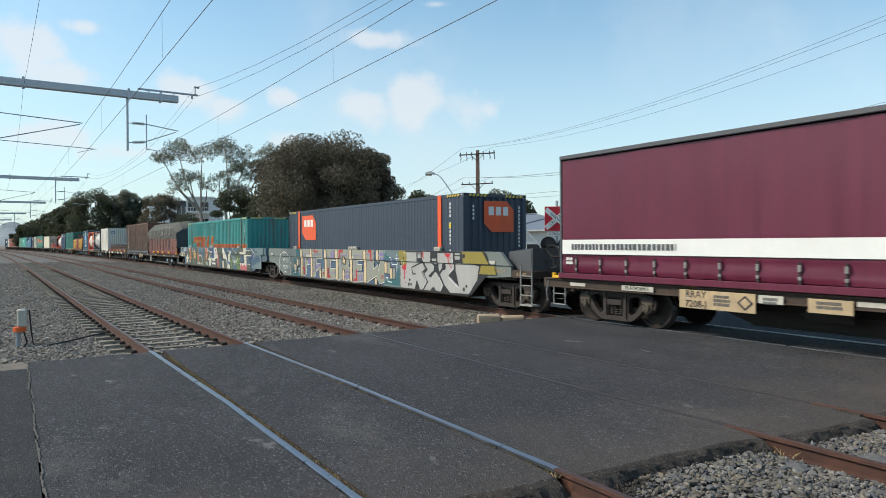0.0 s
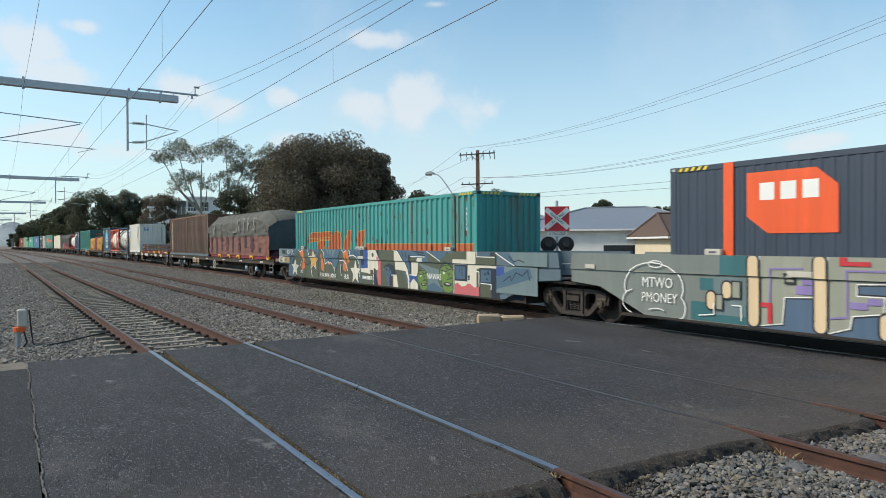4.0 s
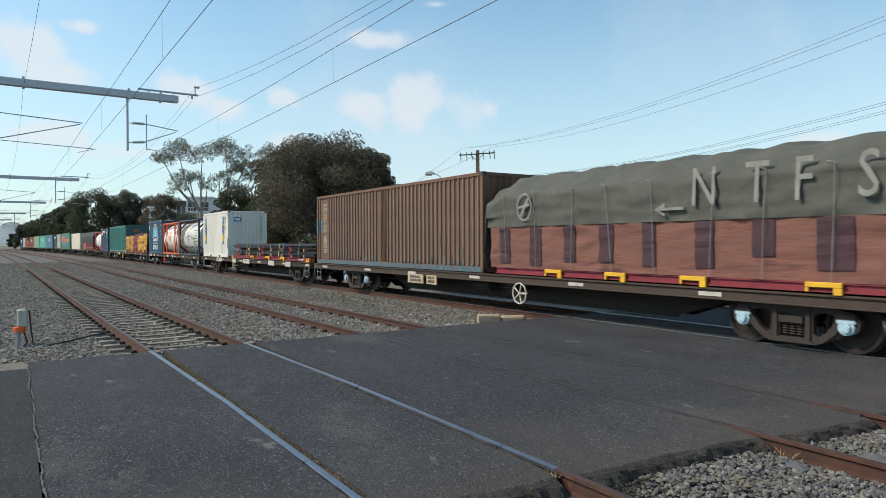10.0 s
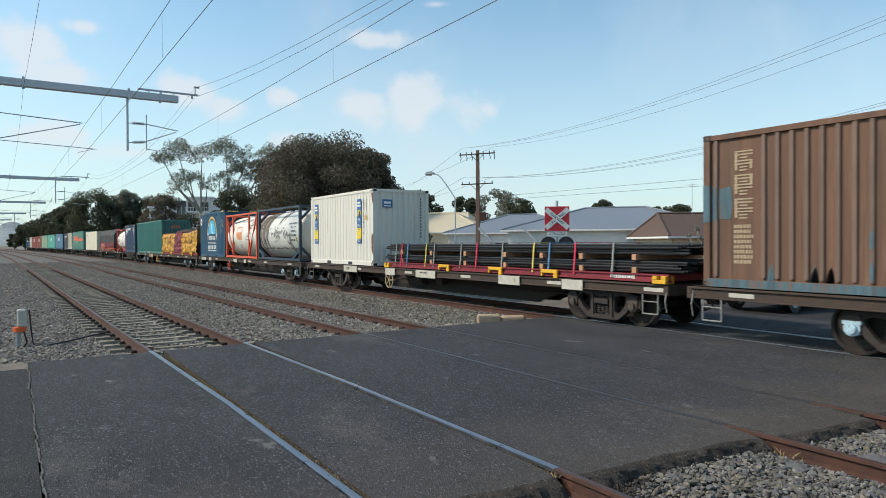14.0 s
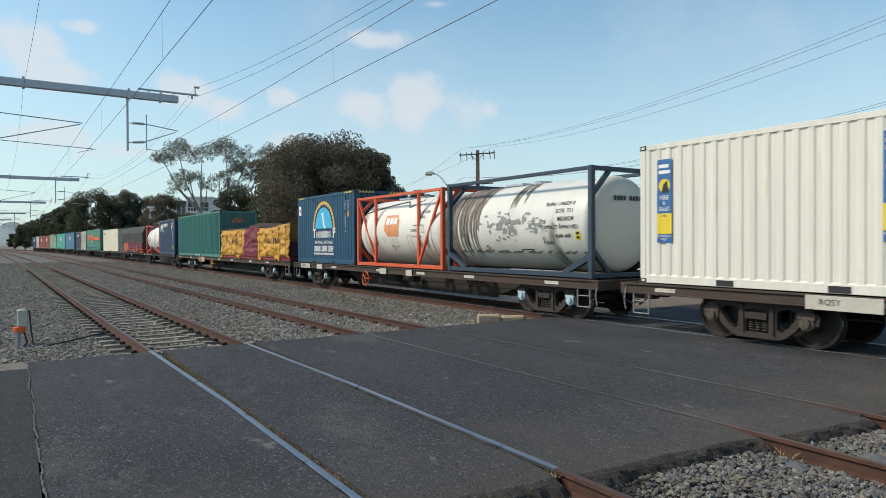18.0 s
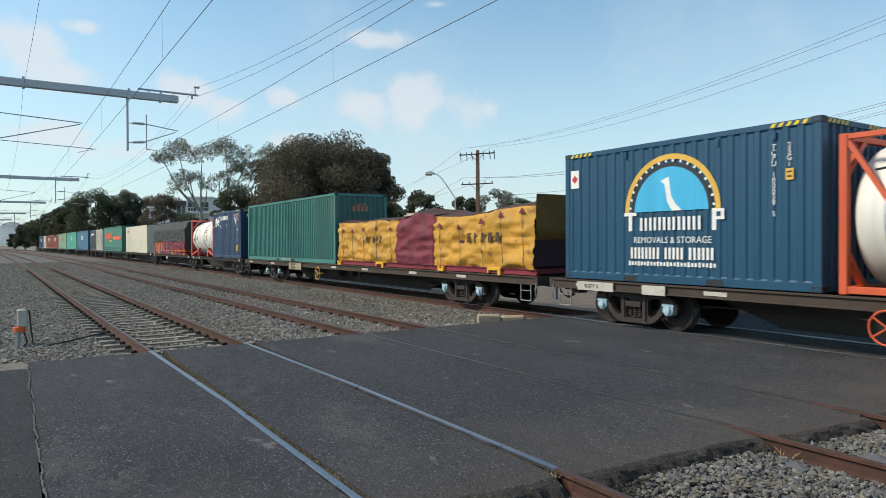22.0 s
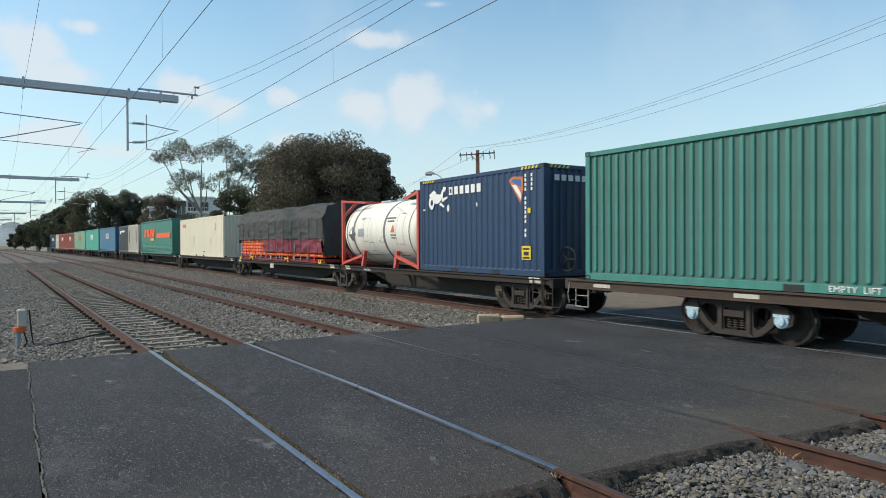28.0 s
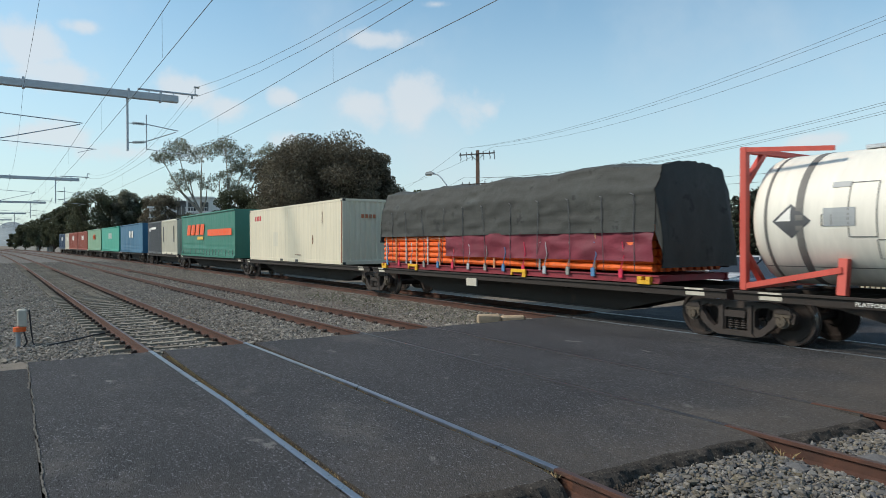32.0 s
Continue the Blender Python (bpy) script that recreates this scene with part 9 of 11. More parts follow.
# ---- rails and sleepers ----
def rail(y, fn, top, x_from, x_to, name="rail", parent=None, beyond=None):
    """A rail whose head is polished by the traffic on the road and takes the material beyond elsewhere."""
    prof = [(-0.034, -0.004, 0), (-0.026, 0.0, 1), (0.026, 0.0, 0), (0.034, -0.004, 0), (0.036, -0.035, 0), (0.010, -0.05, 0), (0.010, -0.135, 0), (0.07, -0.155, 0), (0.07, -0.165, 0), (-0.07, -0.165, 0), (-0.07, -0.155, 0), (-0.010, -0.135, 0), (-0.010, -0.05, 0), (-0.036, -0.035, 0)]
    xs = []
    x = x_from
    while x > x_to:
        xs.append(x)
        x -= 2.0 if x > -80 else 8.0
    xs = sorted(xs + [x_to, ROAD_X0 - 0.1, ROAD_X0 - 0.9, -4.6, -4.1], reverse=True)
    bm = B()
    rows = [[bm.verts.new((x, y + fn(x) + u, v)) for u, v, _ in prof] for x in xs]
    n = len(prof)
    for a, b in zip(rows, rows[1:]):
        for j in range(n):
            f = bm.faces.new((a[j], a[(j + 1) % n], b[(j + 1) % n], b[j]))
            f.material_index = int(j in (0, 1, 2, 3, 13)) if ROAD_X0 - 0.1 < (a[0].co.x + b[0].co.x) / 2 < -4.1 else 2 * prof[j][2]
    return part(name, bm, [M_RAIL, top, beyond or top], parent)


def sleeper_mesh():
    bm = B()
    for s in (-1, 1):
        prism(bm, [(-0.125, 0.0), (0.125, 0.0), (0.10, 0.20), (-0.10, 0.20)], s * 0.5, s * 1.28)
    prism(bm, [(-0.11, 0.0), (0.11, 0.0), (0.09, 0.165), (-0.09, 0.165)], -0.5, 0.5)
    return mesh_of("sleeper", bm, M_SLEEPER)


def clip_mesh():
    bm = B()
    for r in (-0.835, 0.835):
        for s in (-1, 1):
            prism(bm, [(-0.07, 0.0), (0.07, 0.0), (0.055, 0.04), (0.02, 0.062), (-0.03, 0.055), (-0.06, 0.035)], r + s * 0.115 - 0.05, r + s * 0.115 + 0.05)
            tube(bm, (-0.085, r + s * 0.105, 0.05), (0.085, r + s * 0.12, 0.045), 0.018, 6)
    return mesh_of("rail_clip", bm, M_CLIP)


SLEEPER, CLIP = sleeper_mesh(), clip_mesh()
for cy, fn, top, gauge, count, drop in ((NEAR_Y, near_bend, M_RAILTOP, 0.835, 110, -0.365), (MID_Y, mid_bend, M_RAILDULL, 0.835, 60, -0.385), (FAR_Y, bend, M_RAILTOP, 0.7525, 40, -0.375)):
    tr = thing("railway_track", "rusty steel rails on concrete sleepers in ballast", "railway track", "railway tracks", "structure")
    for s in (-1, 1):
        rail(cy + s * gauge, fn, top, 16.0, -360.0, "rail", tr, M_RAILBROWN if cy < 9 else None)
    for i in range(count):
        x = -12.9 - i * 0.685
        a = math.degrees(math.atan(fn(x + 0.5) - fn(x - 0.5)))
        part("sleeper", SLEEPER, None, tr, "", pose(x, cy + fn(x), drop, 0, 0, a))
        if i < 70 and cy < 9:
            part("rail_clip", CLIP, None, tr, "", pose(x, cy + fn(x), -0.165, 0, 0, a))
    for i in range(8):
        x = -3.0 + i * 0.685
        part("sleeper", SLEEPER, None, tr, "", pose(x, cy, drop - 0.02))


# ---- the level crossing: asphalt panels between the rails, with flangeways ----
def panel(name, y0, y1, material, xa=ROAD_X0, xb=ROAD_X1, z=-0.006, seed=0, label="worn grey asphalt of the level crossing", rough_ends=True):
    bm = B()
    nx = 46
    ny = max(2, int((y1 - y0) / (0.05 if y1 < 12 else 0.5)))
    rows = []
    for j in range(ny + 1):
        y = y0 + (y1 - y0) * j / ny
        ea = xa + (0.07 * noise.noise(Vector((y * 1.9, seed, 1))) + 0.05 * noise.noise(Vector((y * 7, seed, 2))) if rough_ends else 0)
        eb = (float(road_end(y)) if xb == ROAD_X1 else xb) + 0.4 * (0.09 * noise.noise(Vector((y * 1.7, seed, 5))) + 0.06 * noise.noise(Vector((y * 8, seed, 6))) + 0.015 * noise.noise(Vector((y * 19, seed, 4))) if rough_ends else 0)
        row = []
        for i in range(nx + 1):
            x = ea + (eb - ea) * i / nx
            dip = 0.012 * noise.noise(Vector((x * 0.7, y * 0.7, 9))) + 0.005 * noise.noise(Vector((x * 2.5, y * 2.5, 2)))
            edge = -0.03 * max(0.0, (i - nx + 1.5)) / 1.5
            row.append(bm.verts.new((x, y, z + (min(0.0, dip - 0.003)) + edge)))
        rows.append(row)
    for a, b in zip(rows, rows[1:]):
        for i in range(nx):
            bm.faces.new((a[i], a[i + 1], b[i + 1], b[i]))
    # broken side faces: rings that crumble down to the ballast
    for col, sgn in ((0, -1), (nx, 1)):
        ring = [r_[col] for r_ in rows]
        for q, (out_, drop) in enumerate(((0.025, 0.006), (0.055, 0.018), (0.085, 0.042), (0.115, 0.08), (0.15, 0.135), (0.20, 0.24))):
            nxt = []
            for j in range(ny + 1):
                v = rows[j][col].co
                w_ = noise.noise(Vector((v.y * 2.2, seed, 8 + q * 0.15))) * 0.9 + noise.noise(Vector((v.y * 7, seed, 3 + q))) * 0.6 + noise.noise(Vector((v.y * 15, seed, 5 + q * 3))) * 0.45
                nxt.append(bm.verts.new((v.x + sgn * max(0.01, out_ * (1 + 0.55 * w_)), v.y, v.z - drop * (1 + 0.35 * noise.noise(Vector((v.y * 11, q, seed)))))))
            for j in range(ny):
                f = bm.faces.new((ring[j], ring[j + 1], nxt[j + 1], nxt[j]))
                f.material_index = 1
            ring = nxt
    for side in (0, ny):
        lowv = [bm.verts.new((v.co.x, v.co.y, -0.12)) for v in rows[side]]
        for i in range(nx):
            f = bm.faces.new((rows[side][i], rows[side][i + 1], lowv[i + 1], lowv[i])); f.material_index = 1
    return part(name, bm, [material, M_ASPH_EDGE], None, label)


road = thing("road", "worn grey asphalt road over the level crossing", "road", "", "structure")
R = [NEAR_Y - 0.835, NEAR_Y + 0.835, MID_Y - 0.835, MID_Y + 0.835, FAR_Y - 0.7525, FAR_Y + 0.7525]
spans = [(0.185, R[0] - 0.045), (R[0] + 0.10, R[1] - 0.10), (R[1] + 0.045, R[2] - 0.045), (R[2] + 0.06, R[3] - 0.06), (R[3] + 0.045, R[4] - 0.045), (R[4] + 0.085, R[5] - 0.085), (R[5] + 0.045, 16.0)]
for k, (a, b) in enumerate(spans):
    o = panel("asphalt_panel", a, b, M_ASPH, seed=k * 3.1)
    o.parent = road
o = panel("asphalt_panel", -7.0, 0.165, M_ASPH2, -11.9, 9.0, seed=40)
o.parent = road
bm = B()
ra, rb = [], []
for i in range(260):
    x = -12.45 + i * 0.035
    m_ = 0.175 + 0.05 * noise.noise(Vector((x * 1.3, 0, 2))) + 0.025 * noise.noise(Vector((x * 6, 3, 2)))
    h_ = 0.004 + 0.010 * abs(noise.noise(Vector((x * 4, 7, 1)))) + 0.012 * abs(noise.noise(Vector((x * 15, 9, 1))))
    ra.append(bm.verts.new((x, m_ - h_, 0.0045)))
    rb.append(bm.verts.new((x, m_ + h_, 0.0045)))
for i in range(259):
    bm.faces.new((ra[i], ra[i + 1], rb[i + 1], rb[i]))
part("seam_filler", bm, surface("seam_grit", (0.125, 0.115, 0.10), 0.9, vary=0.4, scale=20, stain=(0.02, 0.019, 0.018), amount=0.6, stain_scale=9, bump=0.6, bump_scale=50), road, "pale crumbling grit in the seam between the asphalt layers")
o = panel("asphalt_panel", 16.0, 70.0, M_ASPH2, -12.6, -3.2, z=-0.02, seed=50)
o.parent = road
bm = B()
for k, (y) in enumerate(R):
    for s in (-1, 1):
        inner = 1 if k % 2 == 0 else -1
        if s == inner:
            ya, yb = sorted((y + s * 0.036, y + s * 0.10))
            box(bm, ROAD_X0 + 0.15, float(road_end(y)) - 0.05, ya, yb, -0.10, -0.014 if k in (2, 3) else -0.045)
part("flangeway_fill", bm, M_ASPH_EDGE, road, "dark dirt in the flangeways")
# dry grass along the near rail and beside the line
M_STRAW = surface("dry_grass", (0.30, 0.225, 0.115), 0.9, vary=0.3, scale=8, bump=0, random_value=0.35, island=True)
M_WEED = surface("green_weed", (0.08, 0.095, 0.035), 0.9, vary=0.3, scale=8, bump=0, random_value=0.4, island=True)


def grass(name, n, where, hmin, hmax, width, material, label, seed):
    rnd_ = random.Random(seed)
    vs, fs = [], []
    for k in range(n):
        x, y, z = where(rnd_)
        h_ = rnd_.uniform(hmin, hmax)
        a = rnd_.uniform(0, 2 * math.pi)
        dx, dy = math.cos(a) * width, math.sin(a) * width
        lx, ly = rnd_.gauss(0, 0.5) * h_, rnd_.gauss(0, 0.5) * h_
        b = len(vs)
        vs += [(x - dx, y - dy, z), (x + dx, y + dy, z), (x + lx * 0.5 + dx * 0.6, y + ly * 0.5 + dy * 0.6, z + h_ * 0.65), (x + lx, y + ly, z + h_)]
        fs += [(b, b + 1, b + 2), (b, b + 2, b + 3)]
    me = bpy.data.meshes.new(name)
    me.from_pydata(vs, [], fs)
    me.materials.append(material)
    return tagged(part(name, me, None), label, "grass", "", "stuff")


grass("dry_grass", 2600, lambda r: (-4.4 - 7.6 * r.random() ** 0.8, R[0] + 0.040 + 0.055 * r.random(), -0.045), 0.012, 0.042, 0.003, M_STRAW, "dry straw in the groove beside the rail", 1)
grass("dry_grass", 260, lambda r: (-3.5 + r.gauss(0, 0.10), R[2] + 0.1 + r.gauss(0, 0.09), -0.2), 0.05, 0.14, 0.005, M_STRAW, "straw tuft at the road edge", 2)
grass("dry_grass", 2200, lambda r: (-4.0 - 7.5 * r.random(), R[1] - 0.05 - 0.045 * r.random(), -0.045), 0.012, 0.04, 0.003, M_STRAW, "straw beside the rail", 3)
grass("weeds", 9000, lambda r: (-13.0 - 30 * r.random() ** 1.5, 0.0 - 3.2 * r.random() ** 0.8, -0.40), 0.04, 0.24, 0.006, M_WEED, "low weeds on the earth bank", 4)
grass("weeds", 6000, lambda r: (-13.0 - 26 * r.random() ** 1.4, 0.6 - 3.5 * r.random(), -0.38), 0.04, 0.15, 0.006, M_STRAW, "dry weeds on the earth bank", 5)
grass("weeds", 2500, lambda r: (-13.5 - 12 * r.random(), 9.2 + 2.2 * r.random(), -0.22), 0.03, 0.12, 0.005, M_WEED, "weeds in the ballast beside the train", 6)

# earth bank beside the line
sheet("earth_bank", -320, -12.0, -14, -0.6, -0.36, 300, 20, 0.09, M_BALL, "dry earth bank beside the tracks")

# concrete block at the road edge
blk_m = surface("weathered_concrete", (0.42, 0.32, 0.22), 0.9, vary=0.25, scale=4, stain=(0.2, 0.16, 0.12), amount=0.4, stain_scale=3, bump=0.6)
blk = thing("concrete_block", "weathered tan concrete block at the road edge", "concrete block", at=pose(-13.55, 10.45, -0.24, 0, 0, 62))
bm = B()
box(bm, -0.5, 0.1, -0.16, 0.16, 0, 0.27, 0.04)
for v in bm.verts:
    v.co += Vector((0.03 * noise.noise(v.co * 5), 0.02 * noise.noise(v.co * 6 + Vector((3, 0, 0))), 0.03 * noise.noise(v.co * 4 + Vector((0, 5, 0)))))
part("block", bm, blk_m, blk)
bm = B()
box(bm, 0.14, 0.75, -0.14, 0.16, 0, 0.23, 0.04)
for v in bm.verts:
    v.co += Vector((0.03 * noise.noise(v.co * 5), 0.02 * noise.noise(v.co * 6), 0.03 * noise.noise(v.co * 4)))
part("block", bm, blk_m, blk)
M_CONCDARK = surface("grimy_concrete", (0.17, 0.145, 0.115), 0.9, vary=0.3, scale=4, stain=(0.09, 0.075, 0.06), amount=0.4, stain_scale=3, bump=0.5)
slab = thing("concrete_slab", "flat grey concrete slab beside the tracks", "concrete slab", at=pose(-13.3, -0.15, -0.30, 0, 0, 10))
bm = B()
box(bm, -0.55, 0.55, -0.4, 0.4, 0, 0.10, 0.03)
part("slab", bm, M_CONCDARK, slab)
rub = thing("broken_rubble", "broken pale stones at the road edge", "rubble")
for x, y, s_ in ((-3.0, 7.3, 0.11), (-3.2, 5.85, 0.1), (-2.9, 6.6, 0.14), (-2.5, 5.2, 0.09)):
    bm = B()
    bmesh.ops.create_icosphere(bm, subdivisions=1, radius=s_)
    for v in bm.verts:
        v.co = Vector((v.co.x * 1.5, v.co.y, v.co.z * 0.6)) * (1 + 0.3 * noise.noise(v.co * 9))
    part("stone", bm, M_STONE2, rub, "", pose(x, y, -0.15, 0, 0, x * 60))

# marker post with a junction box, and its cable
post = thing("marker_post", "grey junction box with an orange collar on a steel pipe post", "marker post", at=pose(-16.3, 0.07, -0.36))
bm = B(); tube(bm, (0, 0, 0), (0, 0, 0.52), 0.045, 12); part("pipe", bm, P_GREYTOP, post)
bm = B(); tube(bm, (0, 0.03, 0.44), (0, 0.03, 0.53), 0.12, 14); part("collar", bm, surface("orange_plastic", (0.75, 0.12, 0.02), 0.5, vary=0.1), post, "orange plastic collar")
bm = B(); box(bm, -0.09, 0.09, -0.02, 0.16, 0.53, 0.90, 0.03); part("junction_box", bm, M_OFFWHITE, post, "pale grey box")
bm = B(); bent(bm, [(0.02, 0.2, 0.88), (0.02, 0.23, 0.5), (0.02, 0.26, 0.2), (0.1, 0.3, 0.08)], 0.016); bent(bm, [(0, 0.1, 0.45), (0.02, 0.16, 0.2), (0.02, 0.06, 0.06)], 0.018); part("lead", bm, M_BLACK, post, "black lead")
cable = thing("ground_cable", "black cable lying across the ballast", "cable")
bm = B(); bent(bm, [(-16.2, 0.1, -0.27), (-16.0, 0.35, -0.24), (-15.9, 0.7, -0.19), (-16.1, 1.1, -0.15), (-16.6, 1.5, -0.14), (-16.9, 1.75, -0.15)], 0.018); part("cable", bm, M_BLACK, cable)


def crumbs(rs, n):
    y = rs.uniform(2.3, 11.0, n)
    d = np.abs(rs.normal(0, 0.07, n))
    return np.stack([road_end(y) + 0.15 + d, y, -0.215 + rs.uniform(0, 0.08, n) * np.exp(-d * 9)], -1)


stones("asphalt_crumbs", 14000, crumbs, 0.022, M_ASPH_EDGE, "dark asphalt crumbs along the broken edge", 8)

# ---- overhead line ----


def cantilever(parent, x, y0, y1, zc, low=0.72):
    """Insulated bracket arm from the drop tube at y0 towards y1, over the contact wire height zc."""
    s = 1 if y1 > y0 else -1
    bm = B()
    for z in (zc + 1.55, zc + 0.62):
        bent(bm, [(x, y0, z), (x, y0 + s * 0.2, z + (0.04 if z < zc + 1 else 0))], 0.02)
    bent(bm, [(x, y0 + s * 0.75, zc + 1.57), (x, y1 + s * 0.2, zc + 1.36)], 0.025)
    bent(bm, [(x, y0 + s * 0.75, zc + low), (x, y1 + s * 0.1, zc + 1.30)], 0.025)
    bent(bm, [(x, y0 + s * 0.82, zc + 0.35), (x, y0 + s * 0.82, zc + 2.0)], 0.03)
    bent(bm, [(x, y0 + s * 0.8, zc + 0.38), (x, y1 + s * 0.75, zc + 0.22)], 0.018)
    bent(bm, [(x, y1 + s * 0.65, zc + 0.22), (x, y1, zc + 0.02)], 0.012)
    part("bracket_arm", bm, M_GALV, parent)
    for z, tilt in ((zc + 1.56, 0), (zc + 0.66, 0.05)):
        bm = B()
        for k in range(7):
            yy = y0 + s * (0.24 + k * 0.07)
            tube(bm, (x, yy, z + k * tilt * 0.15), (x, yy + s * 0.03, z + k * tilt * 0.15), 0.075, 10)
        tube(bm, (x, y0 + s * 0.2, z), (x, y0 + s * 0.78, z + tilt * 1.1), 0.03, 8)
        part("insulator", bm, P_GREYTOP, parent, "ribbed grey insulator")


PORTALS = (-34.0, -82.0, -130.0, -178.0, -226.0, -274.0)
for X in PORTALS:
    by = bend(X) - 0.35
    po = thing("catenary_portal", "grey galvanised steel portal beam carrying the overhead line", "catenary portal", "catenary portals", at=pose(X, by, 0))
    bm = B()
    box(bm, -0.16, 0.16, -8.0, 7.2, 8.72, 9.05, 0.02)
    part("beam", bm, M_GALV, po)
    for y in (-2.0, 0.85, 5.0, 6.4):
        bm = B()
        box(bm, -0.19, 0.19, y - 0.05, y + 0.05, 8.66, 9.14, 0.01)
        part("clamp", bm, M_GALV, po)
    bm = B()
    tube(bm, (0, -7.6, -0.5), (0, -7.6, 9.0), 0.17, 14)
    part("mast", bm, M_GALV, po)
    bm = B()
    tube(bm, (0, 4.95, 6.25), (0, 4.95, 8.75), 0.055, 12)
    part("drop_tube", bm, M_GALV, po)
    bm = B()
    tube(bm, (0, -1.6, 6.25), (0, -1.6, 8.75), 0.075, 12)
    part("drop_tube", bm, M_GALV, po)
    cantilever(po, 0.0, 4.95, 7.0, 6.0)
    cantilever(po, 0.0, -1.6, 2.9, 6.0, 0.2)
    bm = B()
    bent(bm, [(0, 5.4, 9.2), (0, 8.15, 9.2)], 0.05, 8)
    bent(bm, [(0, 8.0, 9.15), (0, 8.0, 9.62)], 0.03, 8)
    bent(bm, [(0, 5.9, 9.0), (0, 5.9, 9.2)], 0.03, 8)
    bent(bm, [(0, 7.0, 9.0), (0, 7.0, 9.2)], 0.03, 8)
    part("feeder_arm", bm, M_GALV, po)
    bm = B()
    box(bm, -0.06, 0.06, 7.95, 8.2, 9.55, 9.62, 0.01)
    tube(bm, (0, 7.85, 9.0), (0, 7.85, 9.14), 0.05, 8)
    part("insulator", bm, P_GREYTOP, po)


def strand(bm, pts, r, n=5):
    """One round strand through all the points."""
    ps = [Vector(p) for p in pts]
    rings = []
    for i, p in enumerate(ps):
        d = (ps[min(i + 1, len(ps) - 1)] - ps[max(i - 1, 0)]).normalized()
        u = d.cross(Vector((0, 0, 1))).normalized()
        v = u.cross(d)
        rings.append([bm.verts.new(p + (u * math.cos(2 * math.pi * k / n) + v * math.sin(2 * math.pi * k / n)) * r) for k in range(n)])
    for a, b in zip(rings, rings[1:]):
        for k in range(n):
            bm.faces.new((a[k], a[(k + 1) % n], b[(k + 1) % n], b[k]))
    bm.faces.new(rings[0][::-1])
    bm.faces.new(rings[-1])


def wire(name, pts, r, label, group="overhead wires"):
    bm = B()
    strand(bm, pts, r)
    t_ = thing(name, label, "wire", group)
    part("strand", bm, M_WIRE, t_)
    return t_


SPANS = [16.0 + 48.0 - 0.0, 14.0] + list(PORTALS)


def spans_points(y, z_sup, sag, extra, n=10, stagger=0.0):
    pts = []
    for k, (a, b) in enumerate(zip(SPANS, SPANS[1:])):
        for i in range(n):
            q = i / n
            x = a + (b - a) * q
            pts.append((x, y + bend(x) + extra * min(1, max(0, (-5 - x) / 29)) + stagger * (-1) ** k * (1 - 2 * q), z_sup - sag * 4 * q * (1 - q)))
    return pts


for y, ex in ((NEAR_Y - 0.05, -0.22), (MID_Y, -0.15)):
    wire("contact_wire", spans_points(y, 6.03, 0.02, ex, 6, 0.15), 0.0075, "dark copper contact wire over the track")
    wire("messenger_wire", spans_points(y, 7.3 if y < 5 else 7.1, 0.22, ex, 10, 0.15), 0.0075, "steel messenger wire over the track")
    bm = B()
    for a, b in zip(SPANS[1:], SPANS[2:]):
        for q in (0.15, 0.38, 0.62, 0.85):
            x = a + (b - a) * q
            yy = y + bend(x) + ex * min(1, max(0, (-5 - x) / 29))
            tube(bm, (x, yy, 6.03), (x, yy, (7.3 if y < 5 else 7.1) - 0.22 * 4 * q * (1 - q)), 0.0035, 4)
    d_ = thing("dropper_wires", "thin dropper wires between messenger and contact wire", "wire", "overhead wires")
    part("strand", bm, M_WIRE, d_)
wire("earth_wire", spans_points(0.85, 8.70, 0.35, -0.35), 0.006, "thin earth wire along the portals")
wire("feeder_wire", spans_points(8.0, 9.55, 1.5, -0.35), 0.0065, "feeder wire at the portal arms")
wire("feeder_wire", spans_points(8.0, 9.10, 1.28, -0.35), 0.0065, "feeder wire at the portal arms")


# ---- helpers to set far things: by bearing from the picture's middle and distance ----
def spot(u, d):
    """The ground place at u (tangent units right of the view's middle) and the level distance d."""
    a = radians(YAW) + math.atan(u)
    return Vector((math.sin(a) * d, math.cos(a) * d, 0.0))


def bearing(px):
    return (px - 784.0) / 1169.0


def at_far(px, d):
    p0 = spot(bearing(px), d)
    return Vector((p0.x, p0.y, -0.35))


# ---- trees ----
def leaf_surface(name, base, vary=0.4, spread=0.35, through_=0.35, stain=None):
    """Leaves: matt, each of its own tone, with some light coming through the blade."""
    m = surface(name, base, 0.75, vary=vary, scale=0.3, stain=stain, amount=0.5, stain_scale=0.3, bump=0, random_value=spread, island=True, spec=0.2)
    nt = m.node_tree
    b = nt.nodes["Principled BSDF"]
    t_ = nt.nodes.new("ShaderNodeBsdfTranslucent")
    nt.links.new(b.inputs["Base Color"].links[0].from_socket, t_.inputs["Color"])
    mx = nt.nodes.new("ShaderNodeMixShader")
    mx.inputs[0].default_value = through_
    nt.links.new(b.outputs[0], mx.inputs[1])
    nt.links.new(t_.outputs[0], mx.inputs[2])
    nt.links.new(mx.outputs[0], nt.nodes["Material Output"].inputs["Surface"])
    return m


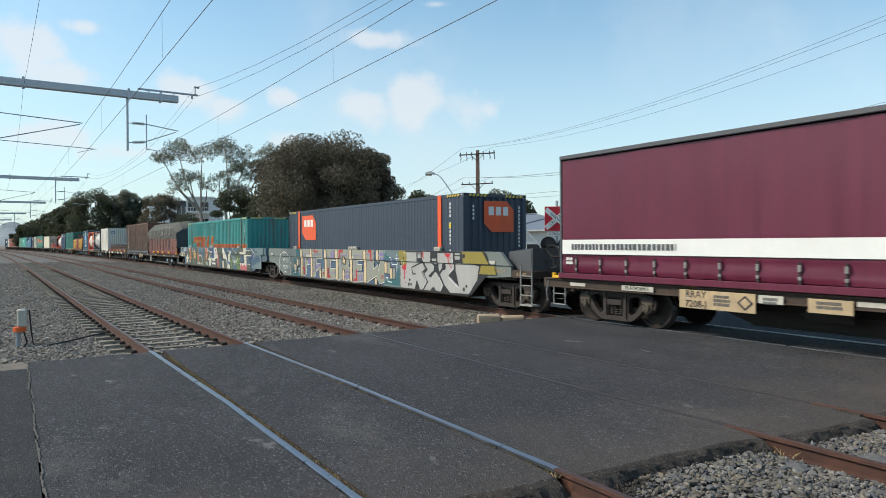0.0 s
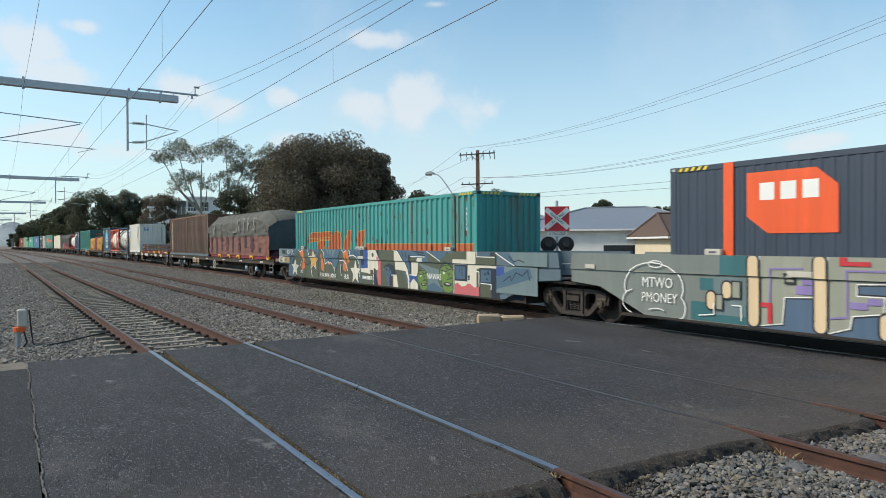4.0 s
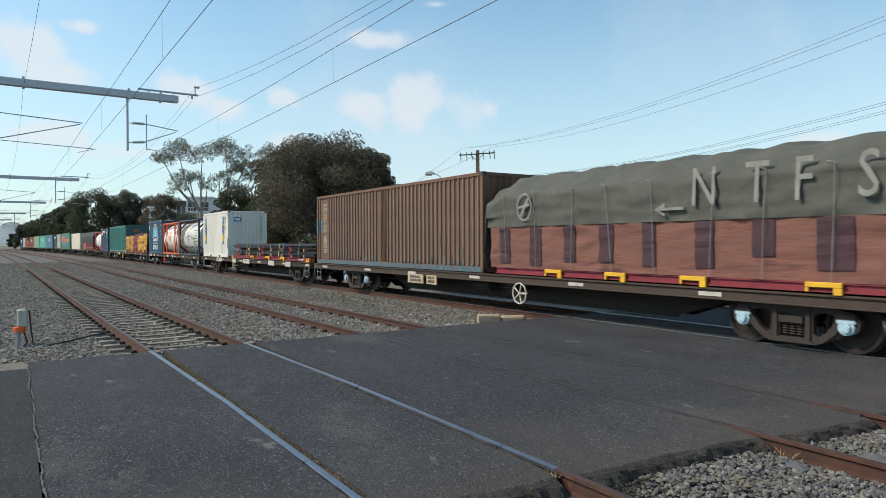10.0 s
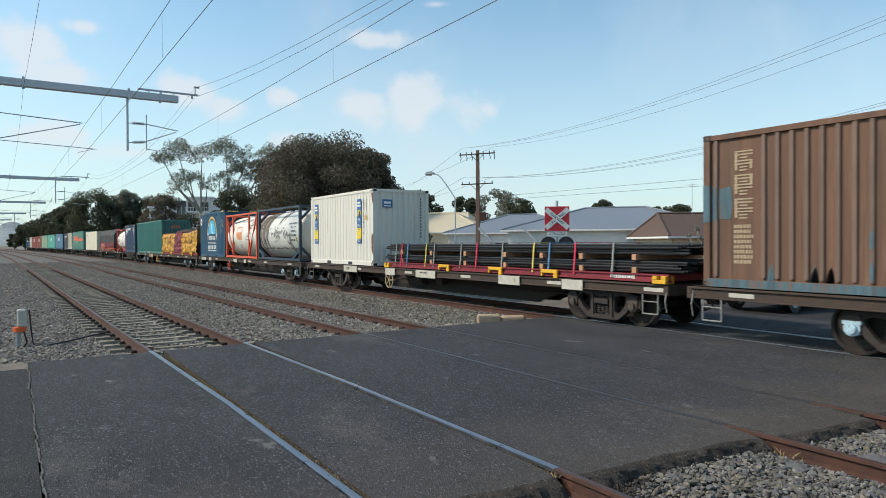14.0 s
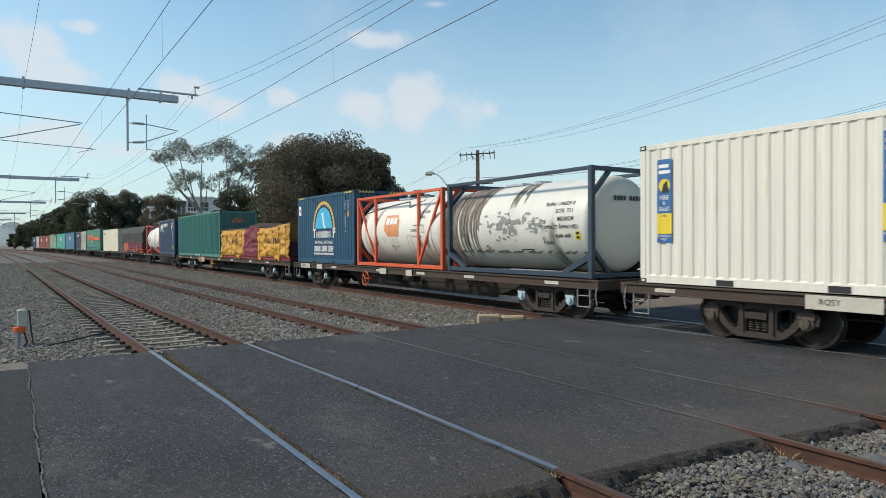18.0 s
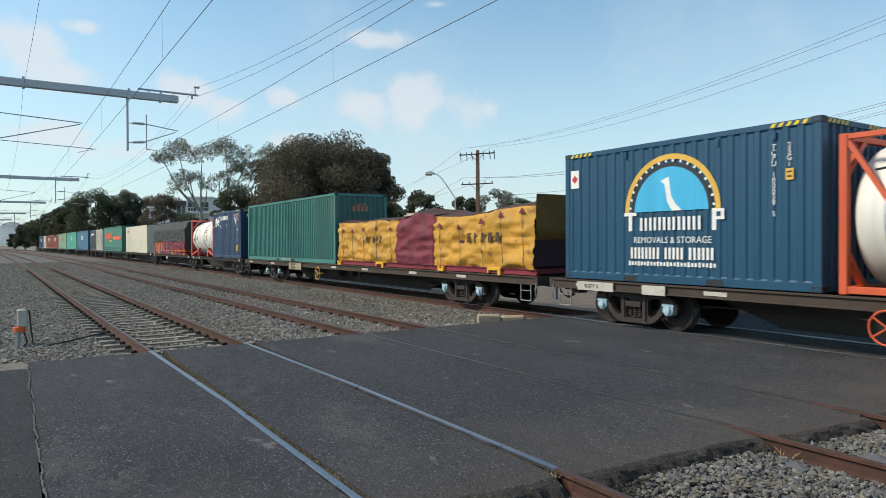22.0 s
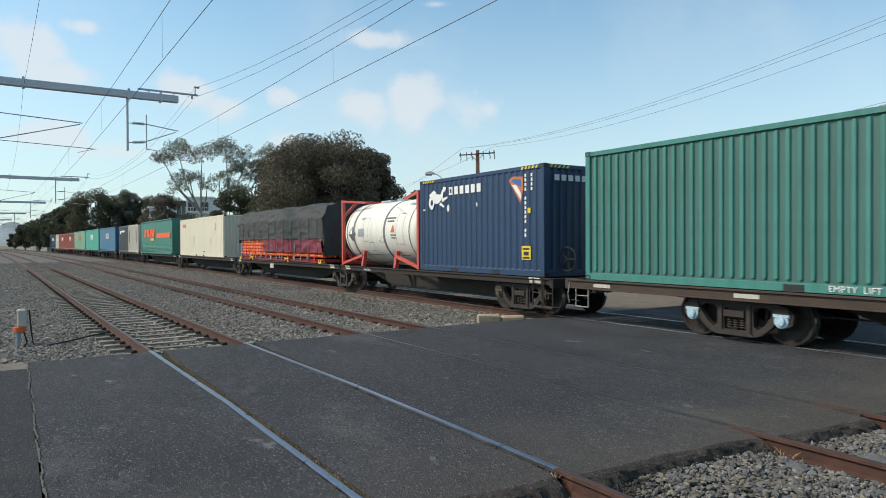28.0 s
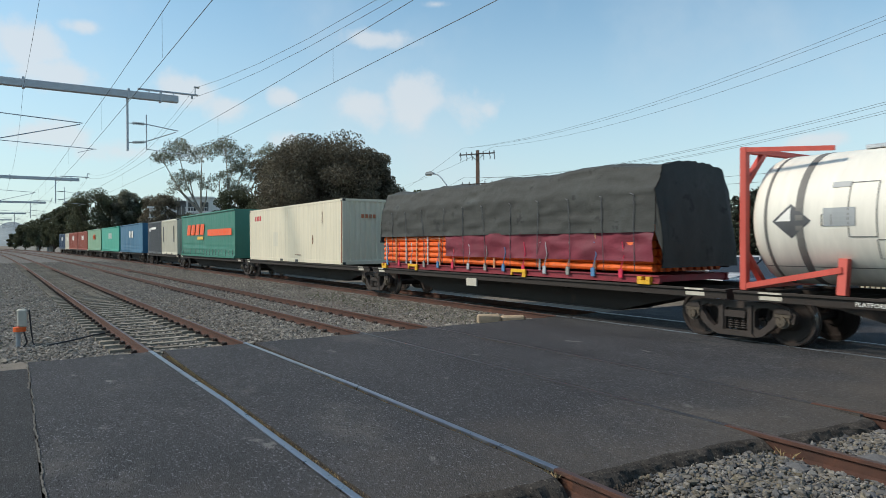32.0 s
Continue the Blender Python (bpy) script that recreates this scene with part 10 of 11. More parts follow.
LEAF_DARK = leaf_surface("dark_gum_leaf", (0.098, 0.108, 0.066))
LEAF_BROWN = leaf_surface("bronze_gum_leaf", (0.158, 0.140, 0.102), 0.5, 0.5, 0.3, (0.10, 0.106, 0.068))
LEAF_GREY = leaf_surface("grey_gum_leaf", (0.22, 0.23, 0.18), 0.35, 0.5, 0.45)
LEAF_GLOSS = leaf_surface("glossy_dark_leaf", (0.042, 0.050, 0.034), 0.4, 0.6, 0.15)
BARK = surface("pale_gum_bark", (0.34, 0.30, 0.25), 0.85, vary=0.3, scale=3, stain=(0.14, 0.10, 0.07), amount=0.4, bump=0.3)
BARK_DARK = surface("dark_bark", (0.09, 0.07, 0.055), 0.9, vary=0.3, scale=3, bump=0.4)


def crown_mesh(name, clumps, leaves, leaf, material, seed):
    """Many small leaves about the clumps (centre, radius x, radius z)."""
    rs = np.random.RandomState(seed)
    w = np.array([c[1] ** 2 for c in clumps])
    idx = rs.choice(len(clumps), leaves, p=w / w.sum())
    cen = np.array([c[0] for c in clumps])[idx]
    rad = np.array([(c[1], c[1], c[2]) for c in clumps])[idx]
    d = rs.normal(size=(leaves, 3))
    d /= np.linalg.norm(d, axis=1)[:, None]
    r = rs.uniform(0, 1, (leaves, 1)) ** 0.42
    p_ = cen + d * rad * r
    a = rs.normal(size=(leaves, 3)); a /= np.linalg.norm(a, axis=1)[:, None]
    b = np.cross(a, rs.normal(size=(leaves, 3))); b /= np.linalg.norm(b, axis=1)[:, None]
    s = leaf * rs.uniform(0.6, 1.4, (leaves, 1))
    v = np.stack([p_ - a * s, p_ + b * s * 0.45, p_ + a * s, p_ - b * s * 0.45], 1).reshape(-1, 3)
    f = np.arange(leaves * 4).reshape(-1, 4)
    me = bpy.data.meshes.new(name)
    me.from_pydata(v.tolist(), [], f.tolist())
    me.materials.append(material)
    return me


def tree(name, label, at, height, width, bare, leaf_m, bark, seed, leaves=9000, leaf=0.16, n_clump=26, open_=0.0, lean=0.0, top_flat=0.6):
    """A trunk with limbs and a crown of leaf clumps. bare: height of the clear trunk; open_: 0 dense, 1 airy."""
    rnd_ = random.Random(seed)
    t = thing(name, label, "tree", "", at=Matrix.Translation(at))
    bm = B()
    r0 = height * 0.022 + 0.06
    p_ = Vector((0, 0, -0.5))
    top = Vector((lean, 0, bare))
    k = 4
    prev = p_
    for i in range(k):
        q = (i + 1) / k
        nxt = p_.lerp(top, q) + Vector((rnd_.gauss(0, 0.1), rnd_.gauss(0, 0.1), 0)) * (height / 12)
        tube(bm, prev, nxt, r0 * (1 - 0.35 * (q - 1 / k)), 8, r0 * (1 - 0.35 * q))
        prev = nxt
    fork = prev
    clumps = []
    ch = height - bare
    for i in range(n_clump):
        a = 2 * math.pi * (i * 0.618 + rnd_.random() * 0.2)
        q = (i + 0.5) / n_clump
        rr = width / 2 * math.sqrt(max(0.04, 1 - (abs(q - 0.42) / 0.62) ** 2)) * rnd_.uniform(0.45, 0.86)
        z = bare * (0.75 if not open_ else 1.0) + ch * (0.12 + 0.78 * q)
        cr = width * (0.17 if open_ < 0.5 else 0.10) * rnd_.uniform(0.75, 1.25)
        c = Vector((lean + rr * math.cos(a), rr * math.sin(a), min(z, height - cr * 0.6)))
        clumps.append((tuple(c), cr, cr * rnd_.uniform(0.55, 0.8) * (1 if open_ < 0.5 else 0.75)))
        if i % 2 == 0 or open_ > 0.5:
            mid = fork.lerp(c, 0.5) + Vector((rnd_.gauss(0, 0.25), rnd_.gauss(0, 0.25), -0.08 * ch * rnd_.random()))
            tube(bm, fork - Vector((0, 0, rnd_.uniform(0, bare * 0.25))), mid, r0 * 0.42, 6, r0 * 0.26)
            tube(bm, mid, c, r0 * 0.26, 5, r0 * 0.08)
            if open_ > 0.5:
                for _ in range(3):
                    e = c + Vector((rnd_.gauss(0, cr * 0.6), rnd_.gauss(0, cr * 0.6), rnd_.uniform(-0.2, 0.7) * cr))
                    tube(bm, mid.lerp(c, 0.6), e, r0 * 0.10, 4, r0 * 0.03)
    part("trunk", bm, bark, t)
    part("crown", crown_mesh("crown", clumps, leaves, leaf, leaf_m, seed), None, t)
    return t


def tree_px(name, label, px, d, top_y, wpx, leaf_m, bark, seed, bare=0.3, **kw):
    """A tree by its bearing, level distance, the height of its top in the view and its width there."""
    at = spot(bearing(px), d)
    depth = d * math.cos(math.atan(bearing(px)))
    h_ = (1.89 + (429.0 - top_y) / 1169.0 * depth) * 1.06 + 0.4
    w_ = wpx / 1169.0 * depth
    at.z = -0.4
    return tree(name, label, at, h_, w_, h_ * bare, leaf_m, bark, seed, **kw)


tree_px("tree", "large dense bronze-green tree behind the railway", 572, 82, 243, 235, LEAF_BROWN, BARK_DARK, 1, 0.22, leaves=90000, leaf=0.15, n_clump=70)
tree_px("tree", "dense bronze-green tree leaning into its neighbour", 508, 86, 262, 130, LEAF_BROWN, BARK_DARK, 21, 0.22, leaves=26000, leaf=0.15, n_clump=26)
tree_px("tree", "dark rounded end of a dense tree", 658, 80, 258, 112, LEAF_BROWN, BARK_DARK, 22, 0.25, leaves=30000, leaf=0.15, n_clump=28)


def gum_tree(label, base, d, pads, seed, leaves):
    """An open gum: a pale forked trunk whose limbs end in flat pads of leaves; pads: bearing, height in the view, width, height."""
    rnd_ = random.Random(seed)
    at = spot(bearing(base), d)
    at.z = -0.4
    t = thing("gum_tree", label, "tree", at=Matrix.Translation(at))
    depth = d * math.cos(math.atan(bearing(base)))
    k = depth / 1169.0
    side = Vector((math.cos(radians(YAW)), -math.sin(radians(YAW)), 0))
    back = Vector((math.sin(radians(YAW)), math.cos(radians(YAW)), 0))
    zs = [2.3 + (429.0 - p[1]) * k for p in pads]
    fork = Vector((0, 0, min(zs) * 0.62))
    bm = B()
    r0 = 0.34
    tube(bm, (0, 0, -0.3), fork * 0.55 + side * 0.2, r0, 8, r0 * 0.8)
    tube(bm, fork * 0.55 + side * 0.2, fork, r0 * 0.8, 8, r0 * 0.62)
    clumps = []
    for (px, py, w_, h_), z in zip(pads, zs):
        c = side * ((px - base) * k) + back * rnd_.uniform(-1.5, 1.5) + Vector((0, 0, z - h_ * k * 0.3))
        mid = fork.lerp(c, 0.55) + side * rnd_.uniform(-0.4, 0.4) + Vector((0, 0, -0.10 * (c - fork).length))
        tube(bm, fork, mid, r0 * 0.5, 7, r0 * 0.3)
        tube(bm, mid, c, r0 * 0.3, 6, r0 * 0.16)
        n = max(7, int(w_ * h_ / 130))
        for i in range(n):
            a = 2 * math.pi * i * 0.618
            q = math.sqrt((i + 0.5) / n)
            e = c + side * (w_ / 2 * k * q * 0.85 * math.cos(a)) + back * (w_ / 2 * k * q * 0.8 * math.sin(a)) + Vector((0, 0, h_ * k * (0.35 - 0.45 * q * q + rnd_.uniform(-0.3, 0.25))))
            cr = (0.11 * w_ + 5) * k * rnd_.uniform(0.6, 1.35)
            clumps.append((tuple(e), cr, cr * rnd_.uniform(0.55, 0.9)))
            tube(bm, c.lerp(mid, 0.25 * rnd_.random()), e - Vector((0, 0, cr * 0.2)), r0 * 0.13, 5, r0 * 0.04)
    part("trunk", bm, BARK, t)
    part("crown", crown_mesh("crown", clumps, leaves, 0.125, LEAF_GREY, seed), None, t)


gum_tree("open gum tree with a leaning pale limb and flat leaf pads", 356, 102, ((292, 272, 40, 30), (322, 260, 58, 32), (354, 261, 42, 30), (338, 306, 62, 26), (321, 324, 44, 28), (368, 320, 30, 26)), 3, 6000)
gum_tree("tall open gum tree with pale limbs and sparse leaf pads", 400, 100, ((395, 250, 58, 38), (433, 268, 46, 44), (472, 264, 46, 44), (412, 284, 42, 44), (442, 303, 40, 34), (388, 308, 34, 30), (416, 324, 54, 30)), 2, 9000)
tree_px("tree", "dark green tree under the gums", 418, 92, 332, 80, LEAF_DARK, BARK_DARK, 4, 0.1, leaves=20000, leaf=0.12, n_clump=24)
tree_px("tree", "dark tree behind the wagons", 480, 84, 335, 110, LEAF_DARK, BARK_DARK, 5, 0.1, leaves=20000, leaf=0.12, n_clump=24)
tree_px("tree", "low dark tree beside the houses", 690, 74, 356, 80, LEAF_DARK, BARK_DARK, 6, 0.1, leaves=8000, leaf=0.18, n_clump=20)
tree_px("tree", "brown-green tree before the white apartments", 290, 116, 340, 64, LEAF_BROWN, BARK_DARK, 61, 0.2, leaves=12000, leaf=0.12, n_clump=22)
tree_px("tree", "low dark scrub before the white apartments", 332, 112, 374, 70, LEAF_DARK, BARK_DARK, 62, 0.1, leaves=7000, leaf=0.12, n_clump=16)
for px, d, ty, w_, sd in ((165, 150, 335, 90, 7), (130, 165, 348, 60, 8), (225, 150, 332, 60, 9), (285, 140, 340, 80, 10), (205, 170, 345, 60, 11), (95, 200, 372, 50, 12), (70, 230, 384, 50, 13), (45, 260, 392, 40, 14), (250, 150, 350, 70, 15), (310, 145, 352, 60, 16), (26, 320, 409, 22, 17), (110, 190, 360, 50, 18)):
    tree_px("tree", "dark tree in the belt beside the far tracks", px, d, ty, w_, LEAF_BROWN if sd == 10 else LEAF_GREY if sd == 9 else LEAF_DARK, BARK_DARK, sd, 0.12, leaves=16000, leaf=0.18, n_clump=30)
for px, d, ty, w_, sd in ((745, 110, 337, 75, 41), (822, 120, 344, 60, 42), (880, 125, 334, 90, 43), (925, 118, 350, 70, 44), (1070, 150, 352, 50, 45), (1200, 140, 362, 60, 46), (1265, 140, 366, 50, 47), (1160, 150, 366, 40, 48)):
    tree_px("tree", "dark green tree behind the houses", px, d, ty, w_, LEAF_DARK if sd != 43 else LEAF_GREY, BARK_DARK, sd, 0.15, leaves=5000, leaf=0.26, n_clump=20)
tree_px("street_tree", "dense dark glossy round tree beside the street", 1376, 33, 343, 190, LEAF_GLOSS, BARK_DARK, 51, 0.08, leaves=30000, leaf=0.10, n_clump=44)
tree_px("shrub", "thin leafless shrub by the grey house", 1235, 36, 396, 60, LEAF_GREY, BARK, 52, 0.1, leaves=900, leaf=0.06, n_clump=16, open_=1.0)
tree_px("shrub", "reddish shrub in front of the cream house", 735, 66, 396, 80, LEAF_BROWN, BARK_DARK, 53, 0.1, leaves=2500, leaf=0.10, n_clump=16, open_=1.0)
# distant hills and far belt of trees
far = thing("tree_belt", "far belt of trees along the horizon", "trees", "", "stuff")
cl = []
rnd = random.Random(77)
for k in range(150):
    u = -0.585 + k * 0.0105
    d = rnd.uniform(240, 320)
    p0 = spot(u, d)
    cl.append(((p0.x, p0.y, rnd.uniform(1.5, 5.5)), rnd.uniform(5, 8), rnd.uniform(3, 5.0)))
part("crown", crown_mesh("crown", cl, 26000, 0.9, LEAF_DARK, 78), None, far)

# rise far down the line; the distance haze is put into its blue-grey colour
hill = thing("distant_hill", "hazy blue-grey hill far down the line", "hill", "", "structure")
bm = B()
ridge, foot_ = [], []
for k in range(61):
    u = -0.80 + k * 0.0075
    p0 = spot(u, 1500)
    h_ = 8 + 34 * math.exp(-((u + 0.655) / 0.035) ** 2) + 10 * math.exp(-((u + 0.60) / 0.05) ** 2) + 5 * noise.noise(Vector((u * 40, 2, 1)))
    ridge.append(bm.verts.new((p0.x, p0.y, h_)))
    p1 = spot(u, 1200)
    foot_.append(bm.verts.new((p1.x, p1.y, -1.0)))
for k in range(60):
    bm.faces.new((foot_[k], foot_[k + 1], ridge[k + 1], ridge[k]))
part("slope", bm, surface("haze_tinted_hill", (0.20, 0.235, 0.25), 0.95, vary=0.25, scale=0.02, stain=(0.32, 0.33, 0.33), amount=0.5, stain_scale=0.05, bump=0), hill, "", None, True)

# grey fence beyond the far tracks, and a signal mast
M_FARFENCE = surface("grey_fence_steel", (0.22, 0.225, 0.22), 0.8, vary=0.2, scale=1.0, bump=0.1)
ff = thing("line_fence", "low grey sheet fence beside the far tracks", "fence", at=Matrix.Identity(4))
fa, fb = spot(bearing(24), 330), spot(bearing(116), 205)
for k in range(24):
    p0, p1 = fa.lerp(fb, k / 24), fa.lerp(fb, (k + 0.94) / 24)
    bm = B()
    bar(bm, (p0.x, p0.y, 0.75), (p1.x, p1.y, 0.75), 2.1, 0.06)
    part("panel", bm, M_FARFENCE, ff)
    bm = B()
    tube(bm, (p0.x, p0.y, -0.4), (p0.x, p0.y, 1.95), 0.06, 6)
    part("post", bm, M_GALV, ff)
sm = thing("signal_mast", "grey railway signal mast with dark light heads", "railway signal", at=Matrix.Translation(at_far(85, 232)))
bm = B(); tube(bm, (0, 0, 0), (0, 0, 5.8), 0.10, 8); part("mast", bm, M_GALV, sm)
bm = B(); box(bm, -0.45, 0.45, -0.3, 0.3, 0, 1.5, 0.03); part("relay_box", bm, M_GALV, sm)
for z in (4.2, 5.3):
    bm = B(); box(bm, 0.12, 0.5, -0.35, 0.35, z - 0.45, z + 0.45, 0.05); part("light_head", bm, P_GREYTOP, sm)
bm = B(); box(bm, -0.1, 0.6, -0.5, 0.5, 3.45, 3.55); part("platform", bm, M_GALV, sm)

# ---- houses ----
W_CREAM = surface("cream_render", (0.62, 0.53, 0.38), 0.9, vary=0.08, scale=2, bump=0.1)
W_GREY = surface("pale_grey_render", (0.52, 0.51, 0.48), 0.9, vary=0.08, scale=2, bump=0.1)
W_WHITE = surface("white_render", (0.66, 0.66, 0.64), 0.9, vary=0.08, scale=2, bump=0.1)
ROOF_GREY = surface("blue_grey_roof_steel", (0.20, 0.225, 0.26), 0.5, 0.1, vary=0.12, scale=2, bump=0.1)
ROOF_CREAM = surface("cream_roof_steel", (0.55, 0.48, 0.34), 0.6, vary=0.1, scale=2, bump=0.1)
ROOF_TILE = surface("brown_roof_tile", (0.105, 0.068, 0.053), 0.85, vary=0.25, scale=5, bump=0.3)
BRICK = surface("red_brown_brick", (0.22, 0.085, 0.055), 0.9, vary=0.25, scale=8, stain=(0.12, 0.05, 0.04), amount=0.4, bump=0.4, random_value=0.3)
GLASS = surface("window_glass", (0.03, 0.035, 0.04), 0.08, vary=0.1, bump=0, spec=0.8)
M_FENCE = surface("cream_lattice_steel", (0.60, 0.53, 0.36), 0.7, vary=0.1, bump=0.05)


def hip_house(label, at, turn, L, Wd, eave, ridge, wall_m, roof_m, name="house", over=0.5, hip=1.0, tiles=False):
    h_ = thing(name, label, "house", "houses along the street", at=Matrix.Translation(at) @ pose(0, 0, 0, 0, 0, turn))
    l, w_ = L / 2, Wd / 2
    for s in (-1, 1):
        bm = B(); box(bm, -l, l, s * w_ - 0.1, s * w_ + 0.1, -0.5, eave); part("wall", bm, wall_m, h_)
        bm = B(); box(bm, s * l - 0.1, s * l + 0.1, -w_ + 0.1, w_ - 0.1, -0.5, eave); part("wall", bm, wall_m, h_)
    a, b = l + over, w_ + over
    hx_ = hip * b
    rl = max(0.2, a - hx_)
    bm = B()
    base = [bm.verts.new(q) for q in ((-a, -b, eave), (a, -b, eave), (a, b, eave), (-a, b, eave))]
    t0, t1 = bm.verts.new((-rl, 0, ridge)), bm.verts.new((rl, 0, ridge))
    under = [bm.verts.new((v.co.x, v.co.y, eave - 0.14)) for v in base]
    bm.faces.new((base[0], base[1], t1, t0)); bm.faces.new((base[2], base[3], t0, t1)); bm.faces.new((base[1], base[2], t1)); bm.faces.new((base[3], base[0], t0))
    for i in range(4):
        bm.faces.new((base[i], base[(i + 1) % 4], under[(i + 1) % 4], under[i]))
    bm.faces.new(under)
    ro = part("roof", bm, roof_m, h_)
    bm = B()
    for sx in (-1, 1):
        for sy in (-1, 1):
            tube(bm, (sx * a, sy * b, eave + 0.02), (sx * rl, 0, ridge + 0.02), 0.09, 6)
    tube(bm, (-rl, 0, ridge + 0.02), (rl, 0, ridge + 0.02), 0.09, 6)
    part("ridge_cap", bm, roof_m, ro)
    bm = B()
    for sy in (-1, 1):
        box(bm, -a, a, sy * b - 0.06, sy * b + 0.06, eave - 0.13, eave - 0.0)
    for sx in (-1, 1):
        box(bm, sx * a - 0.06, sx * a + 0.06, -b, b, eave - 0.13, eave - 0.0)
    part("gutter", bm, W_WHITE if not tiles else W_CREAM, h_)
    if tiles:
        # tile courses as stepped strips on the slopes
        for sy in (-1, 1):
            n = 24
            for i in range(n):
                q0, q1 = i / n, (i + 1) / n
                bm = B()
                y0, y1 = sy * b * (1 - q0), sy * b * (1 - q1)
                z0, z1 = eave + (ridge - eave) * q0, eave + (ridge - eave) * q1
                x0, x1 = a - hx_ * q0 * (1 if hip else 0), a - hx_ * q1 * (1 if hip else 0)
                vs = [bm.verts.new(q) for q in ((-x0, y0, z0 + 0.045), (x0, y0, z0 + 0.045), (x1, y1, z1 + 0.02), (-x1, y1, z1 + 0.02), (-x0, y0, z0 + 0.01), (x0, y0, z0 + 0.01))]
                bm.faces.new(vs[:4]); bm.faces.new((vs[0], vs[1], vs[5], vs[4]))
                part("tile_course", bm, roof_m, ro)
    return h_


def house_window(h_, x, y, z, w_, hh, face=-1, axis="y"):
    if axis == "y":
        bm = B(); box(bm, x - w_ / 2 - 0.06, x + w_ / 2 + 0.06, y - 0.03, y + 0.03, z - 0.06, z + hh + 0.06); fr = part("window", bm, W_WHITE, h_)
        bm = B(); box(bm, x - w_ / 2, x + w_ / 2, y + face * 0.035 - 0.004, y + face * 0.035 + 0.004, z, z + hh); part("pane", bm, GLASS, fr)
    else:
        bm = B(); box(bm, x - 0.03, x + 0.03, y - w_ / 2 - 0.06, y + w_ / 2 + 0.06, z - 0.06, z + hh + 0.06); fr = part("window", bm, W_WHITE, h_)
        bm = B(); box(bm, x + face * 0.035 - 0.004, x + face * 0.035 + 0.004, y - w_ / 2, y + w_ / 2, z, z + hh); part("pane", bm, GLASS, fr)


def at_px(px, d, z=-0.4):
    p0 = spot(bearing(px), d)
    return Vector((p0.x, p0.y, z))


hA = hip_house("grey-rendered house with a blue-grey hipped steel roof", at_px(1090, 58), 38, 16.0, 11.0, 3.25, 5.15, W_WHITE, ROOF_GREY)
house_window(hA, 2.0, -5.62, 0.4, 5.0, 1.6)
house_window(hA, -5.5, -5.62, 0.9, 2.0, 1.2)
hB = hip_house("white-rendered house with a blue-grey hipped steel roof", at_px(925, 70), 38, 13.0, 10.0, 3.2, 5.15, W_WHITE, ROOF_GREY)
house_window(hB, -1.0, -5.12, 1.0, 1.5, 1.2)
house_window(hB, 3.0, -5.12, 1.0, 1.5, 1.2)
hC = hip_house("cream house with a cream steel roof", at_px(780, 78), 38, 13.0, 9.0, 3.4, 5.6, W_CREAM, ROOF_CREAM)
hC2 = hip_house("white house with a pale gabled roof", at_px(765, 98), 38, 14.0, 9.0, 4.2, 6.6, W_WHITE, ROOF_CREAM, hip=0.4)
ch = thing("chimney", "red brick chimney on the cream roof", "chimney", at=Matrix.Translation(at_px(851, 78, 4.0)))
bm = B(); box(bm, -0.45, 0.45, -0.45, 0.45, -1.2, 1.2); box(bm, -0.52, 0.52, -0.52, 0.52, 1.2, 1.35); part("chimney_shaft", bm, BRICK, ch)
hE = hip_house("pale gabled house beside the street", at_px(1268, 50), 60, 9.0, 7.0, 2.6, 4.2, W_CREAM, ROOF_TILE, hip=0.2)
hD = hip_house("red brick house with a brown tiled roof", at_px(1530, 38.5), 26, 11.0, 8.0, 2.75, 4.85, BRICK, ROOF_TILE, tiles=True)
house_window(hD, 2.2, -4.13, 0.9, 1.8, 1.1)
# brick chimney of the tiled house
cp = at_px(1536, 34.2, 2.2)
ch2 = thing("chimney", "tall red-brown brick chimney with a dark flue", "chimney", at=Matrix.Translation(cp) @ pose(0, 0, 0, 0, 0, 30))
stack = B()
box(stack, -0.50, 0.50, -0.34, 0.34, -2.2, 2.02)
st = part("chimney_shaft", stack, surface("mortar", (0.34, 0.30, 0.26), 0.95, vary=0.15, bump=0.3), ch2)
bk = B(); box(bk, -0.112, 0.112, -0.05, 0.05, -0.034, 0.034, 0.006)
bk_me = mesh_of("brick", bk, BRICK)
for j in range(25):
    for i in range(4):
        part("brick", bk_me, None, st, "", pose(-0.38 + i * 0.245 + (0.06 if j % 2 else -0.06), -0.315, 0.12 + j * 0.076))
bm = B(); box(bm, -0.56, 0.56, -0.40, 0.40, 2.02, 2.14, 0.01); part("cap", bm, BRICK, ch2)
bm = B(); tube(bm, (0.1, 0, 2.14), (0.1, 0, 2.55), 0.11, 10); part("flue", bm, P_DKGREY, ch2)
ant = thing("tv_antenna", "thin metal television antenna on the roof", "antenna", at=Matrix.Translation(at_px(1516, 36, 4.4)))
bm = B(); tube(bm, (0, 0, -0.6), (0, 0, 1.5), 0.02, 6)
for k in range(5):
    tube(bm, (-0.35 + 0.17 * k, -0.3 + 0.05 * k, 1.42), (-0.35 + 0.17 * k, 0.3 - 0.05 * k, 1.42), 0.008, 5)
tube(bm, (-0.4, 0, 1.42), (0.4, 0, 1.42), 0.012, 5)
part("mast", bm, M_GALV, ant)
ant2 = copy_thing(ant, Matrix.Translation(at_px(1225, 48, 4.3)))
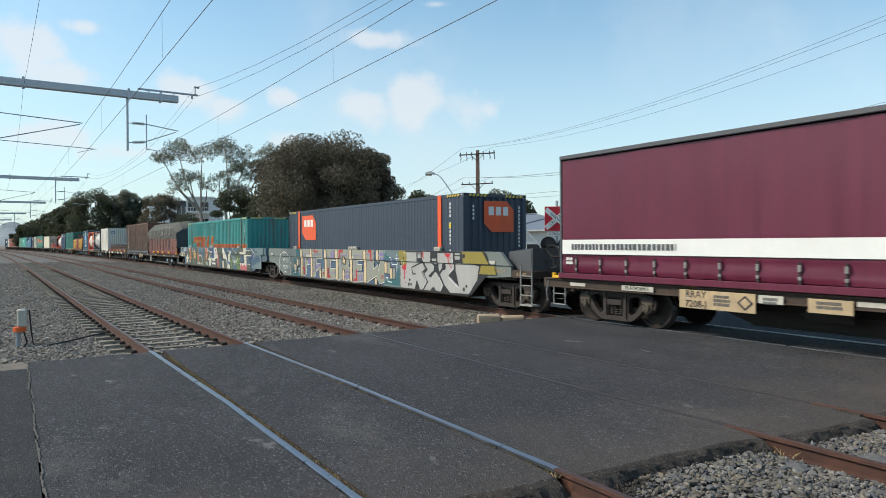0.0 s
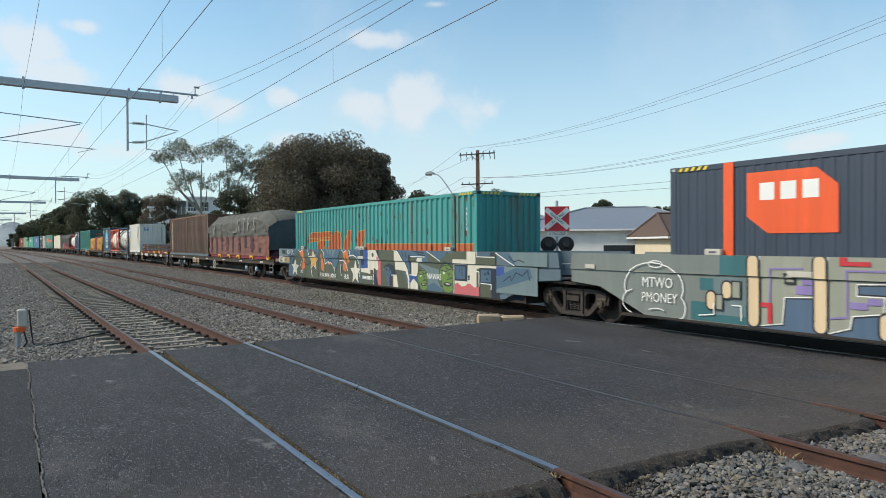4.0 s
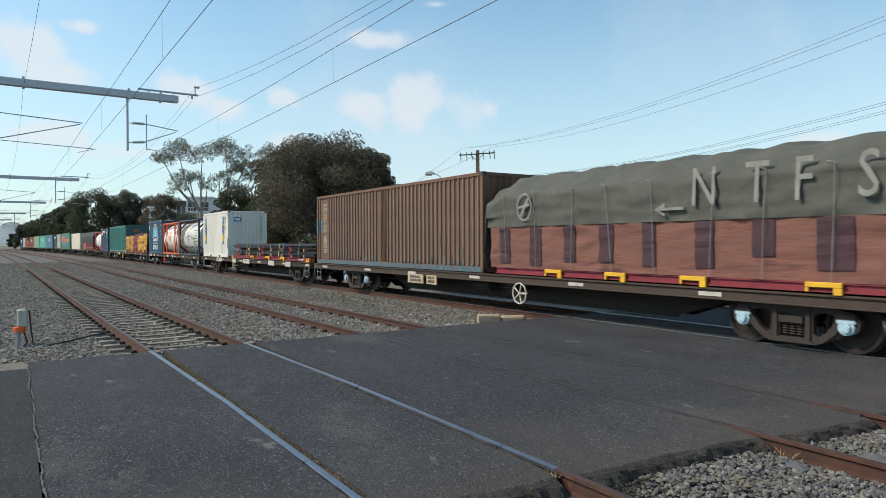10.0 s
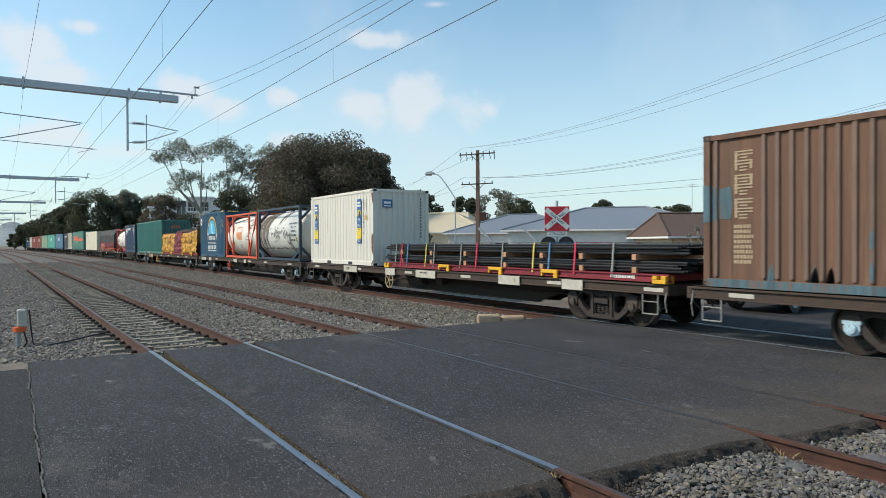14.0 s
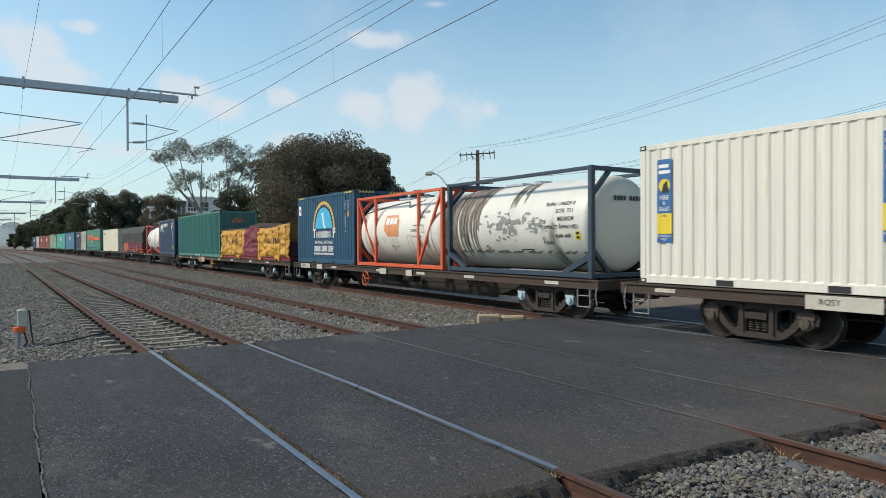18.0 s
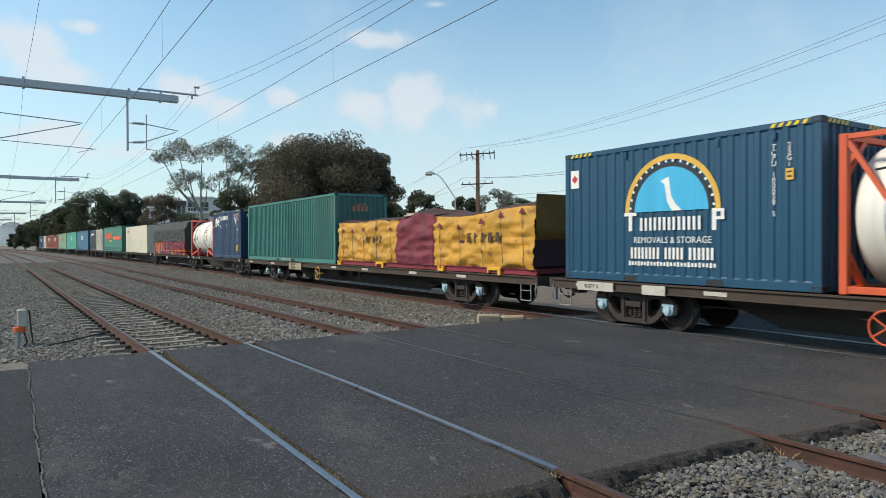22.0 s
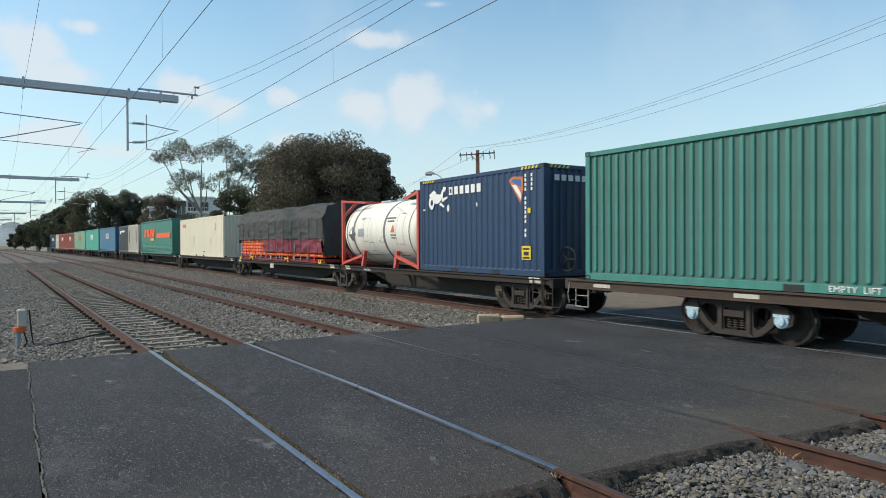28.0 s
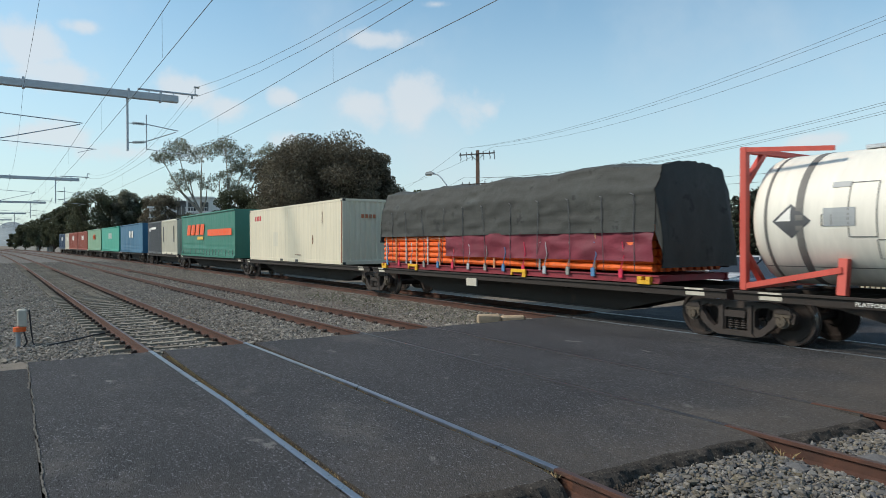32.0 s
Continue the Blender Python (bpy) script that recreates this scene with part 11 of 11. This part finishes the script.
# cream lattice fence by the brick house
fe = thing("lattice_fence", "cream steel fence with lattice top along the yard", "fence", at=Matrix.Translation(at_px(1530, 29)) @ pose(0, 0, 0, 0, 0, 26))
for k in range(7):
    bm = B(); box(bm, -3.2 + k * 1.1 - 0.03, -3.2 + k * 1.1 + 0.03, -0.03, 0.03, 0, 2.05); part("post", bm, M_FENCE, fe)
for k in range(40):
    bm = B(); box(bm, -3.2 + k * 0.165 - 0.055, -3.2 + k * 0.165 + 0.055, -0.012, 0.012, 0.05, 1.45); part("slat", bm, M_FENCE, fe)
bm = B()
for k in range(60):
    u = -3.2 + k * 0.11
    bar(bm, (u, 0.0, 1.5), (min(3.4, u + 0.45), 0.0, 1.95), 0.02, 0.01)
    bar(bm, (u + 0.45 if u + 0.45 < 3.4 else 3.4, 0.012, 1.5), (u, 0.012, 1.95), 0.02, 0.01)
part("lattice", bm, M_FENCE, fe)
for z in (0.1, 1.46, 1.98):
    bm = B(); box(bm, -3.2, 3.4, -0.025, 0.025, z - 0.03, z + 0.03); part("rail", bm, M_FENCE, fe)
# white apartment block far behind the gums
ap = thing("apartment_block", "white modern apartment block behind the trees", "apartment building", at=Matrix.Translation(at_px(340, 128)) @ pose(0, 0, 0, 0, 0, 60))
for x0, x1, zt, wall_, n_ in ((-6.0, -1.25, 8.5, W_WHITE, 3), (-1.2, 0.25, 9.5, P_DKGREY, 1), (0.3, 4.5, 10.2, W_WHITE, 2)):
    bm = B(); box(bm, x0, x1, -4, 4, -0.5, zt); wl = part("wall", bm, wall_, ap)
    bm = B(); box(bm, x0 - (0.25 if n_ > 1 else 0), x1 + (0.25 if n_ == 2 else 0), -4.35, 4.3, zt, zt + 0.28); part("roof_slab", bm, wall_, ap)
    for lv in range(3):
        for k in range(n_):
            xx = x0 + (x1 - x0) * (k + 0.5) / n_
            w2 = (x1 - x0) / n_ * 0.33
            bm = B(); box(bm, xx - w2, xx + w2, -4.06, -4.01, zt - 2.2 - lv * 2.9, zt - 0.7 - lv * 2.9); wn = part("window", bm, GLASS, ap)
            bm = B(); box(bm, xx - 0.05, xx + 0.05, -4.1, -4.055, zt - 2.2 - lv * 2.9, zt - 0.7 - lv * 2.9); part("frame", bm, P_GREYTOP, wn)
    if n_ > 1:
        for lv in range(2):
            zb = zt - 2.75 - lv * 2.9
            bm = B(); box(bm, x0 + 0.2, x1 - 0.2, -5.3, -4.05, zb, zb + 0.18)
            for k in range(9):
                xx = x0 + 0.25 + (x1 - x0 - 0.5) * k / 8
                box(bm, xx - 0.03, xx + 0.03, -5.28, -5.22, zb + 0.18, zb + 1.05)
            box(bm, x0 + 0.2, x1 - 0.2, -5.3, -5.2, zb + 1.05, zb + 1.13)
            part("balcony", bm, W_WHITE, ap)
bm = B(); tube(bm, (3.6, 0, 10.4), (3.6, 0, 12.2), 0.04, 6); tube(bm, (3.0, 0, 12.0), (4.2, 0, 12.0), 0.03, 5); part("aerial", bm, M_GALV, ap)

# ---- street furniture ----
pole = thing("power_pole", "brown stobie-style power pole with two crossarms and insulators", "power pole", at=Matrix.Translation(at_px(846, 60)) @ pose(0, 0, 0, 0, 0, 30))
bm = B(); prism(bm, [(-0.20, 0), (0.20, 0), (0.13, 10.6), (-0.13, 10.6)], -0.10, 0.10); part("post", bm, surface("rusty_pole", (0.12, 0.075, 0.055), 0.85, vary=0.25, scale=2), pole)
for z, hw_ in ((10.25, 1.75), (7.55, 1.55)):
    bm = B(); box(bm, -hw_, hw_, -0.2, -0.1, z - 0.05, z + 0.05); bent(bm, [(-0.7, -0.15, z), (0, -0.12, z - 0.6), (0.7, -0.15, z)], 0.025)
    part("crossarm", bm, M_BOGIE, pole)
    for u in (-0.95, -0.6, -0.3, 0.35, 0.7, 0.95) if z > 9 else (-0.95, -0.5, 0.5, 0.95):
        bm = B(); tube(bm, (u * hw_, -0.15, z), (u * hw_, -0.15, z + 0.22), 0.05, 8)
        if z > 9:
            bent(bm, [(u * hw_, -0.2, z), (u * hw_ + 0.1, -0.2, z - 0.35), (u * hw_ + 0.05, -0.2, z - 0.55)], 0.04)
        part("insulator", bm, P_DKGREY, pole)
pole2 = thing("power_pole", "distant power pole with a crossarm", "power pole", at=Matrix.Translation(at_px(826, 130)) @ pose(0, 0, 0, 0, 0, 30))
bm = B(); tube(bm, (0, 0, 0), (0, 0, 9.2), 0.13, 8); part("post", bm, M_BOGIE, pole2)
bm = B(); box(bm, -1.3, 1.3, -0.1, 0, 8.6, 8.75); box(bm, -1.0, 1.0, -0.1, 0, 7.7, 7.8); part("crossarm", bm, M_BOGIE, pole2)
lamp = thing("street_lamp", "grey street lamp on a curved steel arm", "street lamp", at=Matrix.Translation(at_px(806, 50)) @ pose(0, 0, 0, 0, 0, 33))
bm = B(); bent(bm, [(0, 0, 0), (0, 0, 5.6), (-0.4, 0, 6.2), (-1.1, 0, 7.15), (-1.45, 0, 7.45), (-1.8, 0, 7.55)], 0.05, 8); part("pole", bm, M_GALV, lamp)
bm = B(); prism(bm, [(-2.45, 7.52), (-1.75, 7.50), (-1.75, 7.62), (-2.0, 7.74), (-2.35, 7.70)], -0.14, 0.14); part("lantern", bm, P_GREYTOP, lamp)
bm = B(); prism(bm, [(-2.4, 7.42), (-2.0, 7.42), (-1.95, 7.515), (-2.45, 7.525)], -0.11, 0.11); part("lens", bm, GLASS, lamp)
pa = at_px(846, 60)
ux = Vector((math.cos(radians(30)), math.sin(radians(30)), 0))
for off, z, z2, dy in ((-1.5, 10.5, 14.0, 0), (-0.6, 10.5, 13.6, 0), (1.5, 10.4, 13.2, 0), (-1.4, 7.8, 9.6, 3), (-0.6, 7.8, 9.4, 3), (0.6, 7.7, 9.2, 3), (1.4, 7.7, 9.0, 3)):
    p0 = pa + ux * off + Vector((0, 0, z + 0.4))
    p1 = at_px(1640, 30 + dy) + ux * off * 0.6 + Vector((0, 0, z + 0.3))
    pts = [tuple(p0.lerp(p1, q / 12) - Vector((0, 0, 0.9 * 4 * q / 12 * (1 - q / 12)))) for q in range(13)]
    wire("power_line", pts, 0.008, "thin power line from the street pole", "power lines")
    p2 = at_px(640, 140) + Vector((0, 0, z + off))
    pts = [tuple(p0.lerp(p2, q / 6) - Vector((0, 0, 0.8 * 4 * q / 6 * (1 - q / 6)))) for q in range(7)]
    if abs(off) > 1:
        wire("power_line", pts, 0.012, "thin power line running behind the trees", "power lines")
for z, z2 in ((5.9, 6.3), (5.6, 5.7)):
    p0 = at_px(850, 60, z)
    p1 = at_px(1640, 45, z2)
    wire("power_line", [tuple(p0.lerp(p1, q / 8)) for q in range(9)], 0.012, "service line over the houses", "power lines")

# railway crossing sign with its lights
sg = thing("crossing_sign", "red railway crossing sign with a white X over signal lights", "road sign", at=Matrix.Translation(at_px(986, 23.0, -0.1)) @ pose(0, 0, 0, 0, 0, 52))
S_RED = surface("sign_red", (0.55, 0.02, 0.035), 0.4, vary=0.06, bump=0)
bm = B(); tube(bm, (0, 0.08, 0), (0, 0.08, 3.4), 0.05, 10); part("post", bm, M_GALV, sg)
bm = B(); box(bm, -0.42, 0.42, -0.01, 0.02, 2.36, 3.20, 0.008); part("target_board", bm, S_RED, sg, "red square board")
for a in (40, -40):
    bm = B(); box(bm, -0.50, 0.50, -0.004, 0.004, -0.085, 0.085)
    bl_ = part("blade", bm, F_WHITE, sg, "white sign blade", pose(0, -0.02 - (0.006 if a > 0 else 0), 2.78, 0, a, 0))
    lettering("RAILWAY" if a > 0 else "CROSSING", 0.135, F_BLACK, bl_, pose(0, -0.007, 0))
bm = B(); box(bm, -0.34, 0.34, -0.01, 0.01, 2.19, 2.33); tb = part("plate", bm, F_WHITE, sg, "white plate")
lettering("3 TRACKS", 0.12, F_BLACK, tb, pose(0, -0.014, 2.26))
for s in (-1, 1):
    bm = B()
    tube(bm, (s * 0.3, -0.06, 1.9), (s * 0.3, -0.01, 1.9), 0.27, 20)
    tube(bm, (s * 0.3, -0.2, 1.92), (s * 0.3, -0.06, 1.9), 0.12, 12)
    part("signal_light", bm, M_BLACK, sg, "dark signal light with round backboard")
bm = B(); box(bm, -0.3, 0.3, 0.0, 0.06, 1.87, 1.93); part("bracket", bm, M_BLACK, sg)
# back of a stop sign
ss = thing("stop_sign", "grey back of an octagonal sign on a post", "road sign", at=Matrix.Translation(at_px(1446, 24.5, -0.1)) @ pose(0, 0, 0, 0, 0, 30))
bm = B(); prism(bm, circle(0, 1.75, 0.36, 8, math.pi / 8, 2 * math.pi + math.pi / 8), -0.01, 0.01); part("plate", bm, M_GALV, ss)
bm = B(); tube(bm, (0, -0.03, 0), (0, -0.03, 2.0), 0.03, 8); part("post", bm, M_GALV, ss)
mk = thing("street_sign", "small white plate on a thin post", "road sign", at=Matrix.Translation(at_px(1254, 26, -0.1)) @ pose(0, 0, 0, 0, 0, 45))
bm = B(); box(bm, -0.08, 0.08, -0.01, 0.01, 1.75, 2.15); part("plate", bm, F_WHITE, mk)
bm = B(); tube(bm, (0, 0.03, 0), (0, 0.03, 2.1), 0.025, 8); part("post", bm, M_GALV, mk)
# boom barrier ends by the crossing
for px in (858, 936):
    bo = thing("boom_arm", "raised grey boom barrier arm behind the train", "boom barrier", at=Matrix.Translation(at_px(px, 40, 0)) @ pose(0, 0, 0, 0, 0, 33))
    bm = B(); bar(bm, (-0.4, 0, 2.75), (0.8, 0, 1.6), 0.12); part("arm", bm, P_GREYTOP, bo)
    bm = B(); bar(bm, (0.8, 0, 1.7), (0.8, 0, -0.3), 0.2); part("stand", bm, P_GREYTOP, bo)


# ---- cars waiting beyond the crossing ----
def car(label, at, turn, colour):
    c = thing("car", label, "car", "cars at the crossing", at=Matrix.Translation(at) @ pose(0, 0, 0, 0, 0, turn))
    bm = B()
    prism(bm, [(-2.1, 0.32), (2.15, 0.30), (2.2, 0.62), (2.0, 0.82), (1.05, 0.92), (-1.6, 0.95), (-2.1, 0.88), (-2.18, 0.6)], -0.86, 0.86)
    bmesh.ops.bevel(bm, geom=list(bm.edges), offset=0.05, segments=2, affect="EDGES")
    part("body", bm, colour, c, "", None, True)
    bm = B()
    rows = [[bm.verts.new((x, s * y, z)) for x, z in ((-1.75, 0.93), (-1.35, 1.40), (0.15, 1.43), (1.05, 0.91))] for s, y in ((-1, 0.80), (1, 0.80))]
    for v in rows[0] + rows[1]:
        if v.co.z > 1.2:
            v.co.y *= 0.82
    for i in range(3):
        bm.faces.new((rows[0][i], rows[0][i + 1], rows[1][i + 1], rows[1][i]))
    bm.faces.new(rows[0]); bm.faces.new(rows[1][::-1])
    cb = part("cabin_glass", bm, GLASS, c, "dark cabin windows")
    bm = B()
    prism(bm, [(-1.38, 1.395), (0.16, 1.425), (0.1, 1.47), (-1.3, 1.45)], -0.64, 0.64)
    for s in (-1, 1):
        bar(bm, (-0.5, s * 0.82, 0.92), (-0.55, s * 0.665, 1.42), 0.06, 0.03)
        bar(bm, (1.05, s * 0.82, 0.91), (0.15, s * 0.665, 1.43), 0.05, 0.03)
        bar(bm, (-1.75, s * 0.82, 0.93), (-1.35, s * 0.665, 1.41), 0.08, 0.03)
    part("roof", bm, colour, c)
    wm = B(); tube(wm, (0, -0.1, 0), (0, 0.1, 0), 0.32, 20)
    tyre = mesh_of("tyre", wm, M_BLACK)
    wm = B(); tube(wm, (0, -0.108, 0), (0, 0.108, 0), 0.19, 14)
    rim_ = mesh_of("rim", wm, M_GALV)
    for x in (-1.3, 1.35):
        for s in (-1, 1):
            o = part("wheel", tyre, None, c, "", pose(x, s * 0.80, 0.32))
            part("rim", rim_, None, o)
    for s in (-1, 1):
        bm = B(); box(bm, 2.02, 2.14, s * 0.62 - 0.16, s * 0.62 + 0.16, 0.62, 0.76, 0.03); part("headlight", bm, F_WHITE, c)
        bm = B(); box(bm, -2.16, -2.08, s * 0.66 - 0.12, s * 0.66 + 0.12, 0.68, 0.86, 0.02); part("tail_light", bm, F_RED, c)
        bm = B(); box(bm, 0.75, 0.9, s * 0.86 - 0.09, s * 0.86 + 0.09, 0.93, 1.05, 0.02); part("mirror", bm, colour, c)
    return c


car("dark blue hatchback waiting at the crossing", Vector((-10.4, 18.6, -0.02)), -90, paint("dark_car_blue", (0.02, 0.03, 0.05), 0.05, 0.25))
car("silver car waiting at the crossing", Vector((-13.8, 21.5, -0.1)), -70, paint("silver_car", (0.42, 0.43, 0.44), 0.05, 0.3))


motions()
